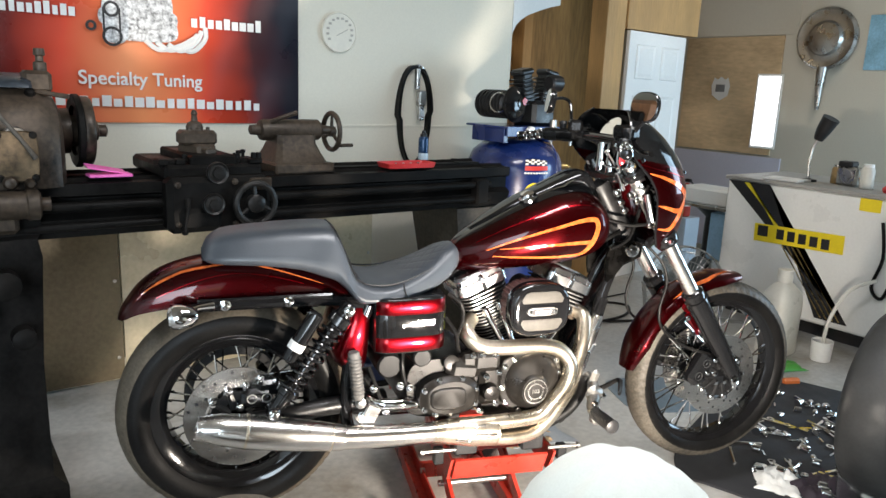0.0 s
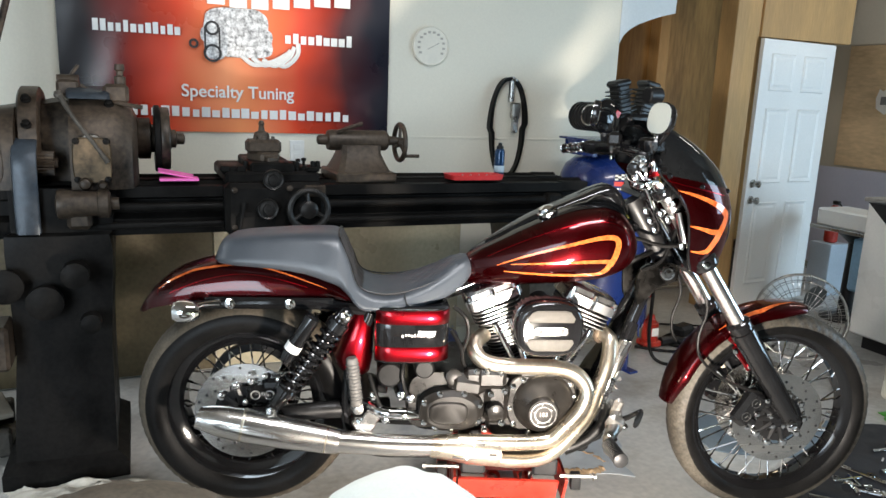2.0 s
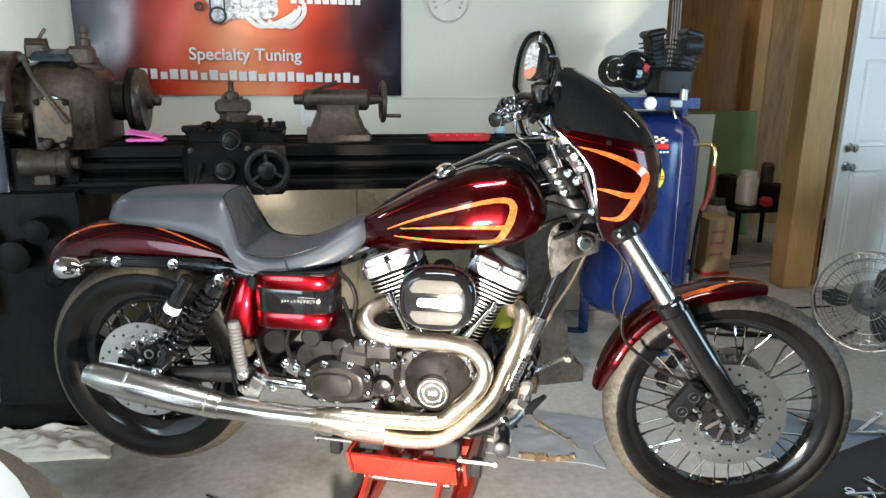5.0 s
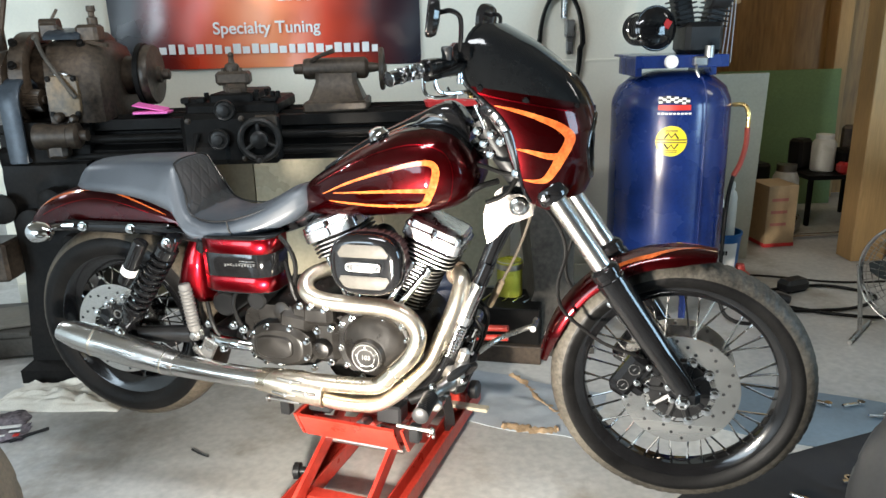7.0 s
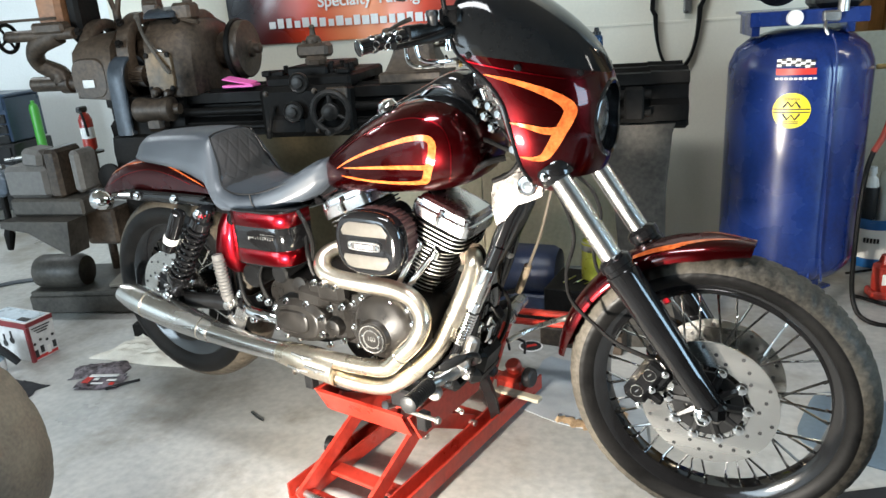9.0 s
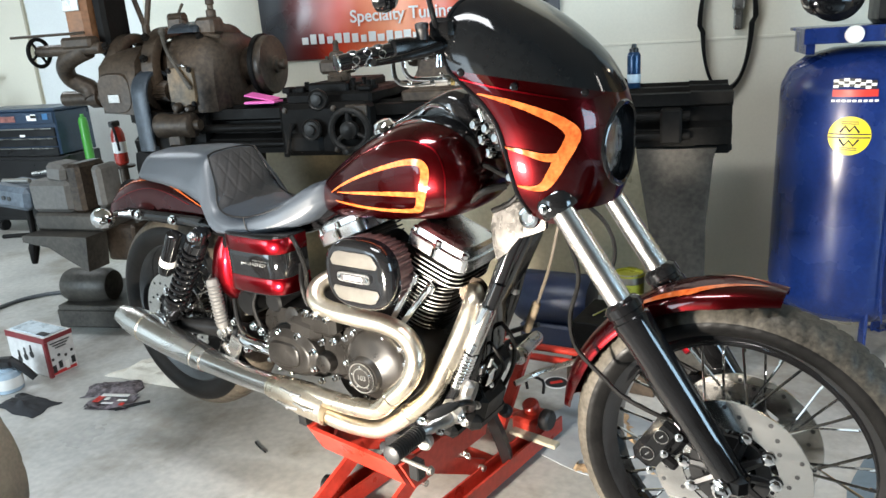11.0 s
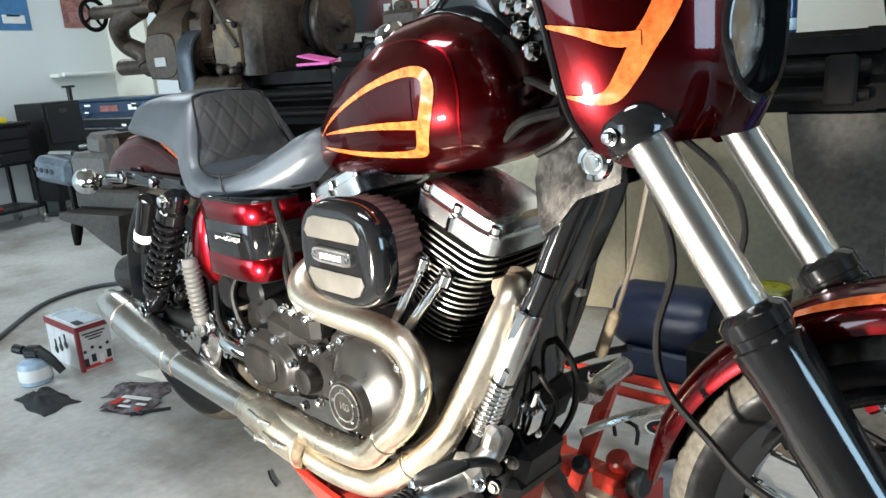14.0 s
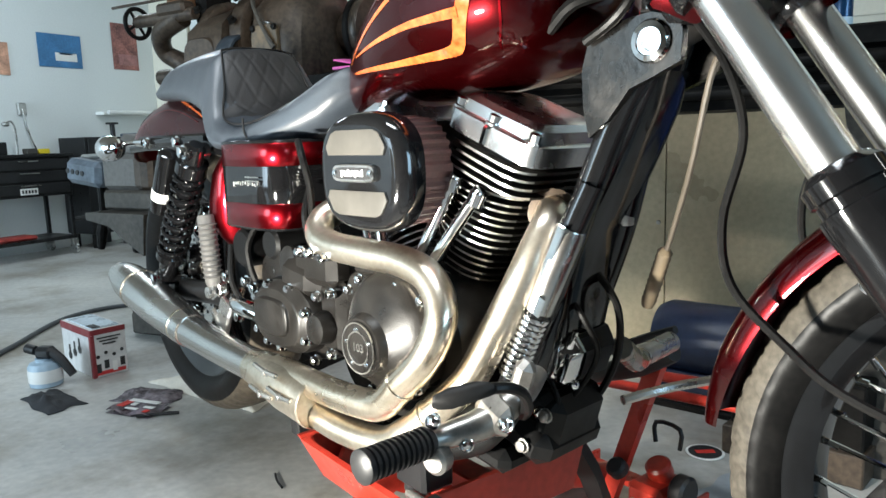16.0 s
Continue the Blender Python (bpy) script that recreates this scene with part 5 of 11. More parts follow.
FDIR = Vector((-FDX, 0, 1)).normalized()
for s in (-1, 1):
    y = s * 0.112
    bm = BM()
    cyl(bm, (fork_at(0.80), y, 0.80), (fork_at(1.245), y, 1.245), 0.0245, n=28)
    bp("fork_tube", bm, POLISHED, "polished steel fork tube")
    bm = BM()
    a = Vector((fork_at(0.505), y, 0.505))
    L = (Vector((fork_at(0.815), y, 0.815)) - a).length
    turned(bm, [(0.018, -0.012), (0.028, 0.0), (0.030, 0.03), (0.031, 0.10), (0.034, 0.17), (0.036, L - 0.07), (0.038, L - 0.045), (0.038, L - 0.03), (0.034, L - 0.028), (0.034, L - 0.018), (0.0375, L - 0.016), (0.0375, L), (0.030, L + 0.008), (0.0255, L + 0.010)], a, FDIR, 32)
    box(bm, (fork_at(0.50) + 0.004, y, 0.494), (0.055, 0.05, 0.052), 0.014)
    leg = bp("fork_leg", bm, GLOSSBLACK, "gloss black lower fork leg")
    bm = BM()
    turned(bm, [(0.019, 0), (0.019, 0.006), (0.014, 0.008), (0.014, 0.018), (0.009, 0.020), (0.008, 0.014)], (1.679, s * 0.135, 0.487), (0, s, 0), 6)
    bp("axle_nut", bm, CHROME, "chrome axle nut", leg)
    bm = BM()
    # caliper: two-piston body with mounting ears, leading edge behind the leg
    cc = Vector((1.548, s * 0.100, 0.535))
    rot = Matrix.Rotation(math.radians(32), 3, "Y")
    box(bm, cc, (0.058, 0.050, 0.125), 0.014, rot)
    box(bm, cc + rot @ Vector((0.018, 0, 0.02)), (0.05, 0.03, 0.06), 0.01, rot)
    box(bm, cc + rot @ Vector((0.04, -s * 0.006, 0.045)), (0.05, 0.016, 0.03), 0.006, rot)
    box(bm, cc + rot @ Vector((0.035, -s * 0.006, -0.03)), (0.05, 0.016, 0.025), 0.006, rot)
    cal = bp("brake_caliper", bm, GLOSSBLACK, "black four-piston brake caliper")
    for k, dz in enumerate((0.026, -0.026)):
        bm = BM()
        p = cc + rot @ Vector((-0.002, s * 0.025, dz))
        ringshape(bm, [(0.0145, 0), (0.0145, 0.0025), (0.0138, 0.0025), (0.0138, 0)], p, (0, s, 0), 24)
        box(bm, p + Vector((0, s * 0.001, 0)), (0.012, 0.002, 0.0022), 0.0008, Matrix.Rotation(-0.8, 3, "Y"))
        bp("piston_badge", bm, STEEL, "", cal)
    for dz in (0.052, 0.0, -0.052):
        bm = BM()
        bolt(bm, cc + rot @ Vector((0.022, s * 0.026, dz)), (0, s, 0), 0.006, 0.008)
        bp("caliper_bolt", bm, CHROME, "", cal)
    bm = BM()
    tube(bm, [tuple(cc + rot @ Vector((0, s * 0.01, 0.06))), (1.486, s * 0.115, 0.617), (1.429, s * 0.102, 0.648), (1.372, s * 0.10, 0.70), (1.360, s * 0.10, 0.766), (1.378, s * 0.098, 0.850), (1.356, s * 0.09, 0.918), (1.30, s * 0.06, 0.98)], 0.0048, n=8)
    bp("brake_hose", bm, RUBBER, "black brake hose")
# yokes
for z, t in ((1.005, 0.04), (1.215, 0.03)):
    bm = BM()
    for s in (-1, 1):
        turned(bm, [(0.036, -t / 2), (0.040, -t / 2 + 0.006), (0.040, t / 2 - 0.006), (0.036, t / 2)], (fork_at(z), s * 0.112, z), FDIR, 28)
    box(bm, (fork_at(z) - 0.028, 0, z - 0.01), (0.07, 0.20, t * 0.8), 0.010, Matrix.Rotation(-math.radians(34.6), 3, "Y"))
    bp("fork_yoke", bm, GLOSSBLACK, "gloss black fork yoke")
bm = BM()
for s in (-1, 1):
    for z in (1.005,):
        bolt(bm, (fork_at(z) + 0.034, s * 0.085, z), (1, 0, 0.6), 0.007, 0.010)
        bolt(bm, (fork_at(z) - 0.01, s * 0.153, z - 0.004), (0, s, 0), 0.007, 0.010)
pieces("yoke_bolt", bm, CHROME, BIKE)
bm = BM()
tube(bm, [(1.275, 0, 0.97), (1.145, 0, 1.17)], 0.033, n=24, sub=1)
bp("steering_head", bm, SATIN, "black steering head")

# frame ----------------------------------------------------------------
bm = BM()
tube(bm, [(1.20, 0, 1.10), (1.0, 0, 1.05), (0.75, 0, 0.94), (0.55, 0, 0.86), (0.36, 0, 0.83)], 0.024, n=14)
for s in (-1, 1):
    y = 0.056 * s
    tube(bm, [(1.245, s * 0.03, 0.985), (1.228, y * 0.5, 0.94), (1.205, y * 0.65, 0.897), (1.172, y * 0.8, 0.82), (1.137, y, 0.722), (1.090, y * 1.1, 0.61), (1.042, y * 1.3, 0.497), (0.995, s * 0.10, 0.43), (0.90, s * 0.105, 0.405), (0.5, s * 0.11, 0.40), (0.36, s * 0.12, 0.42), (0.30, s * 0.125, 0.50), (0.31, s * 0.125, 0.70), (0.36, s * 0.12, 0.84)], 0.0185, n=14)
    tube(bm, [(0.36, s * 0.115, 0.84), (0.22, s * 0.12, 0.862), (0.05, s * 0.125, 0.866), (-0.17, s * 0.12, 0.855)], [0.018, 0.016, 0.014, 0.011], n=10)
    box(bm, (0.08, s * 0.127, 0.866), (0.36, 0.012, 0.034), 0.005)
bp("frame", bm, GLOSSBLACK, "gloss black tubular steel frame")
for s in (-1, 1):
    bm = BM()
    plate(bm, [(-0.068, -0.085), (-0.076, -0.050), (-0.078, -0.005), (-0.068, 0.030), (-0.045, 0.046), (0.016, 0.052), (0.044, 0.044), (0.054, 0.030), (0.052, -0.004), (0.020, -0.018), (-0.012, -0.030), (-0.040, -0.064)], (1.238, s * 0.052, 0.937), (1, 0, 0), (0, 0, 1), -s * 0.012)
    g = bp("neck_gusset", bm, GUSSET, "dark forged steering head gusset")
    bm = BM()
    turned(bm, [(0.024, 0), (0.0245, 0.003), (0.022, 0.007), (0.016, 0.0085), (0.015, 0.006), (0.011, 0.006), (0.010, 0.009), (0.001, 0.0095)], (1.255, s * 0.064, 0.957), (0, s, 0), 24)
    bp("neck_bolt", bm, CHROME, "chrome socket bolt", g)
# black finned cover between the down tubes
bm = BM()
lo = []
for x, z, w, d in ((1.252, 0.945, 0.040, 0.010), (1.232, 0.900, 0.050, 0.012), (1.205, 0.845, 0.052, 0.012), (1.190, 0.815, 0.052, 0.012), (1.146, 0.745, 0.052, 0.014), (1.120, 0.690, 0.056, 0.020), (1.096, 0.640, 0.066, 0.030), (1.070, 0.580, 0.074, 0.036), (1.045, 0.520, 0.080, 0.034), (1.036, 0.490, 0.070, 0.022)):
    lo.append([(x - 0.022 + d * 0.45 + d * p[1], 0.010 + w * p[0], z - 0.012 - 0.45 * d * p[1]) for p in [(math.copysign(abs(math.cos(a)) ** 0.45, math.cos(a)), math.copysign(abs(math.sin(a)) ** 0.7, math.sin(a))) for a in [2 * math.pi * k / 28 for k in range(28)]]])
rings(bm, lo)
FC = bp("tube_cover", bm, GLOSSBLACK, "black cover between the down tubes", smooth=50)
for k in range(7):
    y = -0.052 + 0.014 * k
    bm = BM()
    tube(bm, [(1.134, y + 0.02, 0.713), (1.123, y + 0.02, 0.673), (1.108, y + 0.02, 0.623), (1.086, y + 0.02, 0.563)], 0.0045, n=6)
    part("cover_fin", bm, SATIN, FC)
# wiring loom along the right down tube, wrapped with bright bands at its foot
A_, B_ = Vector((1.168, -0.054, 0.795)), Vector((1.048, -0.094, 0.498))
bm = BM()
tube(bm, [A_, A_.lerp(B_, 0.35) + Vector((0.0, -0.006, 0.0)), A_.lerp(B_, 0.7) + Vector((0.0, -0.005, 0.0)), B_], 0.0175, n=18)
WS = bp("wiring_sleeve", bm, GLOSSBLACK, "gloss black wiring sleeve")
bm = BM()
turned(bm, [(0.017, 0.0), (0.0205, 0.003), (0.0205, 0.118), (0.0185, 0.122)], A_.lerp(B_, 0.56) + Vector((0, -0.005, 0)), A_ - B_, 22)
part("conduit", bm, BRUSHED, WS, "bright metal conduit")
for k in range(11):
    bm = BM()
    turned(bm, [(0.0165, -0.0045), (0.0205, -0.003), (0.0212, 0), (0.0205, 0.003), (0.0165, 0.0045)], A_.lerp(B_, 0.585 + 0.027 * k) + Vector((0, -0.005, 0)), A_ - B_, 20)
    part("wire_band", bm, CHROME, WS)
for t0, dx, hh in ((0.30, -0.002, 0.09), (0.52, 0.012, 0.030)):
    bm = BM()
    box(bm, A_.lerp(B_, t0) + Vector((dx, -0.0240, 0)), (0.012, 0.004, hh), 0.0015, Matrix.Rotation(0.456, 3, "Y"))
    part("sleeve_clip", bm, CHROME, WS)
bm = BM()
tube(bm, [(1.20, -0.06, 1.02), (1.16, -0.08, 1.01), (1.12, -0.075, 0.985)], 0.008, n=8)
tube(bm, [(1.28, -0.10, 1.05), (1.22, -0.085, 1.045), (1.15, -0.06, 1.06), (1.10, -0.04, 1.05)], 0.006, n=8)
tube(bm, [(1.27, -0.06, 1.09), (1.23, -0.075, 1.0), (1.17, -0.07, 0.965)], 0.006, n=8)
pieces("cable", bm, RUBBER, BIKE, "black cable at the steering head")
bm = BM()
tube(bm, [(1.290, 0.045, 0.960), (1.275, 0.036, 0.924), (1.235, 0.065, 0.810), (1.190, 0.098, 0.715), (1.165, 0.112, 0.665)], 0.0042, n=8)
CC = bp("clutch_cable", bm, mat("tan_cable_sleeve", (0.075, 0.062, 0.046), 0.5), "tan sleeved clutch cable")
bm = BM()
a, b = Vector((1.179, 0.105, 0.697)), Vector((1.126, 0.130, 0.580))
turned(bm, [(0.004, 0), (0.008, 0.004)] + [q for k in range(9) for q in ((0.0112, 0.008 + 0.0105 * k), (0.0100, 0.0135 + 0.0105 * k))] + [(0.0085, 0.104), (0.005, 0.106)], a, b - a, 18)
part("cable_boot", bm, mat("tan_rubber_boot", (0.20, 0.155, 0.10), 0.65, var=0.2, scale=30), CC, "tan ribbed rubber boot")

# front fender ----------------------------------------------------------
def fender_shell(a0, a1, r0, hw, edge, name, material, cx, cz, steps=44, taper=0.0, label=""):
    bm = BM()
    m = 13
    for off in (0.0, -0.0035):
        rows = []
        for i in range(steps + 1):
            t = i / steps
            a = math.radians(a0 + (a1 - a0) * t)
            k = min(1.0, 0.32 + 4.0 * min(t, 1 - t)) if taper else 1.0
            k = k ** 0.5
            row = []
            for j in range(m):
                b = math.pi * j / (m - 1)
                y = -hw * k * math.copysign(abs(math.cos(b)) ** 0.75, math.cos(b))
                r = r0 + off - edge * k * (1 - math.sin(b) ** 0.8)
                row.append(bm.verts.new((cx + r * math.cos(a), y, cz + r * math.sin(a))))
            rows.append(row)
        for i in range(steps):
            for j in range(m - 1):
                bm.faces.new((rows[i][j], rows[i + 1][j], rows[i + 1][j + 1], rows[i][j + 1]))
        if off == 0:
            first = rows
    for i in range(steps):
        for j in (0, m - 1):
            bm.faces.new((first[i][j], first[i + 1][j], rows[i + 1][j], rows[i][j]))
    for i in (0, steps):
        for j in range(m - 1):
            bm.faces.new((first[i][j], first[i][j + 1], rows[i][j + 1], rows[i][j]))
    return bp(name, bm, material, label)


FF = fender_shell(174, 79, 0.372, 0.066, 0.034, "front_fender", CANDY, WB, FZ, taper=1, label="dark candy red front fender with orange stripe")
bm = BM()
for y0, w0 in ((-0.040, 0.0042), (0.040, 0.0042)):
    rows = []
    for i in range(31):
        t = i / 30
        a = math.radians(84 + 44 * t)
        r = 0.3735
        w = w0 * (0.25 + 1.5 * math.sin(math.pi * min(1, t * 1.05)) ** 0.8) * (1 if t < 0.98 else 0.4)
        yy = y0 * (0.25 + 0.95 * min(1, t * 2.2))
        def sp(yv):
            rr = r - 0.034 * (1 - max(0, 1 - (abs(yv) / 0.066) ** 2.67) ** 0.40)
            return (WB + rr * math.cos(a), yv, FZ + rr * math.sin(a))
        rows.append((sp(yy - w), sp(yy + w)))
    ribbon(bm, rows)
bp("fender_stripe", bm, ORANGE, "orange marbled stripe", FF)
for s in (-1, 1):
    bm = BM()
    box(bm, (fork_at(0.70) - 0.03, s * 0.076, 0.69), (0.10, 0.014, 0.022), 0.004, Matrix.Rotation(0.9, 3, "Y"))
    box(bm, (fork_at(0.76) - 0.012, s * 0.076, 0.755), (0.05, 0.014, 0.05), 0.006, Matrix.Rotation(0.6, 3, "Y"))
    bp("fender_bracket", bm, BRIGHTRED, "red fender mounting tab", FF)
    bm = BM()
    bolt(bm, (fork_at(0.70) - 0.06, s * 0.083, 0.715), (0, s, 0), 0.007, 0.01)
    bolt(bm, (fork_at(0.70) - 0.005, s * 0.083, 0.665), (0, s, 0), 0.007, 0.01)
    bp("bracket_bolt", bm, CHROME, "", FF)

# rear fender ------------------------------------------------------------
top = keyed([(-0.300, 0.825, 0.045, 0.815), (-0.285, 0.850, 0.072, 0.820), (-0.252, 0.893, 0.092, 0.838), (-0.190, 0.938, 0.104, 0.852), (-0.09, 0.968, 0.108, 0.862), (0.0, 0.978, 0.109, 0.868), (0.10, 0.970, 0.109, 0.872), (0.20, 0.945, 0.108, 0.876), (0.28, 0.910, 0.106, 0.868), (0.34, 0.872, 0.104, 0.835)])
bm = BM()
m, N = 19, 50
grid = []
for off in (0.0, 0.004):
    rows = []
    for i in range(N + 1):
        x = -0.300 + 0.64 * i / N
        zt, hw, zb = top(x)
        row = []
        for j in range(m):
            b = math.pi * j / (m - 1)
            row.append(bm.verts.new((x, -(hw - off) * math.copysign(abs(math.cos(b)) ** 0.62, math.cos(b)), zb + (zt - off - zb) * math.sin(b) ** 0.72)))
        rows.append(row)
    for i in range(N):
        for j in range(m - 1):
            bm.faces.new((rows[i][j], rows[i + 1][j], rows[i + 1][j + 1], rows[i][j + 1]))
    grid.append(rows)
for i in range(N):
    for j in (0, m - 1):
        bm.faces.new((grid[0][i][j], grid[0][i + 1][j], grid[1][i + 1][j], grid[1][i][j]))
for i in (0, N):
    for j in range(m - 1):
        bm.faces.new((grid[0][i][j], grid[0][i][j + 1], grid[1][i][j + 1], grid[1][i][j]))
RF = bp("rear_fender", bm, CANDY, "dark candy red rear fender with orange pinstripe")


def fender_pt(x, b, lift=0.0015):
    zt, hw, zb = top(x)
    return Vector((x, -(hw + lift) * math.copysign(abs(math.cos(b)) ** 0.62, math.cos(b)), zb + (zt + lift - zb) * math.sin(b) ** 0.72))


for s in (0, 1):
    bm = BM()
    rows = []
    for i in range(41):
        t = i / 40
        x = -0.235 + 0.47 * t
        b0 = 0.98 - 0.60 * max(0, t - 0.55) / 0.45 - 0.25 * max(0, 0.2 - t) / 0.2
        w = 0.045 * (1 if 0.06 < t < 0.97 else 0.5) * (1.5 - t)
        bb = (b0 - w, b0 + w)
        if s:
            bb = (math.pi - bb[0], math.pi - bb[1])
        rows.append((fender_pt(x, bb[0]), fender_pt(x, bb[1])))
    ribbon(bm, rows)
    bp("pinstripe", bm, ORANGE, "orange stripe edge", RF)
    bm = BM()
    rows = []
    for i in range(31):
        t = i / 30
        x = -0.20 + 0.38 * t
        b0 = 0.30 + 0.30 * math.sin(math.pi * t)
        bb = (b0 - 0.012, b0 + 0.012)
        if s:
            bb = (math.pi - bb[0], math.pi - bb[1])
        rows.append((fender_pt(x, bb[0]), fender_pt(x, bb[1])))
    ribbon(bm, rows)
    bp("pinstripe", bm, BRIGHTRED, "thin red stripe", RF)
for s in (-1, 1):
    bm = BM()
    turned(bm, [(0.001, -0.052), (0.014, -0.049), (0.026, -0.035), (0.031, -0.012), (0.032, 0.006), (0.029, 0.012), (0.022, 0.015), (0.001, 0.017)], (-0.150, s * 0.185, 0.857), (-1, 0, 0), 28)
    sig = bp("turn_signal", bm, CHROME, "chrome bullet turn signal")
    bp("signal_lens", turned(BM(), [(0.026, 0.013), (0.024, 0.019), (0.012, 0.023), (0.001, 0.024)], (-0.150, s * 0.185, 0.857), (-1, 0, 0), 24), LENS, "clear lens", sig)
    bm = BM()
    tube(bm, [(-0.135, s * 0.175, 0.862), (-0.10, s * 0.15, 0.868), (-0.06, s * 0.135, 0.868)], [0.008, 0.007, 0.010], n=10)
    bp("signal_stalk", bm, CHROME, "", sig)
    for x in (0.135, -0.03):
        bm = BM()
        bolt(bm, (x, s * 0.134, 0.866), (0, s, 0), 0.011, 0.014)
        bp("strut_bolt", bm, CHROME, "chrome strut bolt")

# shocks -------------------------------------------------------------------
for s in (-1, 1):
    a, b = Vector((0.290, s * 0.168, 0.846)), Vector((0.088, s * 0.168, 0.566))
    ax = (b - a).normalized()
    L = (b - a).length
    bm = BM()
    turned(bm, [(0.014, -0.018), (0.02, -0.012), (0.024, 0.02), (0.032, 0.024), (0.032, 0.05), (0.024, 0.055), (0.018, 0.12), (0.014, L - 0.10), (0.02, L - 0.09), (0.032, L - 0.075), (0.032, L - 0.06), (0.022, L - 0.055), (0.02, L - 0.01), (0.012, L + 0.015)], a, ax, 24)
    cyl(bm, a - Vector((0, s * 0.028, 0)), a + Vector((0, s * 0.022, 0)), 0.018, n=18, bev=0.003)
    cyl(bm, b - Vector((0, s * 0.028, 0)), b + Vector((0, s * 0.022, 0)), 0.018, n=18, bev=0.003)
    sh = bp("shock_absorber", bm, GLOSSBLACK, "black coil-over rear shock")
    bm = BM()
    u, v, _ = basis(ax)
    turns, pts = 9, []
    for k in range(turns * 12 + 1):
        t = k / (turns * 12)
        pts.append(a + ax * (0.055 + (L - 0.13) * t) + (u * math.cos(2 * math.pi * turns * t) + v * math.sin(2 * math.pi * turns * t)) * 0.029)
    tube(bm, pts, 0.0052, n=7, sub=1)
    bp("spring", bm, GLOSSBLACK, "black coil spring", sh)
    for p in (a, b):
        bm = BM()
        bolt(bm, p + Vector((0, s * 0.022, 0)), (0, s, 0), 0.011, 0.013)
        bp("shock_bolt", bm, CHROME, "", sh)
    bm = BM()
    p0, p1 = Vector((0.205, s * 0.185, 0.848)), Vector((0.125, s * 0.185, 0.718))
    turned(bm, [(0.012, 0), (0.021, 0.006), (0.022, 0.02), (0.022, 0.13), (0.019, 0.15), (0.01, 0.156)], p0, p1 - p0, 24)
    bp("reservoir", bm, GLOSSBLACK, "black shock reservoir", sh)
    d = (p1 - p0).normalized()
    bm = BM()
    turned(bm, [(0.0226, 0.0), (0.0228, 0.001), (0.0228, 0.022), (0.0226, 0.023)], p0 + d * 0.095, d, 24)
    bp("reservoir_label", bm, PAPER, "white band", sh)

# swing arm, oil tank, side cover ---------------------------------------------
bm = BM()
for s in (-1, 1):
    tube(bm, [(0.42, s * 0.085, 0.535), (0.25, s * 0.115, 0.54), (0.10, s * 0.135, 0.535), (-0.03, s * 0.135, 0.525)], [0.03, 0.026, 0.024, 0.022], n=12)
    cyl(bm, (0, s * 0.11, RZ), (0, s * 0.165, RZ), 0.02, n=16, bev=0.003)
tube(bm, [(0.36, -0.1, 0.54), (0.36, 0.1, 0.54)], 0.03, n=12, sub=1)
bp("swing_arm", bm, SATIN, "black swing arm")
bm = BM()
box(bm, (0.05, -0.105, 0.585), (0.085, 0.04, 0.06), 0.012)
box(bm, (0.085, -0.105, 0.61), (0.07, 0.03, 0.05), 0.01)
rc = bp("rear_caliper", bm, GLOSSBLACK, "black rear brake caliper")
for x in (0.035, 0.075):
    bm = BM()
    ringshape(bm, [(0.014, 0), (0.014, 0.003), (0.011, 0.003), (0.011, 0)], (x, -0.126, 0.59), (0, -1, 0), 20)
    bp("piston_badge", bm, STEEL, "", rc)
bm = BM()
for p in ((0.02, 0.63), (0.10, 0.635), (0.13, 0.59), (0.005, 0.565), (0.12, 0.555), (0.06, 0.645)):
    bolt(bm, (p[0], -0.12, p[1]), (0, -1, 0), 0.007, 0.01)
pieces("caliper_bolt", bm, CHROME, rc)
# horseshoe tank ahead of the rear wheel
bm = BM()
st = [(0.640, 0.300, 0.356, 0.095), (0.650, 0.280, 0.364, 0.122), (0.672, 0.260, 0.368, 0.140), (0.705, 0.250, 0.370, 0.150), (0.745, 0.266, 0.372, 0.152), (0.80, 0.286, 0.374, 0.148), (0.845, 0.300, 0.374, 0.126)]
rings(bm, [superloop(0, 0, 0, 1, 1, 3.2, 28) and [((a + b) / 2 + (b - a) / 2 * p[1], w * p[2], z) for p in superloop(0, 0, 0, 1, 1, 3.2, 28)] for z, a, b, w in st])
bp("oil_tank", bm, BRIGHTRED, "candy red horseshoe oil tank")
bm = BM()
turned(bm, [(0.014, -0.075), (0.017, -0.07), (0.017, 0.06), (0.012, 0.075)], (0.318, -0.166, 0.645), (0.12, 0, -1), 18)
for k in range(11):
    turned(bm, [(0.017, -0.003), (0.0205, 0), (0.017, 0.003)], Vector((0.318, -0.166, 0.645)) + Vector((0.12, 0, -1)).normalized() * (-0.055 + 0.0105 * k), (0.12, 0, -1), 16)
pieces("foot_peg_ring", bm, mat("grey_rubber_peg", (0.10, 0.096, 0.09), 0.6, var=0.2, scale=20), BIKE)
bm = BM()
bolt(bm, (0.33, -0.172, 0.565), (0, -1, 0), 0.012, 0.014)
box(bm, (0.325, -0.155, 0.57), (0.035, 0.03, 0.035), 0.008)
bp("peg_mount", bm, ALLOY)


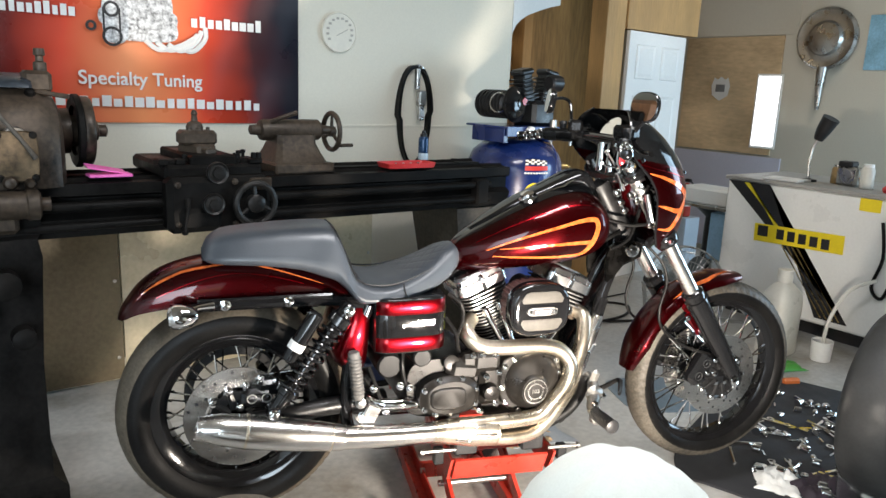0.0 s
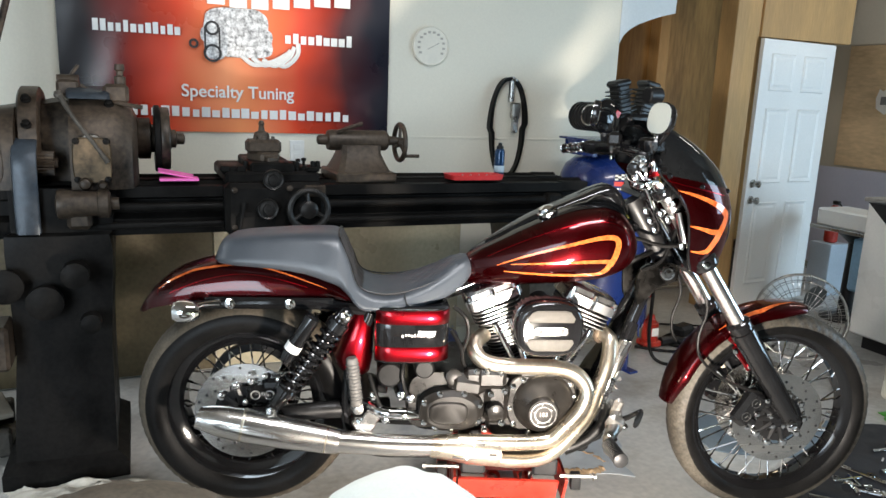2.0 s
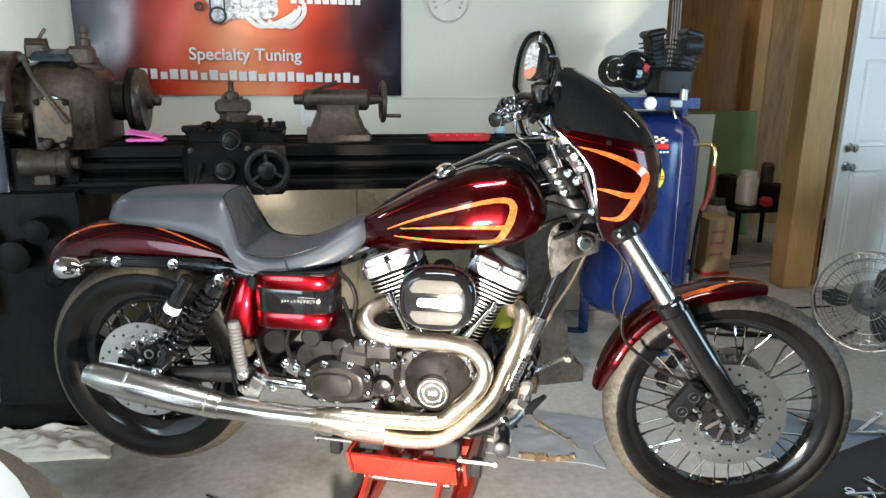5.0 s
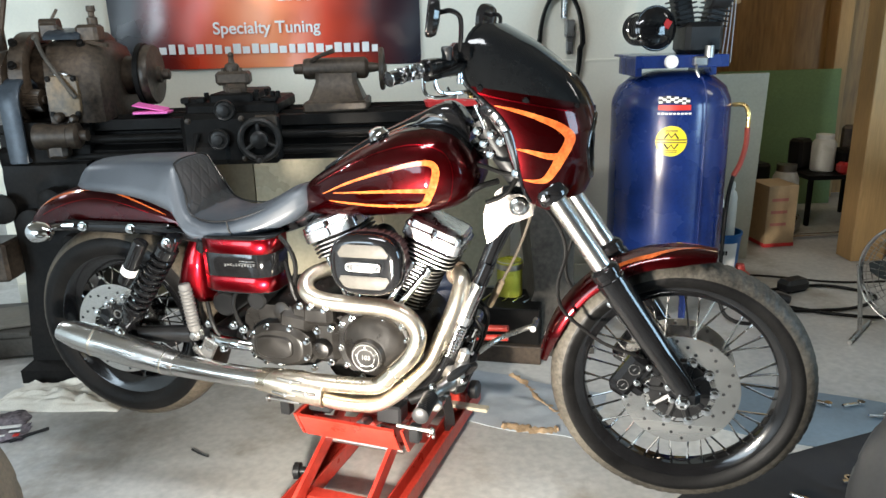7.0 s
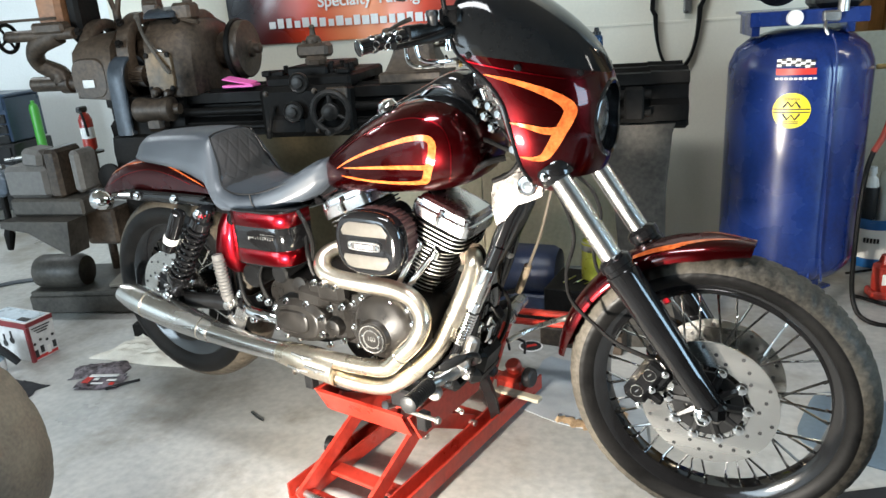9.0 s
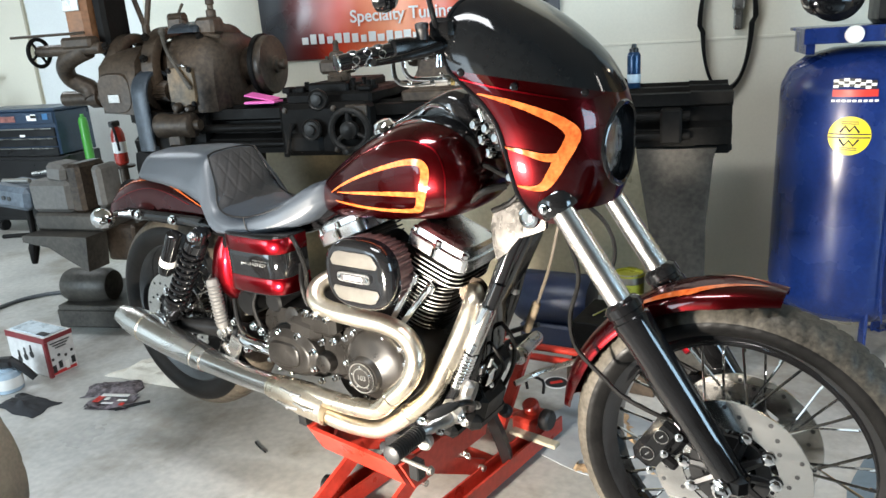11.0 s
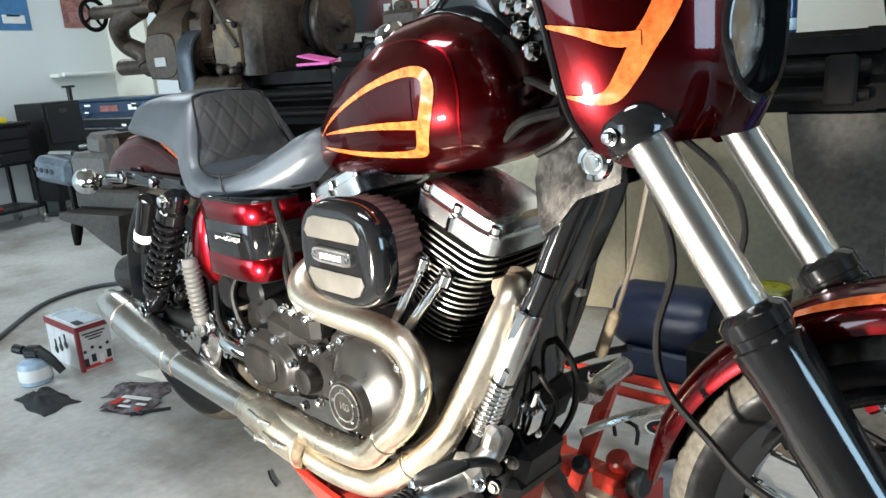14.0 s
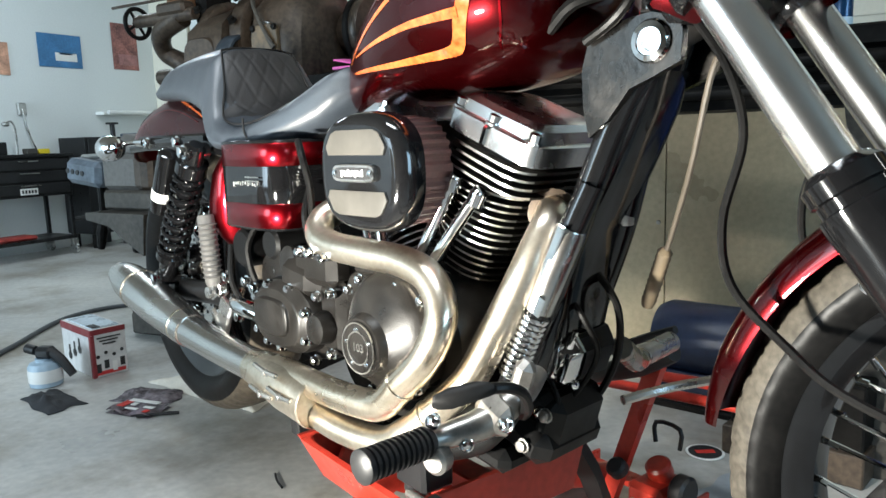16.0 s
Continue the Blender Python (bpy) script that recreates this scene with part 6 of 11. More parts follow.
def cover_block(z0, z1, grow, name, material, label, parent=None, left=0.374):
    """Rounded cover face between two heights; grow sets it proud of the plain cover."""
    bm = BM()
    lo = []
    x0, x1 = left, 0.588 + grow
    for z, k in ((z0, 0.0025), (z0 + 0.003, 0.0), (z1 - 0.003, 0.0), (z1, 0.0025)):
        row = [(x0 + k, -0.06, z), (x0 + k, -0.150 - grow + k, z)]
        for q in range(7, 25):
            a = math.pi * q / 24
            c_ = -math.cos(a)
            x = (x0 + x1) / 2 + (x1 - x0) / 2 * math.copysign(abs(c_) ** 0.55, c_)
            edge = -0.140 if c_ < 0 else -0.108
            y = edge + (-0.166 - edge) * math.sin(a) ** 0.7 - 0.003 * math.sin(a)
            row.append((x - math.copysign(k, c_), y - grow + k, z))
        row.append((x1 - k, -0.06, z))
        lo.append(row)
    rings(bm, lo)
    return bp(name, bm, material, label, parent, smooth=50)


SC = cover_block(0.703, 0.864, 0.0, "side_cover", GLOSSBLACK, "black side cover with red bands")
cover_block(0.816, 0.860, 0.0012, "cover_band", BRIGHTRED, "candy red band", SC, 0.376)
cover_block(0.706, 0.753, 0.0012, "cover_band", BRIGHTRED, "candy red band", SC, 0.376)
bm = BM()
for k in range(11):
    box(bm, (0.452 + k * 0.0088, -0.1708, 0.786 + (0.002 if k % 3 else 0)), (0.0050, 0.0014, 0.006 if k % 4 else 0.009), 0.0004)
bp("cover_badge", bm, STEEL, "small unreadable chrome script", SC, smooth=0)
bm = BM()
for dz in (0.0, 0.007):
    box(bm, (0.520, -0.1705, 0.792 + dz), (0.05, 0.0015, 0.003), 0.0003)
bp("cover_lines", bm, STEEL, "", SC, smooth=0)

# seat ------------------------------------------------------------------------
seat_f = keyed([(-0.085, 0.990, 0.975, 0.055), (-0.07, 1.022, 0.966, 0.085), (-0.03, 1.046, 0.962, 0.108), (0.06, 1.056, 0.958, 0.122), (0.17, 1.063, 0.944, 0.130), (0.235, 1.064, 0.922, 0.136), (0.268, 1.058, 0.910, 0.140), (0.285, 1.030, 0.897, 0.146),
                (0.302, 0.984, 0.880, 0.152), (0.318, 0.938, 0.862, 0.156), (0.342, 0.914, 0.846, 0.158), (0.40, 0.903, 0.842, 0.156), (0.47, 0.914, 0.848, 0.146), (0.55, 0.946, 0.862, 0.118), (0.61, 0.978, 0.886, 0.088), (0.645, 0.990, 0.918, 0.066), (0.66, 0.975, 0.935, 0.040)])
bm = BM()
xs = [-0.085, -0.078, -0.07, -0.055, -0.035, -0.01, 0.03, 0.07, 0.12, 0.17, 0.21, 0.235, 0.25, 0.262, 0.27, 0.28, 0.29, 0.30, 0.31, 0.32, 0.33, 0.345, 0.37, 0.40, 0.43, 0.47, 0.51, 0.55, 0.58, 0.61, 0.63, 0.645, 0.655, 0.66]
lo = []


def pad_taper(x):
    """Share by which the pad is narrower at its top than at its skirt."""
    return 0.30 if x < 0.285 else max(0.06, 0.30 - 4.2 * (x - 0.285))


for x in xs:
    zt, zb, w = seat_f(x)
    row = []
    for p in superloop(0, 0, 0, 1, 1, 4.2 if x > 0.345 else 6.0, 44):
        sag = 0.012 * p[1] ** 2 * (1 if p[2] > 0 else 0)
        row.append((x, w * p[1] * (1.0 - pad_taper(x) * max(0, (p[2] + 0.3) / 1.3)), (zt + zb) / 2 + (zt - zb) / 2 * p[2] - sag))
    lo.append(row)
rings(bm, lo)
SEAT = bp("seat", bm, VINYL, "grey-black vinyl step seat with quilted insert", smooth=55)
# quilted inserts laid on the backrest face and the nose
for name, x0, x1, wk in (("quilted_back", 0.272, 0.340, 0.86), ("quilted_nose", 0.46, 0.632, 0.90)):
    bm = BM()
    nx, ny = 44, 56
    rows = []
    for i in range(nx + 1):
        x = x0 + (x1 - x0) * i / nx
        zt, zb, w = seat_f(x)
        row = []
        for j in range(ny + 1):
            q = -1 + 2 * j / ny
            yy = w * wk * (1 - pad_taper(x)) * q
            k = abs(q * wk)
            ee = 4.2 if x > 0.345 else 6.0
            zz = (zt + zb) / 2 + (zt - zb) / 2 * (1 - k ** ee) ** (1 / ee) - 0.012 * k * k
            arc = (i / nx) * (4.0 if name == "quilted_back" else 6)
            arq = (q * 0.5 + 0.5) * 7
            d1 = abs(math.sin(math.pi * (arc + arq) / 1.6))
            d2 = abs(math.sin(math.pi * (arc - arq) / 1.6))
            puff = (0.0018 if name == "quilted_back" else 0.003) * min(1.0, min(d1, d2) * 2.6) ** 0.6 * min(1, 6 * min(i, nx - i, j, ny - j) / nx)
            row.append(bm.verts.new((x - (puff if name == "quilted_back" else 0) * -1.0, yy, zz + 0.001 + puff * (0.5 if name == "quilted_back" else 1.0))))
        rows.append(row)
    for i in range(nx):
        for j in range(ny):
            bm.faces.new((rows[i][j], rows[i + 1][j], rows[i + 1][j + 1], rows[i][j + 1]))
    bp(name, bm, mat("dark_quilted_vinyl", (0.024, 0.024, 0.026), 0.46, var=0.3, scale=12, fine=300, bump=0.3) if name == "quilted_back" else VINYL, "diamond quilted panel", SEAT, smooth=60)
bm = BM()
for s in (-1, 1):
    tube(bm, [(0.270, s * 0.085, 1.050), (0.303, s * 0.100, 0.975), (0.335, s * 0.122, 0.91), (0.43, s * 0.122, 0.897), (0.54, s * 0.098, 0.926), (0.63, s * 0.058, 0.969)], 0.0024, n=6)
tube(bm, [(0.270, -0.085, 1.050), (0.266, -0.045, 1.057), (0.266, 0.045, 1.057), (0.270, 0.085, 1.050)], 0.0024, n=6)
tube(bm, [(0.455, -0.145, 0.905), (0.462, -0.147, 0.875), (0.48, -0.140, 0.856)], 0.0022, n=6)
bp("seat_seam", bm, SATIN, "stitched seam piping", SEAT)

# fuel tank ----------------------------------------------------------------------
tank_f = keyed([(0.630, 0.962, 0.912, 0.012), (0.640, 0.982, 0.906, 0.030), (0.665, 1.005, 0.902, 0.052), (0.72, 1.040, 0.902, 0.085), (0.80, 1.088, 0.906, 0.120), (0.88, 1.128, 0.912, 0.145), (0.96, 1.158, 0.920, 0.160), (1.03, 1.166, 0.930, 0.162), (1.08, 1.152, 0.944, 0.152), (1.115, 1.122, 0.964, 0.132), (1.138, 1.085, 0.990, 0.100), (1.150, 1.055, 1.012, 0.060)])
TE = 2.5
bm = BM()
xs = [0.630 + 0.010 * k for k in range(52)] + [1.145, 1.150]
lo = []
for x in xs:
    zt, zb, w = tank_f(x)
    row = []
    for p in superloop(0, 0, 0, 1, 1, TE, 44):
        row.append((x, w * p[1], (zt + zb) / 2 + (zt - zb) / 2 * p[2]))
    lo.append(row)
rings(bm, lo)
TANK = bp("fuel_tank", bm, CANDY, "dark candy red fuel tank with orange flame outline", smooth=60)


def tank_side(x, z, s=-1, lift=0.0016):
    zt, zb, w = tank_f(x)
    k = min(0.999, abs((z - (zt + zb) / 2) / ((zt - zb) / 2)))
    return Vector((x, s * (w * (1 - k ** TE) ** (1 / TE) + lift), z))


def stripe_on(surf, pts, widths, sub=8):
    """Strip along (x, z) points on a surface, with a width at each point."""
    P = spline([(p[0], 0, p[1]) for p in pts], sub)
    m = len(P)
    W = [float(np.interp(i / (m - 1) * (len(widths) - 1), range(len(widths)), widths)) for i in range(m)]
    rows = []
    for i, p in enumerate(P):
        d = (P[min(i + 1, m - 1)] - P[max(i - 1, 0)]).normalized()
        nrm = Vector((-d.z, 0, d.x))
        a, c, b = p + nrm * W[i] / 2, p, p - nrm * W[i] / 2
        rows.append((surf(a.x, a.z), surf(b.x, b.z)))
    return rows


for s in (-1, 1):
    f = lambda x, z, s=s: tank_side(x, z, s)
    f2 = lambda x, z, s=s: tank_side(x, z, s, 0.0024)
    bm = BM()
    ribbon(bm, stripe_on(f, [(0.725, 0.978), (0.80, 1.012), (0.90, 1.048), (0.990, 1.074), (1.043, 1.080), (1.061, 1.064), (1.056, 1.030), (1.042, 0.998), (1.026, 0.974), (0.998, 0.966), (0.90, 0.962), (0.80, 0.962), (0.745, 0.962)], [0.002, 0.006, 0.008, 0.011, 0.014, 0.018, 0.019, 0.019, 0.016, 0.011, 0.008, 0.006, 0.002]))
    bp("flame_outline", bm, ORANGE, "orange flame outline", TANK)
    bm = BM()
    ribbon(bm, stripe_on(f2, [(0.762, 0.985), (0.85, 0.996), (0.95, 1.006), (1.043, 1.010)], [0.002, 0.006, 0.009, 0.013]))
    bp("flame_outline", bm, ORANGE, "orange flame outline", TANK)
    # brighter candy field inside the flame
    bm = BM()
    rows = []
    for i in range(33):
        x = 0.755 + 0.278 * i / 32
        lo_z = 0.966
        hi_z = float(np.interp(x, [0.755, 0.80, 0.90, 0.985, 1.033], [0.988, 1.010, 1.046, 1.067, 1.068]))
        rows.append([bm.verts.new(tank_side(x, lo_z + (hi_z - lo_z) * j / 8, s, 0.0008)) for j in range(9)])
    for i in range(32):
        for j in range(8):
            bm.faces.new((rows[i][j], rows[i + 1][j], rows[i + 1][j + 1], rows[i][j + 1]))
    bp("flame_field", bm, CANDY, "", TANK)
    # thin red pinstripe that runs round the shoulder and down the front
    bm = BM()
    ribbon(bm, stripe_on(f, [(0.70, 1.0), (0.80, 1.055), (0.92, 1.105), (1.01, 1.122), (1.075, 1.105), (1.10, 1.06), (1.095, 1.0), (1.075, 0.965)], [0.0015, 0.0025, 0.0025, 0.0025, 0.0025, 0.0025, 0.0025, 0.0015]))
    bp("tank_pinstripe", bm, BRIGHTRED, "thin red pinstripe", TANK)
# black upper panel and dash console
bm = BM()
rows = []
for i in range(49):
    x = 0.655 + 0.475 * i / 48
    zt, zb, w = tank_f(x)
    row = []
    for j in range(17):
        q = -1 + 2 * j / 16
        y = w * 0.56 * q
        row.append(bm.verts.new((x, y, (zt + zb) / 2 + (zt - zb) / 2 * (1 - (abs(y) / w) ** TE) ** (1 / TE) + 0.0012)))
    rows.append(row)
for i in range(48):
    for j in range(16):
        bm.faces.new((rows[i][j], rows[i + 1][j], rows[i + 1][j + 1], rows[i][j + 1]))
bp("tank_top_panel", bm, GLOSSBLACK, "gloss black upper tank panel", TANK, smooth=60)
con = keyed([(0.70, 1.036, 0.012), (0.76, 1.075, 0.030), (0.84, 1.122, 0.040), (0.92, 1.158, 0.046), (0.98, 1.186, 0.052), (1.03, 1.209, 0.058), (1.06, 1.217, 0.060), (1.09, 1.203, 0.056), (1.12, 1.160, 0.046)])
bm = BM()
lo = []
for k in range(40):
    x = 0.70 + 0.42 * k / 39
    zt, w = con(x)
    zb = tank_f(x)[0] - 0.03
    lo.append([(x, w * p[1], (zt + zb) / 2 + (zt - zb) / 2 * p[2]) for p in superloop(0, 0, 0, 1, 1, 3.4, 24)])
rings(bm, lo)
bp("dash_console", bm, GLOSSBLACK, "gloss black dash console", TANK, smooth=55)
bm = BM()
tube(bm, [(0.985, -0.058, 1.165), (1.02, -0.062, 1.185), (1.06, -0.058, 1.178), (1.09, -0.05, 1.15)], 0.004, n=8)
tube(bm, [(0.88, -0.044, 1.125), (0.95, -0.052, 1.155), (0.99, -0.058, 1.168)], 0.003, n=8)
bp("dash_trim", bm, CHROME, "chrome trim", TANK)
bm = BM()
turned(bm, [(0.026, 0), (0.030, 0.004), (0.030, 0.012), (0.024, 0.018), (0.022, 0.026), (0.010, 0.031), (0.001, 0.032)], (0.878, -0.045, 1.122), (-0.35, -0.12, 1), 28)
bp("filler_cap", bm, CHROME, "chrome filler cap", TANK)

# fairing --------------------------------------------------------------------------
fair = keyed([(0.955, 1.312, 1.388, 0.112), (0.98, 1.296, 1.408, 0.130), (1.03, 1.274, 1.430, 0.150), (1.09, 1.264, 1.440, 0.163), (1.15, 1.252, 1.440, 0.170), (1.20, 1.222, 1.430, 0.175), (1.24, 1.180, 1.412, 0.180), (1.27, 1.150, 1.392, 0.182), (1.31, 1.138, 1.352, 0.178), (1.35, 1.140, 1.300, 0.164), (1.385, 1.150, 1.242, 0.138), (1.405, 1.165, 1.205, 0.100)])


def fsurf(th, z, lift=0.0):
    rear, front, hw = fair(z)
    c, s = math.cos(th), math.sin(th)
    return Vector((rear + (front + lift - rear) * abs(c) ** 0.86, (hw + lift) * math.copysign(abs(s) ** 0.92, s), z))


def fside(x, z, s=-1, lift=0.0016):
    rear, front, hw = fair(z)
    k = min(0.9999, max(0.0, (x - rear) / (front - rear)))
    th = math.acos(min(1, k ** (1 / 0.86)))
    return fsurf(s * th, z, lift)


def zb(th):
    return 1.205 + 0.062 * (abs(th) / (math.pi / 2)) ** 1.3


def zlow(th):
    return 0.992 - 0.030 * math.exp(-((abs(th) - 1.32) / 0.26) ** 2)


HZ, HR = 1.108, 0.078


def fairing_sheet(z0, z1, rows_n, name, material, label, hole):
    bm = BM()
    nt_ = 96
    for lift in (0.0, -0.005):
        g = []
        for i in range(nt_ + 1):
            th = -math.pi / 2 + math.pi * i / nt_
            th = math.copysign(abs(th / (math.pi / 2)) ** 1.0 * math.pi / 2, th)
            g.append([fsurf(th, z0(th) + (z1(th) - z0(th)) * j / rows_n, lift) for j in range(rows_n + 1)])
        vs = [[bm.verts.new(p) for p in row] for row in g]
        for i in range(nt_):
            for j in range(rows_n):
                q = (vs[i][j], vs[i + 1][j], vs[i + 1][j + 1], vs[i][j + 1])
                m = sum((v.co for v in q), Vector()) / 4
                if hole and m.x > 1.30 and math.hypot(m.y, m.z - HZ) < HR:
                    continue
                bm.faces.new(q)
    return bp(name, bm, material, label, FAIRING if name != "fairing" else None, smooth=60)


FAIRING = None
FAIRING = fairing_sheet(zlow, zb, 44, "fairing", CANDY, "candy red quarter fairing with orange flame outline", True)
fairing_sheet(zb, lambda th: 1.405, 30, "windscreen", SMOKE, "near-black smoked windscreen", False)
# rim bead round the whole edge
bm = BM()
edge = [fsurf(math.copysign(1.5705, s), z, 0.001) for s, z in [(-1, 1.405 - 0.002 * k) for k in range(0, 212, 6)]]
tube(bm, edge, 0.004, n=6, sub=1)
tube(bm, [Vector((p.x, -p.y, p.z)) for p in edge], 0.004, n=6, sub=1)
bp("edge_bead", bm, GLOSSBLACK, "", FAIRING)
# headlamp bezel follows the fairing nose
bm = BM()
lo = []
for k in range(48):
    a = 2 * math.pi * k / 48
    y, z = math.cos(a), math.sin(a)
    def on(r, lift):
        yy, zz = y * r, HZ + z * r
        rear, front, hw = fair(zz)
        th = math.asin(max(-1, min(1, math.copysign((abs(yy) / hw) ** (1 / 0.92), yy))))
        p = fsurf(th, zz)
        return Vector((p.x + lift, yy, zz))
    lo.append([on(HR + 0.007, 0.0005), on(HR + 0.005, 0.003), on(HR + 0.001, 0.004), on(HR - 0.004, 0.0), on(HR - 0.009, -0.050), on(HR + 0.006, -0.050)])
lo.append(lo[0])
rings(bm, lo, cap=False)
bp("lamp_bezel", bm, GLOSSBLACK, "gloss black headlamp surround", FAIRING)
bm = BM()
turned(bm, [(0.02, -0.075), (0.045, -0.06), (0.060, -0.025), (0.064, 0.0)], (1.400, 0, HZ), (1, 0, 0), 40)
HL = bp("headlamp", bm, LENS, "round headlamp with clear lens and bright reflector")
bp("lamp_ring", ringshape(BM(), [(0.063, -0.004), (0.072, 0.0), (0.069, 0.006), (0.061, 0.004)], (1.400, 0, HZ), (1, 0, 0), 44), GLOSSBLACK, "gloss black lamp ring", HL)
bm = BM()
for k, (y, z, r) in enumerate(((0.0, 0.024, 0.026), (0.0, -0.030, 0.022), (-0.038, 0.0, 0.014), (0.038, 0.0, 0.014))):
    turned(bm, [(r, 0), (r, 0.012), (r * 0.8, 0.014), (r * 0.7, 0.008), (0.001, 0.006)], (1.375, y, HZ + z), (1, 0, 0), 20)
box(bm, (1.385, 0, HZ), (0.012, 0.13, 0.006), 0.002)
pieces("lamp_unit", bm, CHROME, HL)
gl = bp("lamp_lens", turned(BM(), [(0.062, 0.0), (0.052, 0.009), (0.030, 0.015), (0.001, 0.018)], (1.401, 0, HZ), (1, 0, 0), 40, cap=False), THINGLASS, "clear domed lens", HL)
gl.visible_shadow = False
for s in (-1, 1):
    f = lambda x, z, s=s: fside(x, z, s)
    f2 = lambda x, z, s=s: fside(x, z, s, 0.0024)
    bm = BM()
    ribbon(bm, stripe_on(f, [(1.212, 1.222), (1.265, 1.209), (1.315, 1.192), (1.360, 1.170), (1.383, 1.146), (1.378, 1.122), (1.365, 1.098), (1.350, 1.070), (1.332, 1.046), (1.310, 1.040), (1.278, 1.044)], [0.002, 0.009, 0.013, 0.018, 0.023, 0.023, 0.024, 0.022, 0.018, 0.010, 0.003]))
    bp("flame_outline", bm, ORANGE, "orange flame outline", FAIRING)
    bm = BM()
    ribbon(bm, stripe_on(f2, [(1.262, 1.120), (1.30, 1.112), (1.335, 1.102), (1.362, 1.101)], [0.003, 0.010, 0.015, 0.016]))
    bp("flame_outline", bm, ORANGE, "orange flame outline", FAIRING)
    bm = BM()
    ribbon(bm, stripe_on(f, [(1.165, 1.252), (1.235, 1.236), (1.31, 1.220), (1.375, 1.205)], [0.003, 0.003, 0.003, 0.002]))
    bp("fairing_pinstripe", bm, BRIGHTRED, "thin red pinstripe", FAIRING)
    for x, z in ((1.285, 1.232), (1.395, 1.215), (1.18, 1.262)):
        bm = BM()
        p = fside(x, z, s, 0.0)
        bolt(bm, p, (0.25, s, 0.1), 0.006, 0.005)
        bp("screen_bolt", bm, GLOSSBLACK, "", FAIRING)

# bars and controls -----------------------------------------------------------------
bm = BM()
tube(bm, [(1.068, -0.252, 1.309), (1.105, -0.19, 1.315), (1.145, -0.11, 1.315), (1.165, -0.045, 1.295), (1.168, -0.03, 1.25), (1.165, -0.03, 1.215)], 0.0145, n=14)
tube(bm, [(1.068, 0.252, 1.309), (1.105, 0.19, 1.315), (1.145, 0.11, 1.315), (1.165, 0.045, 1.295), (1.168, 0.03, 1.25), (1.165, 0.03, 1.215)], 0.0145, n=14)
tube(bm, [(1.145, -0.11, 1.315), (1.15, 0, 1.315), (1.145, 0.11, 1.315)], 0.0145, n=14)
BARS = bp("handlebar", bm, GLOSSBLACK, "black pullback handlebar")
for s in (-1, 1):
    g0, g1 = Vector((1.072, s * 0.246, 1.310)), Vector((1.016, s * 0.341, 1.294))
    d = (g1 - g0).normalized()
    L = (g1 - g0).length
    u, v, _ = basis(d)
    bm = BM()
    turned(bm, [(0.0135, 0), (0.0155, 0.003), (0.0155, L - 0.004), (0.0165, L - 0.002), (0.0165, L + 0.003), (0.010, L + 0.006), (0.001, L + 0.007)], g0, d, 28)
    gr = bp("grip", bm, GLOSSBLACK, "black grip with chrome-edged round studs", BARS)
    # chrome-edged round studs set in staggered rows round the sleeve
    for row in range(3):
        for k in range(6):
            a = 2 * math.pi * (k + 0.5 * (row % 2)) / 6
            n_ = u * math.cos(a) + v * math.sin(a)
            bm = BM()
            ringshape(bm, [(0.0078, -0.002), (0.0078, 0.0008), (0.0068, 0.0012), (0.0060, 0.0006), (0.0060, -0.002)], g0 + d * (0.028 + 0.026 * row) + n_ * 0.0156, n_, 18)
            bp("grip_stud", bm, CHROME, "", gr)
    bm = BM()
    ringshape(bm, [(0.0163, -0.001), (0.0172, 0), (0.0172, 0.0022), (0.0160, 0.003)], g1, d, 28)
    bp("end_ring", bm, CHROME, "", gr)
    # switch pod, master cylinder with round cap
    bm = BM()
    rings(bm, [[Vector((1.068 + (1.128 - 1.068) * f, s * (0.250 - 0.115 * f), 1.309 + 0.004 * f)) + Vector((0, 0, 1)) * (r * p[2] * 1.05) + Vector((0.885, s * 0.46, 0)) * (r * p[1]) for p in superloop(0, 0, 0, 1, 1, 3.0, 24)]
               for f, r in ((0.0, 0.015), (0.04, 0.0205), (0.30, 0.022), (0.36, 0.0195), (0.62, 0.0215), (0.95, 0.0215), (1.0, 0.015))])
    sw = bp("control_housing", bm, CONTROL, "black switch housing", BARS)
    bm = BM()
    box(bm, (1.130, s * 0.155, 1.343), (0.046, 0.074, 0.042), 0.009, Matrix.Rotation(-s * 0.42, 3, "Z"))
    bp("master_cylinder", bm, CONTROL, "black master cylinder box", sw)
    bm = BM()
    turned(bm, [(0.011, -0.022), (0.012, -0.004), (0.0135, -0.002), (0.0135, 0.006), (0.011, 0.009), (0.001, 0.010)], (1.107, s * 0.196, 1.348), (0, 0, 1), 22)
    bp("switch_cap", bm, PLASTIC, "", sw)
    for f in (0.25, 0.55, 0.8):
        bm = BM()
        bolt(bm, Vector((1.068 + 0.06 * f + 0.012, s * (0.250 - 0.115 * f + 0.008), 1.292)), (0.3, s * 0.8, -0.6), 0.0035, 0.004)
        bp("housing_screw", bm, CHROME, "", sw)
    bm = BM()
    turned(bm, [(0.0075, 0), (0.0078, 0.010), (0.006, 0.012), (0.006, 0.022)], (1.134, s * 0.184, 1.274), (0, 0, 1), 14)
    bp("perch_bolt", bm, CHROME, "", sw)
    bm = BM()
    tube(bm, [(1.140, s * 0.175, 1.312), (1.130, s * 0.215, 1.304), (1.112, s * 0.265, 1.297), (1.100, s * 0.327, 1.293), (1.098, s * 0.338, 1.294)], [0.011, 0.009, 0.0065, 0.006, 0.0075], n=12)
    bp("lever", bm, CONTROL, "slim black lever", BARS)
    # mirrors
    bm = BM()
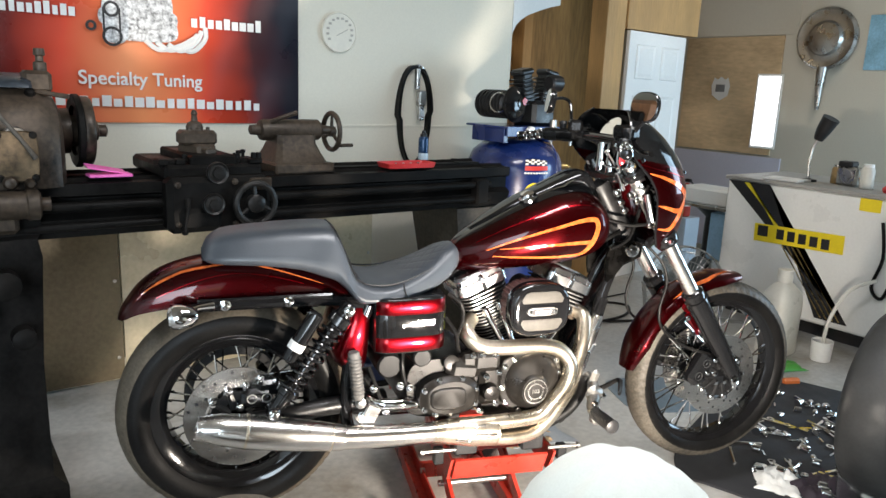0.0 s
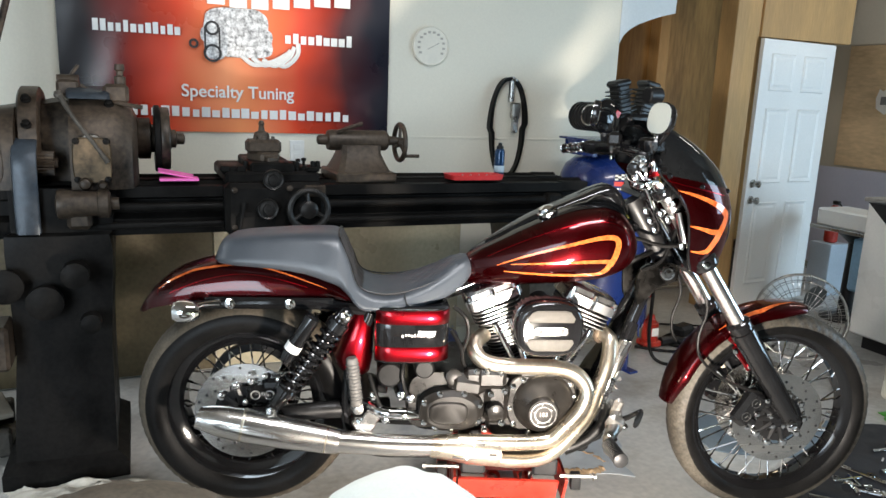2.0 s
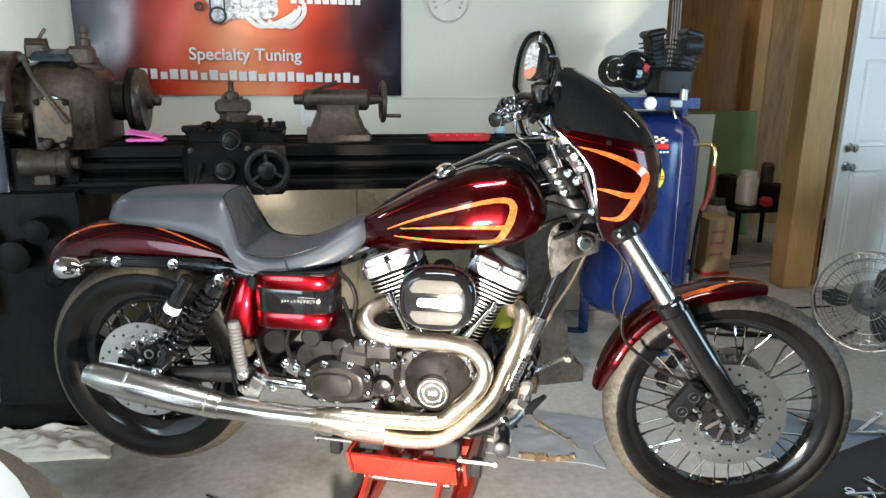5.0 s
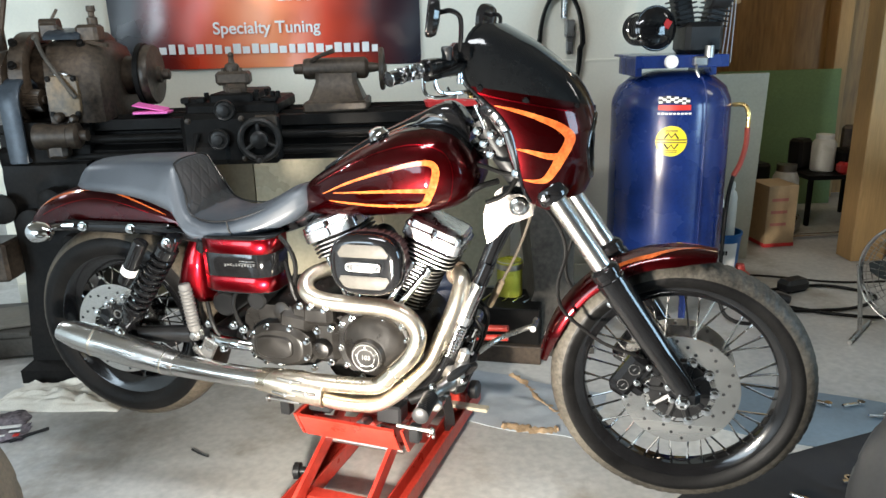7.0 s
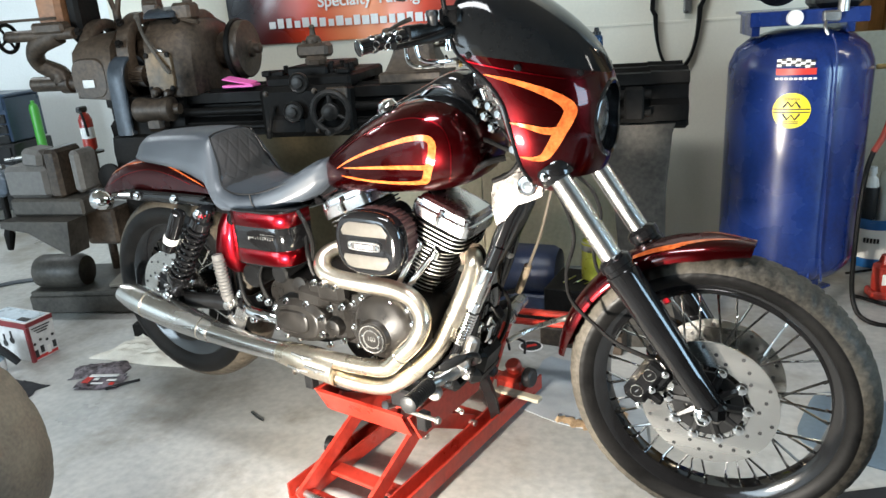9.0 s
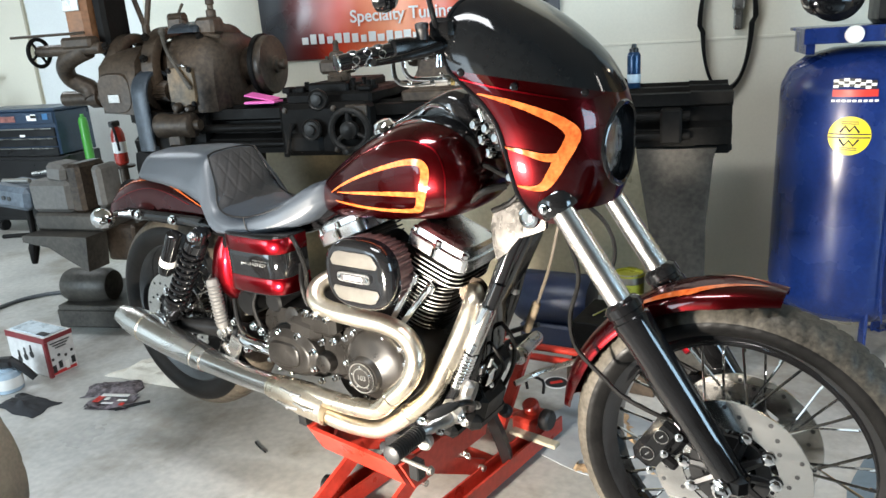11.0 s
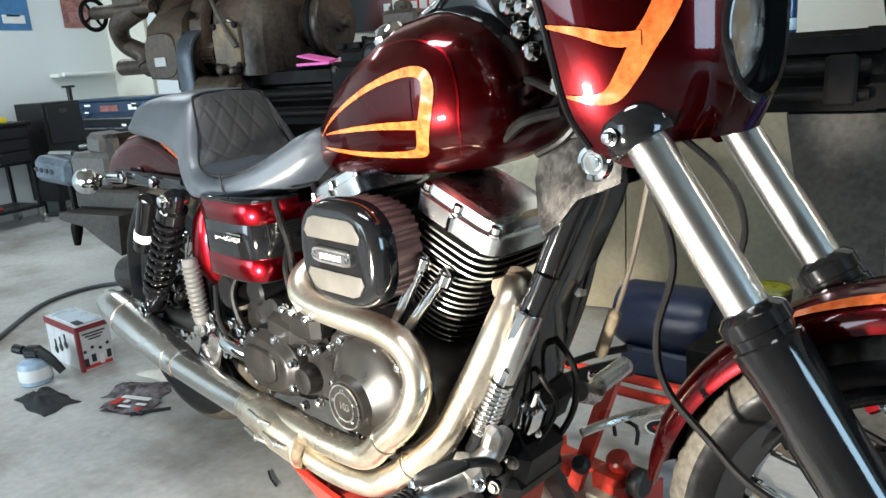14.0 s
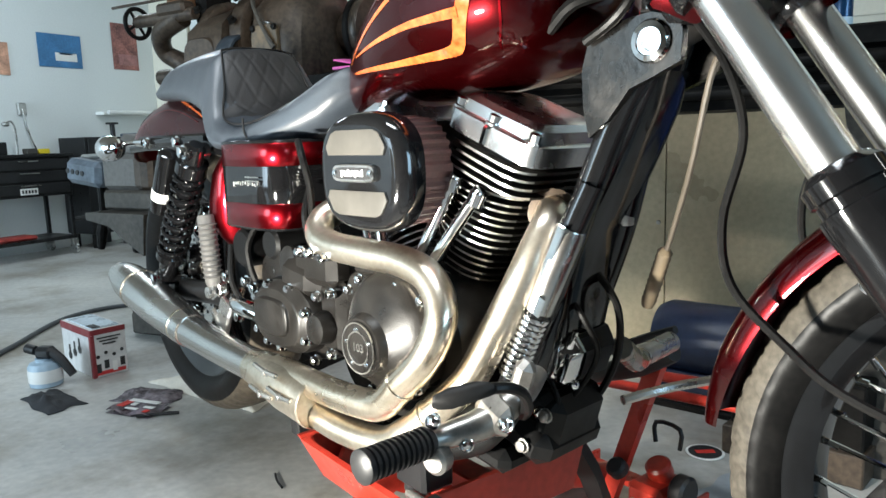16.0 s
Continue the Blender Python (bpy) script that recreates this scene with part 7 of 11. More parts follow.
    tube(bm, [(1.136, s * 0.192, 1.348), (1.146, s * 0.217, 1.380), (1.150, s * 0.240, 1.418), (1.135, s * 0.262, 1.432), (1.110, s * 0.280, 1.428)], 0.0055, n=10)
    bp("mirror_stem", bm, GLOSSBLACK, "black mirror stem", BARS)
    mp_ = pose(1.098, s * 0.288, 1.420, 0, 0, 0) @ pose(0, 0, 0, 0, 8, -s * 18)
    bm = BM()
    lo = []
    for x, k in ((0.018, 0.5), (0.014, 0.85), (0.004, 1.0), (-0.006, 1.0), (-0.008, 0.95)):
        lo.append([mp_ @ Vector((x, 0.047 * k * p[1], 0.043 * k * p[2])) for p in superloop(0, 0, 0, 1, 1, 2.6, 28)])
    rings(bm, lo)
    mi = bp("mirror", bm, GLOSSBLACK, "black oval mirror")
    bm = BM()
    lo = [[mp_ @ Vector((x, 0.0435 * p[1], 0.0395 * p[2])) for p in superloop(0, 0, 0, 1, 1, 2.6, 28)] for x in (-0.0078, -0.0092)]
    rings(bm, lo)
    mm = bpy.data.materials.get("mirror_glass") or mat("mirror_glass", (0.85, 0.85, 0.85), 0.02, metal=1.0, var=0.0, bump=0.0, rvar=0.0)
    bp("mirror_glass", bm, mm, "mirror glass", mi)
# chrome hydraulic pipes bent forward under the right control, each with its union nut
for pts in (((1.060, -0.233, 1.296), (1.060, -0.232, 1.264), (1.068, -0.228, 1.249), (1.086, -0.220, 1.244), (1.125, -0.195, 1.244), (1.168, -0.166, 1.245)),
            ((1.088, -0.240, 1.300), (1.089, -0.238, 1.274), (1.096, -0.230, 1.258), (1.112, -0.214, 1.253), (1.135, -0.184, 1.252), (1.170, -0.140, 1.252))):
    bm = BM()
    tube(bm, pts, 0.0045, n=10)
    pp = bp("control_pipe", bm, CHROME, "bent chrome hydraulic pipe", BARS)
    a, b = Vector(pts[-2]), Vector(pts[-1])
    bm = BM()
    cyl(bm, a.lerp(b, 0.05), a.lerp(b, 0.55), 0.0060, n=12, bev=0.001)
    bp("pipe_sleeve", bm, STEEL, "", pp)
    bm = BM()
    cyl(bm, a.lerp(b, 0.64), a.lerp(b, 0.80), 0.0075, n=6, bev=0.001)
    bp("union_nut", bm, BRASS, "", pp)
# riser, gauge and cluster behind the fairing
bm = BM()
for s in (-1, 1):
    cyl(bm, (1.165, s * 0.03, 1.18), (1.168, s * 0.03, 1.30), 0.016, n=16)
turned(bm, [(0.02, -0.02), (0.045, -0.01), (0.048, 0.01), (0.044, 0.018), (0.001, 0.016)], (1.185, 0, 1.335), (-0.8, 0, 0.6), 28)
bp("riser_gauge", bm, CHROME, "chrome risers and round gauge", BARS)
bm = BM()
for z, y, x in ((1.14, -0.10, 1.245), (1.18, -0.115, 1.225), (1.10, -0.115, 1.268), (1.205, -0.09, 1.205), (1.06, -0.10, 1.292)):
    turned(bm, [(0.012, 0), (0.017, 0.004), (0.017, 0.018), (0.011, 0.024), (0.001, 0.026)], (x, y, z), (-0.3, -1, 0.1), 16)
cyl(bm, (1.238, -0.135, 1.160), (1.268, -0.135, 1.066), 0.0175, n=20, bev=0.004)
cyl(bm, (1.114, -0.082, 1.282), (1.198, -0.082, 1.176), 0.0095, n=14, bev=0.002)
cyl(bm, (1.150, -0.095, 1.215), (1.176, -0.10, 1.16), 0.007, n=12)
tube(bm, [(1.082, -0.105, 1.258), (1.10, -0.105, 1.238), (1.164, -0.10, 1.232)], 0.004, n=8)
for x, y, z in ((1.197, -0.118, 1.146), (1.220, -0.12, 1.128), (1.222, -0.12, 1.183), (1.159, -0.10, 1.150), (1.191, -0.10, 1.094), (1.175, -0.10, 1.12), (1.262, -0.14, 1.055)):
    turned(bm, [(0.008, 0), (0.012, 0.004), (0.012, 0.014), (0.008, 0.019), (0.001, 0.020)], (x, y + 0.01, z), (-0.35, -1, 0.15), 14)
pieces("fairing_clamp", bm, CHROME, BIKE, "chrome fairing clamp")

def rim_fin(bm, ax, parent):
    """Cooling fin: black faces, machined rim coloured bright only on the lamp side."""
    bmesh.ops.recalc_face_normals(bm, faces=bm.faces)
    for f in bm.faces:
        # rim faces turned away from the lamp get the black, as painted shade
        f.material_index = 0 if abs(f.normal.dot(ax)) > 0.8 or f.normal.y > -0.25 else 1
    return bp("fin", bm, (WRINKLE, ALLOY), "", parent)


# engine ------------------------------------------------------------------------------
CR = Vector((0.862, 0, 0.545))
bm = BM()
lo = []
for y, k in ((0.125, 0.88), (0.11, 1.0), (-0.105, 1.0), (-0.13, 0.93)):
    lo.append([(0.862 + 0.155 * k * p[1], y, 0.545 + 0.118 * k * p[2]) for p in superloop(0, 0, 0, 1, 1, 3.0, 40)])
rings(bm, lo)
box(bm, (0.862, 0, 0.655), (0.20, 0.15, 0.06), 0.015)
ENG = bp("crankcase", bm, WRINKLE, "wrinkle black crankcase")
for sgn, nm in ((-1, "rear"), (1, "front")):
    ax = Vector((math.sin(math.radians(22.5)) * sgn, 0, math.cos(math.radians(22.5))))
    sx = Vector((ax.z, 0, -ax.x))
    o = CR + Vector((0, -0.005 * sgn, 0)) + (sx * 0.014 if sgn > 0 else Vector((0, 0, 0)))
    bm = BM()
    cyl(bm, o + ax * 0.10, o + ax * 0.29, 0.055, n=32)
    cb = bp("cylinder", bm, WRINKLE, "black barrel with machined fin edges, coloured bright on the lamp side only")
    for k in range(15):
        h = 0.120 + 0.0112 * k
        bm = BM()
        w = 0.063 + 0.008 * (k / 14) + (0.002 if k % 2 else 0)
        lo = []
        for hh, ww in ((h - 0.0022, 0.96), (h - 0.0016, 1.0), (h + 0.0016, 1.0), (h + 0.0022, 0.96)):
            lo.append([o + ax * hh + sx * (w * ww * p[1]) + Vector((0, (w + 0.008) * ww * p[2], 0)) for p in superloop(0, 0, 0, 1, 1, 2.6, 36)])
        rings(bm, lo)
        rim_fin(bm, ax, cb)
    # finned head and rocker box
    o = o + sx * (0.014 if sgn > 0 else 0.0)
    bm = BM()
    lo = []
    for h, kx, ky in ((0.282, 0.064, 0.070), (0.287, 0.068, 0.074), (0.332, 0.068, 0.074), (0.336, 0.064, 0.070)):
        lo.append([o + ax * h + sx * (kx * p[1]) + Vector((0, ky * p[2], 0)) for p in superloop(0, 0, 0, 1, 1, 5, 36)])
    rings(bm, lo)
    hd = bp("cylinder_head", bm, WRINKLE, "finned cylinder head")
    for k in range(4):
        h = 0.291 + 0.0118 * k
        bm = BM()
        rings(bm, [[o + ax * hh + sx * (0.080 * ww * p[1]) + Vector((0, 0.088 * ww * p[2], 0)) for p in superloop(0, 0, 0, 1, 1, 4.5, 36)] for hh, ww in ((h - 0.0024, 0.965), (h - 0.0018, 1.0), (h + 0.0018, 1.0), (h + 0.0024, 0.965))])
        rim_fin(bm, ax, hd)
    bm = BM()
    lo = []
    for h, kx, ky in ((0.336, 0.083, 0.082), (0.338, 0.087, 0.086), (0.366, 0.087, 0.086), (0.368, 0.084, 0.083), (0.369, 0.079, 0.078), (0.384, 0.077, 0.075), (0.391, 0.068, 0.066), (0.394, 0.050, 0.050)):
        lo.append([o + ax * h + sx * (kx * p[1]) + Vector((0, ky * p[2], 0)) for p in superloop(0, 0, 0, 1, 1, 7, 44)])
    rings(bm, lo)
    rb = bp("rocker_box", bm, ROCKER, "polished chrome rocker box", smooth=25)
    bm = BM()
    box(bm, o + ax * 0.352 + Vector((0, -0.087, 0)), (0.012, 0.010, 0.028), 0.003, Matrix.Rotation(math.radians(22.5) * sgn, 3, "Y"))
    bp("rocker_rib", bm, CHROME, "", rb)
    for i in (-1, 0, 1):
        bm = BM()
        bolt(bm, o + ax * 0.366 + sx * (0.070 * i) + Vector((0, -0.076 + 0.006 * abs(i), 0)), ax, 0.0085, 0.016)
        bp("rocker_bolt", bm, CHROME, "", rb)
    bm = BM()
    for i in (-1, 1):
        for dy in (-0.09,):
            cyl(bm, o + ax * 0.285 + sx * (0.025 * i) + Vector((0, -0.096, 0)), CR + Vector((0.045 * sgn + 0.022 * i * 0.6, -0.120, 0.115)), 0.0095, n=14)
            cyl(bm, o + ax * 0.262 + sx * (0.024 * i) + Vector((0, -0.0985, 0)), o + ax * 0.280 + sx * (0.0248 * i) + Vector((0, -0.0965, 0)), 0.0125, n=14)
    pieces("pushrod_tube", bm, CHROME, cb, "chrome pushrod tube")
# cam cover, timer cover
bm = BM()
out = [(0.768, 0.60), (0.775, 0.645), (0.81, 0.662), (0.85, 0.655), (0.90, 0.66), (0.955, 0.648), (0.975, 0.61), (0.972, 0.545), (0.945, 0.492), (0.89, 0.470), (0.83, 0.472), (0.785, 0.505), (0.766, 0.55)]
c2 = Vector((0.87, 0, 0.565))
lo = []
P = [Vector((x, 0, z)) for x, z in out]
P = spline(P + [P[0]], 4)[:-1]
for y, k in ((-0.10, 1.0), (-0.146, 1.0), (-0.152, 0.985), (-0.155, 0.95)):
    lo.append([c2 + (p - c2) * k + Vector((0, y, 0)) for p in P])
rings(bm, lo)
# tapered nose cone carrying the timer cover
lo = []
for y, r, f in ((-0.145, 0.094, 1.0), (-0.155, 0.092, 1.0), (-0.164, 0.086, 0.9), (-0.172, 0.076, 0.6), (-0.181, 0.062, 0.25), (-0.188, 0.050, 0.0), (-0.197, 0.046, 0.0), (-0.2005, 0.043, 0.0)):
    lo.append([(0.866 + 0.010 * f + r * math.cos(2 * math.pi * k / 44), y, 0.560 + 0.016 * f + r * math.sin(2 * math.pi * k / 44)) for k in range(44)])
rings(bm, lo)
CAM = bp("cam_cover", bm, WRINKLE, "wrinkle black cam cover")
bm = BM()
turned(bm, [(0.040, 0), (0.040, 0.004), (0.037, 0.007), (0.001, 0.007)], (0.866, -0.197, 0.560), (0, -1, 0), 40)
bp("timer_cover", bm, WRINKLE, "round timer cover with engine size badge", CAM)
bm = BM()
ringshape(bm, [(0.0255, 0), (0.0255, 0.0022), (0.0235, 0.0022), (0.0235, 0)], (0.866, -0.204, 0.560), (0, -1, 0), 40)
ringshape(bm, [(0.0385, 0), (0.0385, 0.0022), (0.0368, 0.0022), (0.0368, 0)], (0.866, -0.204, 0.560), (0, -1, 0), 40)
bp("badge_ring", bm, STEEL, "", CAM)
letters("badge_number", "103", 0.018, STEEL, CAM, (0.866, -0.2045, 0.560), label="number 103 on the cover")
for k in range(5):
    a = 2 * math.pi * k / 5 + 0.4
    bm = BM()
    bolt(bm, (0.866 + 0.028 * math.cos(a), -0.204, 0.560 + 0.028 * math.sin(a)), (0, -1, 0), 0.0025, 0.004)
    bp("badge_bolt", bm, CHROME, "", CAM)
for x, z in ((0.782, 0.628), (0.812, 0.648), (0.858, 0.647), (0.905, 0.650), (0.955, 0.635), (0.966, 0.598), (0.962, 0.552), (0.94, 0.502), (0.89, 0.478), (0.835, 0.480), (0.776, 0.56), (0.79, 0.508)):
    bm = BM()
    bolt(bm, (x, -0.153, z), (0, -1, 0), 0.0065, 0.012)
    bp("cover_bolt", bm, CHROME, "", CAM)
# lifter blocks and oil lines between the barrels
bm = BM()
for x in (0.825, 0.90):
    box(bm, (x, -0.135, 0.672), (0.055, 0.05, 0.035), 0.008)
pieces("lifter_block", bm, WRINKLE, ENG)
for x, z in ((0.80, 0.69), (0.848, 0.692), (0.876, 0.692), (0.925, 0.688)):
    bm = BM()
    bolt(bm, (x, -0.155, z), (0, -1, 0.6), 0.006, 0.010)
    bp("lifter_bolt", bm, CHROME, "", ENG)
# gearbox and its bright cover
bm = BM()
lo = []
for y, k in ((0.13, 0.9), (0.12, 1.0), (-0.12, 1.0), (-0.14, 0.95)):
    lo.append([(0.595 + 0.125 * k * p[1], y, 0.575 + 0.095 * k * p[2]) for p in superloop(0, 0, 0, 1, 1, 4.0, 40)])
rings(bm, lo)
GB = bp("gearbox", bm, WRINKLE, "wrinkle black gearbox")
bm = BM()
out = [(0.508, 0.525), (0.505, 0.575), (0.525, 0.605), (0.565, 0.622), (0.62, 0.625), (0.66, 0.612), (0.692, 0.585), (0.695, 0.54), (0.672, 0.508), (0.62, 0.495), (0.555, 0.498)]
c3 = Vector((0.60, 0, 0.56))
P = [Vector((x, 0, z)) for x, z in out]
P = spline(P + [P[0]], 3)[:-1]
lo = [[c3 + (p - c3) * k + Vector((0, y, 0)) for p in P] for y, k in ((-0.13, 1.0), (-0.162, 1.0), (-0.170, 0.97), (-0.173, 0.90), (-0.185, 0.80), (-0.188, 0.75))]
rings(bm, lo)
rings(bm, [[(0.590 + 0.055 * k * p[1], y, 0.560 + 0.033 * k * p[2]) for p in superloop(0, 0, 0, 1, 1, 3.2, 28)] for y, k in ((-0.184, 1.05), (-0.192, 1.0), (-0.195, 0.92))])
box(bm, (0.645, -0.150, 0.632), (0.11, 0.05, 0.07), 0.022, Matrix.Rotation(0.15, 3, "Y"))
GC = bp("clutch_release_cover", bm, WRINKLE, "bolted wrinkle black gearbox cover")
for x, z in ((0.522, 0.525), (0.52, 0.585), (0.565, 0.612), (0.635, 0.613), (0.682, 0.578), (0.68, 0.53), (0.60, 0.505), (0.555, 0.508)):
    bm = BM()
    bolt(bm, (x, -0.172, z), (0, -1, 0), 0.007, 0.014)
    bp("cover_bolt", bm, CHROME, "", GC)
bm = BM()
box(bm, (0.735, -0.14, 0.575), (0.07, 0.05, 0.13), 0.016)
box(bm, (0.715, -0.15, 0.655), (0.09, 0.05, 0.06), 0.014)
box(bm, (0.665, -0.145, 0.655), (0.06, 0.045, 0.05), 0.012)
turned(bm, [(0.026, 0), (0.028, 0.01), (0.024, 0.03), (0.012, 0.034)], (0.728, -0.16, 0.56), (0, -1, 0), 20)
bp("gearbox_adapter", bm, WRINKLE, "", GB)
for x, z in ((0.70, 0.68), (0.74, 0.675), (0.755, 0.62), (0.715, 0.61), (0.75, 0.52), (0.70, 0.50), (0.67, 0.68)):
    bm = BM()
    bolt(bm, (x, -0.168, z), (0, -1, 0), 0.007, 0.014)
    bp("adapter_bolt", bm, CHROME, "", GB)
bm = BM()
turned(bm, [(0.022, 0), (0.024, 0.006), (0.024, 0.016), (0.018, 0.018), (0.001, 0.018)], (0.605, -0.145, 0.655), (0, -1, 0.2), 24)
bp("oil_dipstick", bm, WRINKLE, "black oil filler plug", GB)
# starter and hoses below the side cover
bm = BM()
cyl(bm, (0.42, -0.15, 0.66), (0.42, 0.05, 0.66), 0.038, n=24, bev=0.006)
cyl(bm, (0.52, -0.145, 0.675), (0.52, 0.0, 0.675), 0.03, n=24, bev=0.006)
pieces("starter_motor", bm, PITCH, BIKE, "black starter motor")
bm = BM()
for p in (((0.46, -0.14, 0.70), (0.455, -0.155, 0.66), (0.47, -0.15, 0.60), (0.50, -0.13, 0.57)), ((0.60, -0.10, 0.78), (0.625, -0.13, 0.74), (0.635, -0.13, 0.69), (0.655, -0.12, 0.66)), ((0.60, -0.12, 0.86), (0.635, -0.135, 0.83), (0.645, -0.13, 0.78), (0.63, -0.12, 0.72)), ((0.36, -0.14, 0.66), (0.38, -0.155, 0.60), (0.40, -0.15, 0.56), (0.45, -0.14, 0.54))):
    tube(bm, p, 0.0065, n=8)
pieces("oil_hose", bm, RUBBER, BIKE, "black hose")
bm = BM()
tube(bm, [(0.36, -0.13, 0.56), (0.40, -0.155, 0.548), (0.46, -0.16, 0.545), (0.51, -0.15, 0.535)], [0.014, 0.018, 0.018, 0.014], n=12)
bp("brake_linkage", bm, CHROME, "chrome brake linkage")
for x, z in ((0.372, 0.60), (0.45, 0.60), (0.41, 0.525), (0.48, 0.59), (0.335, 0.52)):
    bm = BM()
    bolt(bm, (x, -0.155, z), (0, -1, 0), 0.009, 0.014)
    bp("frame_bolt", bm, CHROME, "")

# air cleaner -----------------------------------------------------------------------------
AC = Vector((0.872, 0, 0.813))


def oval(w, h, y, e=3.0, n=44, c=AC):
    return [(c.x + w * p[1], y, c.z + h * p[2]) for p in superloop(0, 0, 0, 1, 1, e, n)]


bm = BM()
n = 132
lo = []
for y in (-0.100, -0.1570):
    row = []
    for k in range(n):
        a = 2 * math.pi * k / n
        c_, s_ = math.cos(a), math.sin(a)
        g = 1.0 if k % 4 in (0, 1) else 0.955
        row.append((AC.x + 0.095 * g * math.copysign(abs(c_) ** (2 / 2.8), c_), y, AC.z + 0.079 * g * math.copysign(abs(s_) ** (2 / 2.8), s_)))
    lo.append(row)
rings(bm, lo)
AIR = bp("air_cleaner", bm, FILTER, "pleated dark red air filter element", smooth=20)
bm = BM()
rings(bm, [oval(0.094, 0.078, -0.150, 2.7), oval(0.101, 0.085, -0.1560, 2.7), oval(0.1015, 0.0855, -0.1700, 2.7), oval(0.0995, 0.0835, -0.1810, 2.7), oval(0.0945, 0.0785, -0.1900, 2.8), oval(0.086, 0.070, -0.1955, 3.0), oval(0.075, 0.060, -0.1970, 3.0)])
bp("filter_cover", bm, GLOSSBLACK, "gloss black oval cover with three slots", AIR)
for dz, top_ in ((0.041, 1), (-0.041, -1)):
    bm = BM()
    o2 = [(-0.064, -0.016), (0.064, -0.016), (0.069, -0.005), (0.056, 0.014), (0.042, 0.019), (-0.042, 0.019), (-0.056, 0.014), (-0.069, -0.005)]
    pts = [(AC.x + x, AC.z + dz + z * top_) for x, z in o2]
    rings(bm, [[(x, -0.1965, z) for x, z in pts], [(x, -0.1995, z) for x, z in pts], [(AC.x + (x - AC.x) * 0.95, -0.2005, AC.z + dz + (z - AC.z - dz) * 0.9) for x, z in pts]])
    bp("mesh_window", bm, MESHGREY, "silver wire mesh window", AIR)
bm = BM()
rings(bm, [[(AC.x + 0.048 * p[1], y, AC.z + 0.0125 * k * p[2]) for p in superloop(0, 0, 0, 1, 1, 5, 32)] for y, k in ((-0.1970, 1.0), (-0.2025, 1.0), (-0.2040, 0.9))])
bp("name_bar", bm, STEEL, "steel name bar", AIR)
bm = BM()
rings(bm, [[(AC.x + 0.041 * p[1], y, AC.z + 0.0085 * k * p[2]) for p in superloop(0, 0, 0, 1, 1, 5, 32)] for y, k in ((-0.2042, 1.0), (-0.2050, 1.0))])
bp("name_field", bm, INK, "", AIR)
bm = BM()
for k in range(10):
    box(bm, (AC.x - 0.024 + 0.0054 * k, -0.2054, AC.z + (0.0006 if k % 2 else -0.0004)), (0.0036, 0.0008, 0.0075 if k % 3 else 0.0095), 0.0002)
bp("name_print", bm, PAPER, "small unreadable white script", AIR, smooth=0)
for dx in (-0.041, 0.041):
    bm = BM()
    bolt(bm, (AC.x + dx, -0.2045, AC.z), (0, -1, 0), 0.004, 0.003)
    bp("name_bolt", bm, CHROME, "", AIR)
bm = BM()
cyl(bm, (0.872, -0.02, 0.85), (0.872, -0.13, 0.84), 0.035, n=20)
box(bm, (0.872, -0.06, 0.82), (0.13, 0.06, 0.08), 0.015)
bp("intake", bm, SATIN, "black intake body")

# exhaust ------------------------------------------------------------------------------------
bm = BM()
tube(bm, [(0.705, -0.050, 0.752), (0.676, -0.090, 0.744), (0.668, -0.122, 0.728), (0.688, -0.144, 0.705), (0.737, -0.150, 0.692), (0.821, -0.150, 0.688), (0.902, -0.147, 0.684), (0.960, -0.149, 0.670), (0.995, -0.157, 0.638), (1.001, -0.168, 0.603), (0.979, -0.178, 0.558), (0.937, -0.186, 0.516), (0.896, -0.190, 0.478), (0.843, -0.194, 0.470), (0.744, -0.200, 0.472), (0.62, -0.20, 0.476)], 0.0235, n=18, sub=8)
EX = bp("exhaust", bm, EXHAUST, "golden heat-tinted two-into-one stainless exhaust", smooth=60)
bm = BM()
tube(bm, [(1.060, 0.000, 0.752), (1.082, -0.025, 0.752), (1.097, -0.052, 0.740), (1.095, -0.070, 0.716), (1.083, -0.090, 0.671), (1.054, -0.110, 0.601), (1.023, -0.134, 0.531), (0.973, -0.153, 0.478), (0.924, -0.167, 0.436), (0.874, -0.175, 0.410), (0.79, -0.186, 0.409), (0.70, -0.195, 0.426), (0.60, -0.20, 0.450)], 0.0235, n=18, sub=8)
bp("front_pipe", bm, EXHAUST, "", EX, smooth=60)
bm = BM()
turned(bm, [(0.030, -0.006), (0.034, -0.004), (0.034, 0.004), (0.028, 0.008)], (1.078, -0.020, 0.752), (-0.6, 0.75, 0.0), 20)
bp("pipe_flange", bm, MACHINE_BROWN, "tarnished exhaust flange", EX)
bm = BM()
tube(bm, [(0.735, -0.198, 0.443), (0.66, -0.199, 0.452), (0.60, -0.20, 0.459), (0.54, -0.20, 0.463)], [0.043, 0.044, 0.038, 0.031], n=28)
bp("collector", bm, EXHAUST, "", EX, smooth=60)
bm = BM()
tube(bm, [(0.555, -0.20, 0.462), (0.42, -0.20, 0.468), (0.30, -0.20, 0.478), (0.27, -0.20, 0.481)], [0.030, 0.0305, 0.033, 0.034], n=28)
bp("mid_pipe", bm, BRUSHED, "brushed stainless mid pipe", EX, smooth=60)
bm = BM()
tube(bm, [(-0.112, -0.20, 0.556), (-0.10, -0.20, 0.553), (-0.055, -0.20, 0.545), (0.02, -0.20, 0.530), (0.12, -0.20, 0.510), (0.22, -0.20, 0.491), (0.275, -0.20, 0.480)], [0.030, 0.032, 0.042, 0.047, 0.0455, 0.040, 0.036], n=36, sub=6, hollow=1)
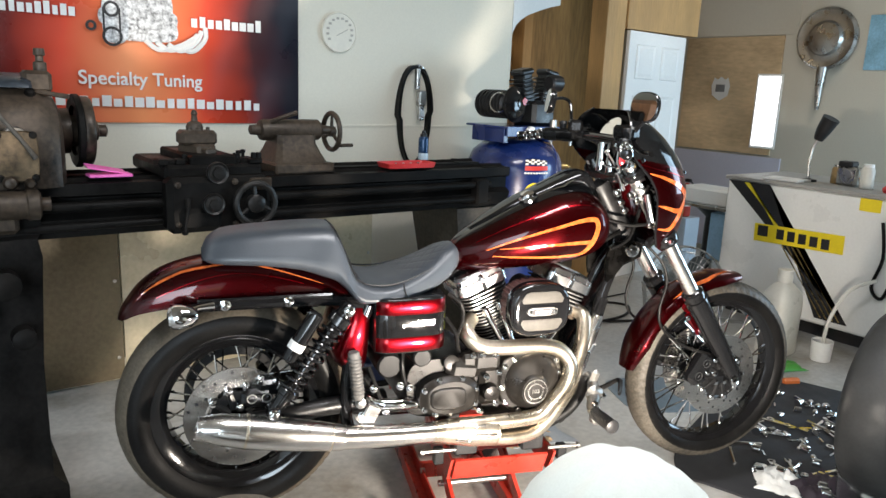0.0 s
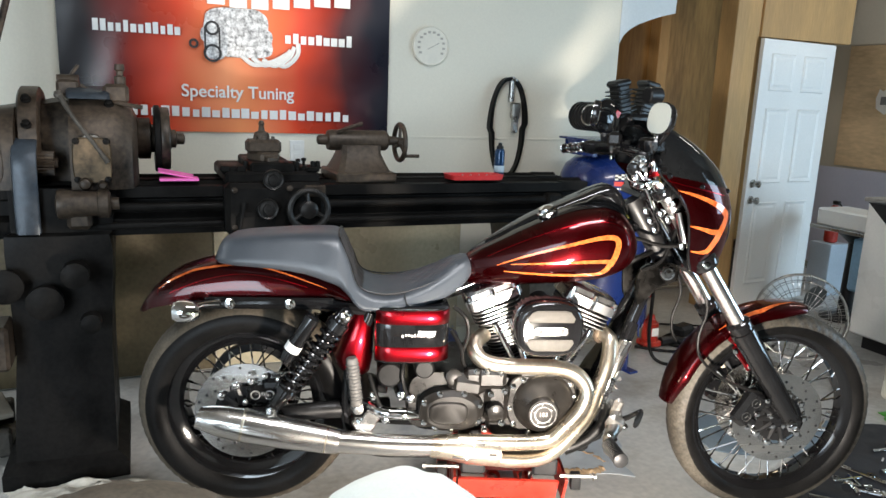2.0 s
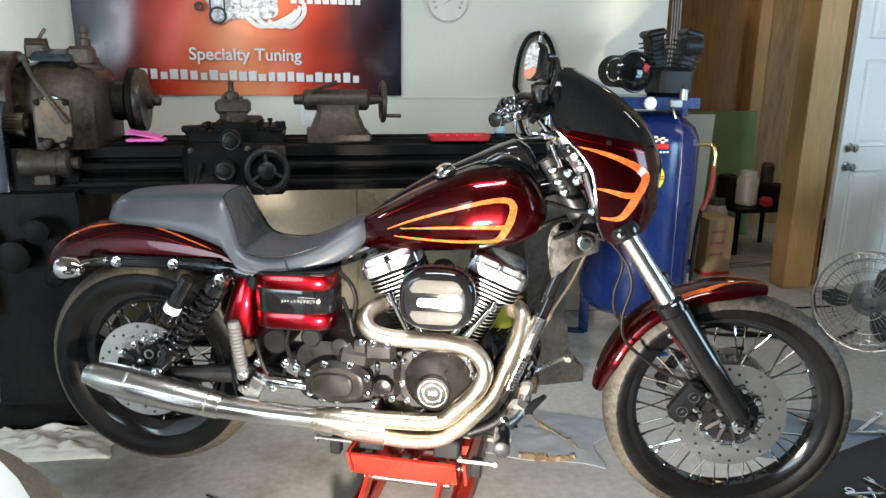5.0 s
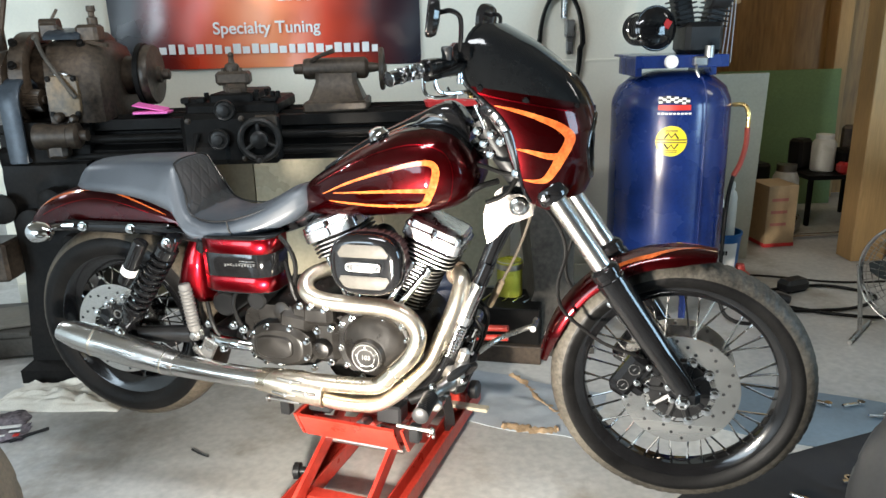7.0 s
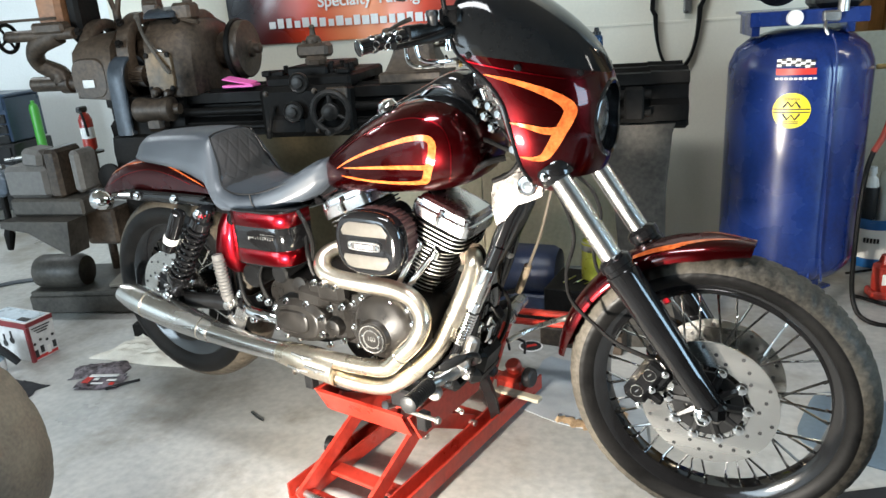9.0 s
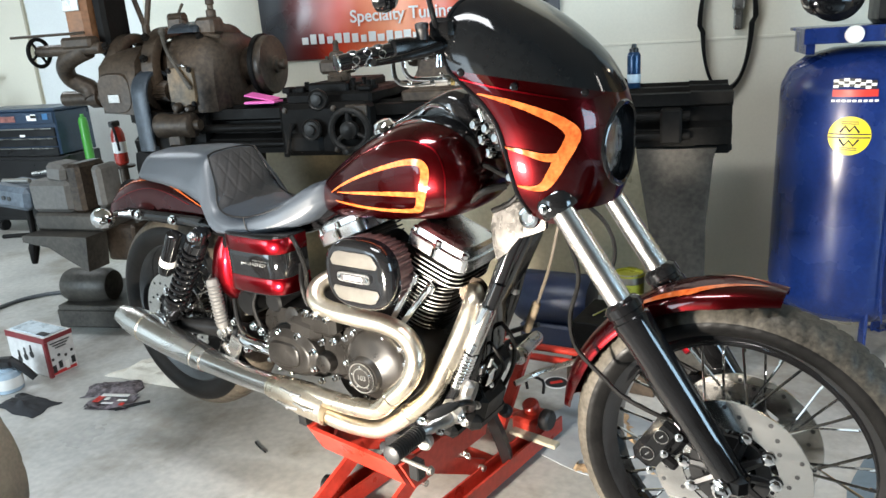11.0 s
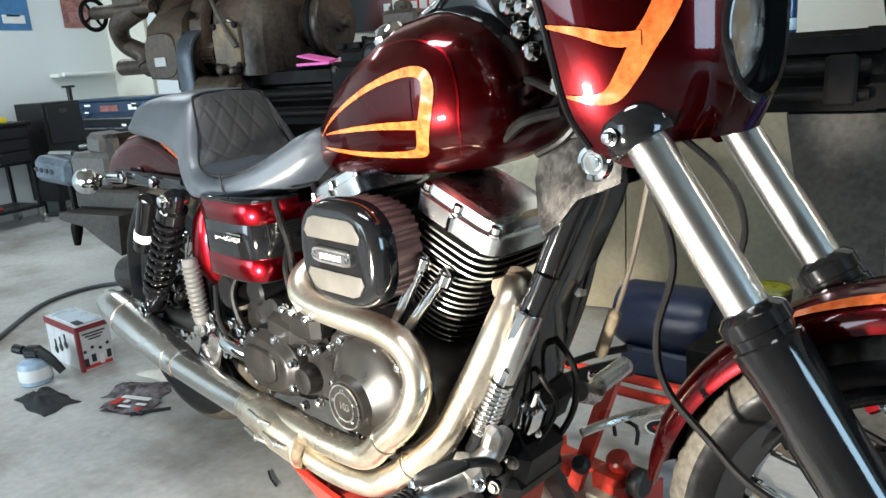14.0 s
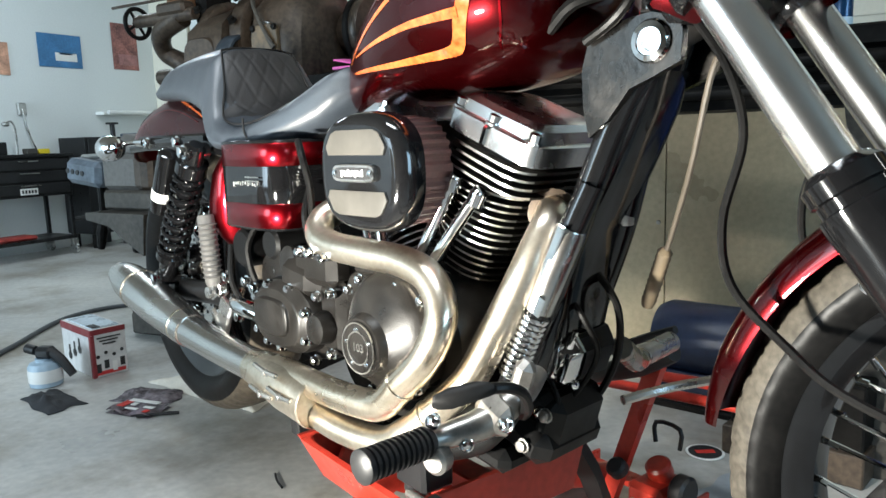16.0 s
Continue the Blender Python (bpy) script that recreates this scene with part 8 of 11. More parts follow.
bp("muffler", bm, BRUSHED, "brushed cone muffler", EX, smooth=40)
bm = BM()
for p, d, r in (((0.240, -0.20, 0.487), (-0.98, 0, 0.19), 0.0392), ((0.548, -0.20, 0.4625), (-1, 0, 0.04), 0.0325), ((0.738, -0.198, 0.443), (1, 0, -0.1), 0.0445), ((0.962, -0.156, 0.468), (0.75, 0.2, 0.65), 0.0255), ((0.937, -0.186, 0.516), (0.70, 0.1, 0.70), 0.0252), ((0.012, -0.20, 0.532), (-0.98, 0, 0.19), 0.0482)):
    ringshape(bm, [(r - 0.002, -0.004), (r, -0.002), (r, 0.002), (r - 0.002, 0.004)], p, d, 28)
pieces("weld_band", bm, EXHAUST, EX)
bm = BM()
for x, z in ((0.70, 0.455), (0.64, 0.445), (0.66, 0.487)):
    tube(bm, [(x + 0.03, -0.243, z), (x, -0.246, z + 0.002), (x - 0.04, -0.243, z + 0.006)], 0.004, n=6)
    bolt(bm, (x, -0.243, z), (0, -1, 0), 0.005, 0.008)
pieces("exhaust_spring", bm, STEEL, EX)
bm = BM()
box(bm, (0.36, -0.165, 0.52), (0.045, 0.012, 0.07), 0.004, Matrix.Rotation(0.5, 3, "Y"))
box(bm, (0.335, -0.168, 0.505), (0.02, 0.012, 0.06), 0.004, Matrix.Rotation(-0.6, 3, "Y"))
bp("exhaust_bracket", bm, ALLOY, "", EX)

# forward controls --------------------------------------------------------------------------
bm = BM()
d = Vector((0.02, -1, 0.02)).normalized()
p0 = Vector((1.055, -0.235, 0.485))
cyl(bm, p0, p0 + d * 0.105, 0.0165, n=20, bev=0.003)
for k in range(11):
    ringshape(bm, [(0.016, -0.0026), (0.0205, -0.0018), (0.0205, 0.0018), (0.016, 0.0026)], p0 + d * (0.012 + 0.0085 * k), d, 20)
turned(bm, [(0.0165, 0), (0.0215, 0.003), (0.0215, 0.010), (0.015, 0.014), (0.001, 0.014)], p0 + d * 0.100, d, 20)
pieces("foot_peg", bm, SATIN, BIKE, "black ribbed forward foot peg")
bm = BM()
tube(bm, [(1.055, -0.235, 0.485), (1.065, -0.21, 0.488), (1.09, -0.175, 0.50), (1.112, -0.13, 0.53), (1.11, -0.09, 0.55)], [0.014, 0.017, 0.021, 0.018, 0.012], n=12)
box(bm, (1.098, -0.165, 0.512), (0.060, 0.030, 0.052), 0.014, Matrix.Rotation(0.5, 3, "Y"))
box(bm, (1.112, -0.128, 0.545), (0.030, 0.026, 0.070), 0.010, Matrix.Rotation(0.35, 3, "Y"))
turned(bm, [(0.016, 0), (0.018, 0.004), (0.018, 0.020), (0.013, 0.024)], (1.062, -0.222, 0.462), (0.25, -1, 0), 18)
bp("control_bracket", bm, CASTGREY, "cast alloy control bracket")
bm = BM()
for p in ((1.06, -0.232, 0.51), (1.085, -0.20, 0.478), (1.125, -0.17, 0.505)):
    bolt(bm, p, (0, -1, 0.3), 0.008, 0.012)
pieces("control_bolt", bm, CHROME, BIKE)
bm = BM()
lo = []
for p, w, h in (((1.117, -0.277, 0.558), 0.008, 0.005), ((1.121, -0.270, 0.562), 0.016, 0.009), ((1.131, -0.254, 0.568), 0.019, 0.010), ((1.144, -0.234, 0.573), 0.017, 0.009), ((1.150, -0.225, 0.572), 0.009, 0.006)):
    lo.append([(p[0] + w * q[1] * 0.8, p[1] + w * q[1] * 0.5, p[2] + h * q[2]) for q in superloop(0, 0, 0, 1, 1, 3, 16)])
rings(bm, lo)
tube(bm, [(1.142, -0.236, 0.572), (1.158, -0.205, 0.570), (1.160, -0.18, 0.556), (1.140, -0.15, 0.525), (1.115, -0.13, 0.505)], [0.007, 0.007, 0.007, 0.008, 0.009], n=10)
bp("brake_pedal", bm, PITCH, "black brake pedal")
# dark engine mount and lower cross member below the horn
bm = BM()
box(bm, (1.040, 0.0, 0.440), (0.130, 0.150, 0.060), 0.020, Matrix.Rotation(0.35, 3, "Y"))
box(bm, (1.085, 0.0, 0.455), (0.050, 0.120, 0.100), 0.018, Matrix.Rotation(0.30, 3, "Y"))
box(bm, (0.990, 0.0, 0.405), (0.120, 0.190, 0.040), 0.014, Matrix.Rotation(0.15, 3, "Y"))
tube(bm, [(1.10, -0.10, 0.545), (1.075, -0.115, 0.49), (1.03, -0.12, 0.44), (0.96, -0.12, 0.405)], 0.017, n=12)
EM = bp("engine_mount", bm, PITCH, "greasy black engine mount")
for p in ((1.070, -0.078, 0.432), (1.028, -0.078, 0.448), (1.098, -0.062, 0.478)):
    bp("mount_bolt", bolt(BM(), p, (0, -1, 0), 0.008, 0.010), CASTGREY, "", EM)
# black regulator and horn with bright covers in front of the engine
bm = BM()
box(bm, (1.090, 0.020, 0.545), (0.052, 0.13, 0.085), 0.020, Matrix.Rotation(0.35, 3, "Y"))
box(bm, (1.104, 0.000, 0.560), (0.036, 0.06, 0.05), 0.014, Matrix.Rotation(0.5, 3, "Y"))
box(bm, (1.068, 0.015, 0.470), (0.060, 0.12, 0.048), 0.018, Matrix.Rotation(0.25, 3, "Y"))
box(bm, (1.082, -0.04, 0.488), (0.040, 0.04, 0.040), 0.014, Matrix.Rotation(0.7, 3, "Y"))
bp("regulator", bm, PITCH, "black regulator and horn")
for dx, dz, hh in ((-0.009, 0.003, 0.027), (0.010, -0.003, 0.023)):
    bm = BM()
    rings(bm, [[(1.104 + dx + 0.0085 * k * p[1] + 0.007 * p[2], y, 0.545 + dz + hh * k * p[2]) for p in superloop(0, 0, 0, 1, 1, 4, 24)] for y, k in ((-0.010, 1), (-0.042, 1), (-0.046, 0.8))])
    bp("horn_cover", bm, CHROME, "chrome oval cover")
for p0, p1, r0 in (((1.118, -0.036, 0.572), (1.130, -0.038, 0.598), 0.005), ((1.128, -0.036, 0.588), (1.142, -0.036, 0.570), 0.004)):
    bm = BM()
    tube(bm, [p0, p1], r0, n=8, sub=1)
    bp("horn_clip", bm, CHROME, "small bright clip")
bm = BM()
turned(bm, [(0.014, 0), (0.016, 0.01), (0.010, 0.03), (0.006, 0.034)], (1.147, 0.052, 0.735), (0.1, -0.2, 1), 14)
tube(bm, [(1.150, 0.045, 0.767), (1.158, 0.048, 0.79), (1.158, 0.045, 0.812)], 0.002, n=6)
bp("guardian_bell", bm, STEEL, "small hanging bell")
for pts, r in (([(1.105, -0.02, 0.64), (1.135, -0.025, 0.61), (1.138, 0.0, 0.56), (1.11, -0.01, 0.50), (1.07, -0.04, 0.45)], 0.0042), ([(1.12, 0.02, 0.67), (1.15, 0.03, 0.62), (1.135, 0.05, 0.54), (1.10, 0.04, 0.47), (1.05, 0.02, 0.43)], 0.0055), ([(1.08, -0.04, 0.53), (1.105, -0.045, 0.50), (1.095, -0.04, 0.46), (1.04, -0.035, 0.43)], 0.0036)):
    bp("horn_wire", tube(BM(), pts, r, n=8), RUBBER, "black wire loop")
for p in ((1.090, -0.030, 0.522), (1.085, -0.060, 0.480), (1.112, -0.018, 0.515)):
    bp("horn_bolt", bolt(BM(), p, (0.2, -1, 0), 0.006, 0.008), CHROME, "")
# left-side kick stand and shift lever beyond the front of the engine
bm = BM()
tube(bm, [(1.10, 0.12, 0.45), (1.14, 0.20, 0.46), (1.20, 0.25, 0.475), (1.25, 0.27, 0.49)], 0.008, n=8)
cyl(bm, (1.25, 0.24, 0.49), (1.25, 0.32, 0.49), 0.010, n=12)
cyl(bm, (1.06, 0.235, 0.485), (1.055, 0.34, 0.487), 0.0185, n=16, bev=0.003)
tube(bm, [(1.06, 0.235, 0.485), (1.09, 0.17, 0.50), (1.11, 0.10, 0.54)], 0.018, n=10)
bp("shift_lever", bm, ALLOY, "alloy shift lever and left peg")

# ---- motorcycle jack (same axes as the motorcycle) ----
def jack():
    t = thing("motorcycle_jack", "red steel scissor lift jack with rubber pads under the motorcycle", "jack", (RAX.x + 0.0146, RAX.y + 0.0671, 0), -22.0)
    y0, y1 = -0.30, 0.62
    for x in (0.628, 0.928):
        bm = BM()
        rings(bm, [[(x + a, y, z) for a, z in ((-0.028, 0.028), (0.028, 0.028), (0.028, 0.082), (0.022, 0.082), (0.022, 0.036), (-0.022, 0.036), (-0.022, 0.082), (-0.028, 0.082))] for y in (y0, y1)])
        part("rail", bm, REDPAINT, t, smooth=0)
        for y in (y0 + 0.06, y1 - 0.06):
            bm = BM()
            cyl(bm, (x - 0.012, y, 0.027), (x + 0.012, y, 0.027), 0.027, n=20, bev=0.003)
            part("castor", bm, PLASTIC, t, "black castor wheel")
    for y, w in ((-0.28, 0.04), (-0.15, 0.05), (0.30, 0.05), (0.58, 0.05)):
        part("cross_bar", box(BM(), (0.778, y, 0.060), (0.245, w, 0.014), 0.002), REDPAINT, t)
    # lifting table: front channel, side plates, pads
    bm = BM()
    rings(bm, [[(x, y, z) for y, z in ((-0.182, 0.340), (-0.172, 0.342), (-0.135, 0.268), (-0.105, 0.262), (-0.105, 0.256), (-0.143, 0.260))] for x in (0.655, 0.955)])
    part("table_channel", bm, REDPAINT, t, "red folded table edge", smooth=0)
    for x in (0.640, 0.975):
        bm = BM()
        plate(bm, [(-0.182, 0.345), (-0.138, 0.258), (0.16, 0.258), (0.19, 0.340)], (x, 0, 0), (0, 1, 0), (0, 0, 1), 0.008)
        part("table_side", bm, REDPAINT, t, smooth=0)
    part("table_beam", box(BM(), (0.808, 0.16, 0.31), (0.34, 0.04, 0.045), 0.003), REDPAINT, t)
    part("table_beam", box(BM(), (0.808, 0.0, 0.30), (0.34, 0.05, 0.03), 0.003), REDPAINT, t)
    for x in (0.70, 0.92):
        for y in (-0.106, 0.106):
            bm = BM()
            box(bm, (x, y, 0.36), (0.075, 0.06, 0.056), 0.006)
            part("rubber_pad", bm, PLASTIC, t, "black rubber pad")
    # bolt rods of the clamp arms that stick out past the rear end
    for x, z in ((0.605, 0.372), (1.01, 0.352)):
        bm = BM()
        cyl(bm, (x - 0.05, -0.165, z), (x + 0.05, -0.165, z), 0.006, n=10)
        bolt(bm, (x + (0.05 if x > 0.7 else -0.05), -0.165, z), (1 if x > 0.7 else -1, 0, 0), 0.009, 0.010)
        part("clamp_rod", bm, CASTGREY, t, "threaded steel rod")
        part("clamp_bracket", box(BM(), (x + (-0.0 if x < 0.7 else 0.0), -0.155, z - 0.02), (0.03, 0.03, 0.05), 0.003), SATIN, t)
    # scissor arms
    for x in (0.668, 0.888):
        for ya, yb in ((-0.30, 0.13), (0.24, -0.10)):
            bm = BM()
            a, b = Vector((x, ya, 0.075)), Vector((x, yb, 0.275))
            d = (b - a).normalized()
            n = Vector((1, 0, 0))
            u = d.cross(n)
            rings(bm, [[p + n * sx * 0.006 + u * sy * 0.024 for sx, sy in ((-1, -1), (1, -1), (1, 1), (-1, 1))] for p in (a - d * 0.02, b + d * 0.02)])
            part("scissor_arm", bm, REDPAINT, t, smooth=0)
    for y, z in ((-0.30, 0.075), (0.24, 0.075), (-0.02, 0.175)):
        bm = BM()
        cyl(bm, (0.645, y, z), (0.912, y, z), 0.010, n=12)
        part("pivot_rod", bm, STEEL, t, "bare steel pivot rod")
    # side knob, pump, pedal and handle at the far end
    bm = BM()
    turned(bm, [(0.012, 0), (0.014, 0.02), (0.026, 0.022), (0.027, 0.04), (0.020, 0.044), (0.018, 0.036), (0.001, 0.034)], (0.602, -0.075, 0.078), (-1, -0.25, 0), 20)
    part("locking_knob", bm, SATIN, t, "round black locking knob")
    bm = BM()
    box(bm, (0.93, 0.51, 0.085), (0.09, 0.11, 0.08), 0.012)
    turned(bm, [(0.026, 0), (0.028, 0.004), (0.028, 0.03), (0.022, 0.036)], (0.93, 0.52, 0.13), (0, -0.5, 1), 20)
    part("pump_body", bm, REDPAINT, t, "red hydraulic pump body")
    bm = BM()
    tube(bm, [(0.90, 0.54, 0.19), (0.90, 0.54, 0.235), (0.96, 0.54, 0.235), (0.96, 0.54, 0.19)], 0.005, n=8, sub=3)
    part("carry_handle", bm, SATIN, t)
    bm = BM()
    cyl(bm, (0.985, 0.49, 0.13), (1.02, 0.49, 0.13), 0.034, n=20, bev=0.006)
    part("release_knob", cyl(BM(), (0.90, 0.42, 0.16), (0.90, 0.40, 0.18), 0.022, n=16, bev=0.006), PLASTIC, t)
    part("pump_knob", bm, PLASTIC, t)
    bm = BM()
    box(bm, (0.985, 0.44, 0.085), (0.17, 0.035, 0.014), 0.003)
    part("foot_pedal", bm, TANBOARD, t, "worn wooden-looking pedal bar")
    bm = BM()
    a, b = Vector((0.855, 0.44, 0.08)), Vector((0.965, 0.45, 0.40))
    d = (b - a).normalized()
    n = Vector((0, 1, 0))
    u = d.cross(n)
    rings(bm, [[p + n * sx * 0.010 + u * sy * 0.017 for sx, sy in ((-1, -1), (1, -1), (1, 1), (-1, 1))] for p in (a, b)])
    part("release_post", bm, REDPAINT, t, "upright red post", smooth=0)
    bm = BM()
    tube(bm, [(0.82, 0.43, 0.345), (0.93, 0.43, 0.395), (1.015, 0.43, 0.442)], [0.016, 0.026, 0.022], n=12)
    tube(bm, [(0.85, 0.43, 0.40), (0.93, 0.43, 0.445), (1.02, 0.43, 0.485)], 0.008, n=8)
    ll = part("lift_lever", bm, PLASTIC, t, "black lift lever")
    part("lever_bolt", bolt(BM(), (0.945, 0.406, 0.405), (0, -1, 0), 0.012, 0.010), CHROME, ll)
    bm = BM()
    for dz in (0.0, 0.038):
        cyl(bm, (0.62, 0.585, 0.26 + dz), (1.10, 0.60, 0.30 + dz), 0.012, n=12)
    part("tie_bar", bm, REDPAINT, t, "long red tie bars")
    bm = BM()
    tube(bm, [(0.93, 0.18, 0.36), (0.95, 0.24, 0.25), (0.945, 0.30, 0.12), (0.925, 0.34, 0.06)], 0.022, n=4, sub=2)
    part("black_stay", bm, SATIN, t)
    # lift ram and return spring between the scissor arms
    part("lift_ram", cyl(BM(), (0.778, 0.50, 0.10), (0.778, 0.02, 0.235), 0.026, n=20, bev=0.004), REDPAINT, t, "red hydraulic ram")
    part("ram_rod", cyl(BM(), (0.778, 0.10, 0.212), (0.778, -0.04, 0.252), 0.014, n=16), STEEL, t, "bare steel ram rod")
    bm = BM()
    tube(bm, [Vector((0.905 + 0.009 * math.cos(k * 0.9), 0.02 + 0.0018 * k, 0.29 - 0.0016 * k + 0.009 * math.sin(k * 0.9))) for k in range(90)], 0.0022, n=5, sub=1)
    part("return_spring", bm, STEEL, t, "bright coil return spring")
    for ob in t.children:
        if ob.name.split(".")[0] in ("pump_body", "carry_handle", "release_knob", "pump_knob", "foot_pedal", "release_post", "lift_lever", "tie_bar"):
            ob.location = (-0.033, 0.012, 0)


jack()


# ---- left side of the room ----
def carton():
    t = thing("spray_kit_carton", "white printed cardboard carton with dark red edges on the floor", "box", (-0.504, 2.365, 0), -12.4)
    w, d, h = 0.285, 0.13, 0.186
    red = mat("dark_red_print", (0.20, 0.025, 0.03), 0.45, var=0.2, scale=20)
    part("carton_body", box(BM(), (0, 0, h / 2), (w, d, h), 0.003), mat("white_printed_carton", (0.62, 0.61, 0.60), 0.45, var=0.16, scale=16, fine=50), t)
    part("carton_top", box(BM(), (0, 0, h + 0.002), (w - 0.03, d - 0.03, 0.005), 0.001), mat("pale_blue_carton_top", (0.50, 0.58, 0.64), 0.3, var=0.25, scale=12), t, "glossy pale blue top")
    part("top_corner", box(BM(), (w / 2 - 0.045, -d / 2 + 0.03, h + 0.0045), (0.06, 0.03, 0.003), 0.0005), INK, t)
    for c, q in (((0, -d / 2 - 0.001, h - 0.014), (w, 0.003, 0.028)), ((w / 2 + 0.001, 0, h - 0.010), (0.003, d, 0.020)), ((w / 2 - 0.008, -d / 2 - 0.001, h / 2 - 0.014), (0.016, 0.003, h - 0.028)), ((w / 2 + 0.001, -d / 2 + 0.006, h / 2 - 0.010), (0.003, 0.012, h - 0.022))):
        part("red_band", box(BM(), c, q, 0.0005), red, t, "dark red printed band")
    rnd = random.Random(4)
    for k in range(3):
        bm = BM()
        part("printed_spot", turned(BM(), [(0.016, 0), (0.016, 0.001)], (-0.07 + 0.05 * k, -d / 2 - 0.0015, 0.055 + 0.02 * k), (0, -1, 0), 12), INK, t)
        box(bm, (-0.07 + 0.05 * k, -d / 2 - 0.0015, 0.085 + 0.02 * k), (0.014, 0.001, 0.03), 0.0002)
        part("printed_picture", bm, INK if k % 2 else SATIN, t)
    for k in range(4):
        bm = BM()
        y = -0.045 + 0.03 * k
        box(bm, (w / 2 + 0.0015, y, 0.035 + 0.012 * (k % 2)), (0.001, 0.018, 0.03 + 0.02 * rnd.random()), 0.0002)
        part("printed_spot", turned(BM(), [(0.007, 0), (0.007, 0.001)], (w / 2 + 0.0012, y, 0.08 + 0.012 * (k % 2)), (1, 0, 0), 10), INK, t)
        part("printed_picture", bm, INK if k != 2 else PAPER, t)
    for k in range(3):
        part("print_bar", box(BM(), (w / 2 + 0.0022, 0.0, h - 0.035 - 0.012 * k), (0.001, 0.09 - 0.02 * k, 0.005), 0.0002), SATIN, t)
    part("red_foot", box(BM(), (w / 2 + 0.0012, 0.0, 0.016), (0.001, d - 0.02, 0.014), 0.0002), REDPLASTIC, t)


carton()


def spray_gun():
    t = thing("spray_gun", "black spray gun on a pale blue paint cup", "spray gun", (-0.485, 2.15, 0), 20)
    part("cup", turned(BM(), [(0.045, 0), (0.055, 0.004), (0.058, 0.03), (0.058, 0.075), (0.05, 0.088), (0.03, 0.094), (0.03, 0.105)], (0, 0, 0), (0, 0, 1), 28), mat("pale_blue_cup", (0.36, 0.46, 0.55), 0.4), t)
    part("cup_label", turned(BM(), [(0.0585, 0.02), (0.059, 0.022), (0.059, 0.065), (0.0585, 0.067)], (0, 0, 0), (0, 0, 1), 28, cap=False), PAPER, t, "white label")
    bm = BM()
    box(bm, (0.01, 0, 0.125), (0.07, 0.05, 0.045), 0.012)
    tube(bm, [(0.03, 0, 0.13), (0.07, 0, 0.10), (0.115, 0, 0.045)], [0.02, 0.018, 0.015], n=10)
    cyl(bm, (-0.03, 0, 0.13), (-0.07, 0, 0.14), 0.018, n=14, bev=0.003)
    part("gun_body", bm, PLASTIC, t)


spray_gun()


def crumpled(name, label, category, at, w, d, h, material, seed, turn=0, n=26):
    """A crumpled sheet: folds from noise, edges down to the floor."""
    bm = BM()
    top_, bot = [], []
    for i in range(n + 1):
        r1, r2 = [], []
        for j in range(n + 1):
            u, v = i / n - 0.5, j / n - 0.5
            e = max(abs(u), abs(v)) * 2
            nz = noise.noise(Vector((u * 5 + seed, v * 5, seed * 0.7)))
            fold = abs(noise.noise(Vector((u * 9, v * 9 + seed, 3.1))))
            z = h * (0.25 + 0.75 * abs(nz) + 0.5 * fold) * (1 - e ** 3) + 0.004
            px = w * u * (1 + 0.25 * noise.noise(Vector((v * 3 + seed, 1.7, u))))
            py = d * v * (1 + 0.25 * noise.noise(Vector((u * 3 + seed, 5.7, v))))
            r1.append(bm.verts.new((px, py, z)))
            r2.append(bm.verts.new((px, py, z - 0.003)))
        top_.append(r1)
        bot.append(r2)
    for g in (top_, bot):
        for i in range(n):
            for j in range(n):
                bm.faces.new((g[i][j], g[i + 1][j], g[i + 1][j + 1], g[i][j + 1]))
    for k in range(n):
        for a, b in (((k, 0), (k + 1, 0)), ((k, n), (k + 1, n)), ((0, k), (0, k + 1)), ((n, k), (n, k + 1))):
            bm.faces.new((top_[a[0]][a[1]], top_[b[0]][b[1]], bot[b[0]][b[1]], bot[a[0]][a[1]]))
    return solid(name, bm, material, label, category, at=at, turn=turn, smooth=60)


crumpled("shop_rag", "crumpled off-white shop rag on the floor behind the rear tyre", "rag", (0.16, 2.42, 0), 0.52, 0.22, 0.07, CLOTH, 1.3, -6)
crumpled("work_glove", "flat black work glove lying on the concrete", "glove", (-0.29, 2.05, 0), 0.24, 0.13, 0.03, BLACKCLOTH, 5.2, -12, 16)
crumpled("work_glove", "black glove with pale patches on the concrete", "glove", (-0.02, 2.23, 0), 0.22, 0.12, 0.03, mat("black_grey_cloth", (0.018, 0.018, 0.022), 0.8, var=0.9, scale=30, tint=(0.14, 0.12, 0.13)), 8.1, 20, 16)


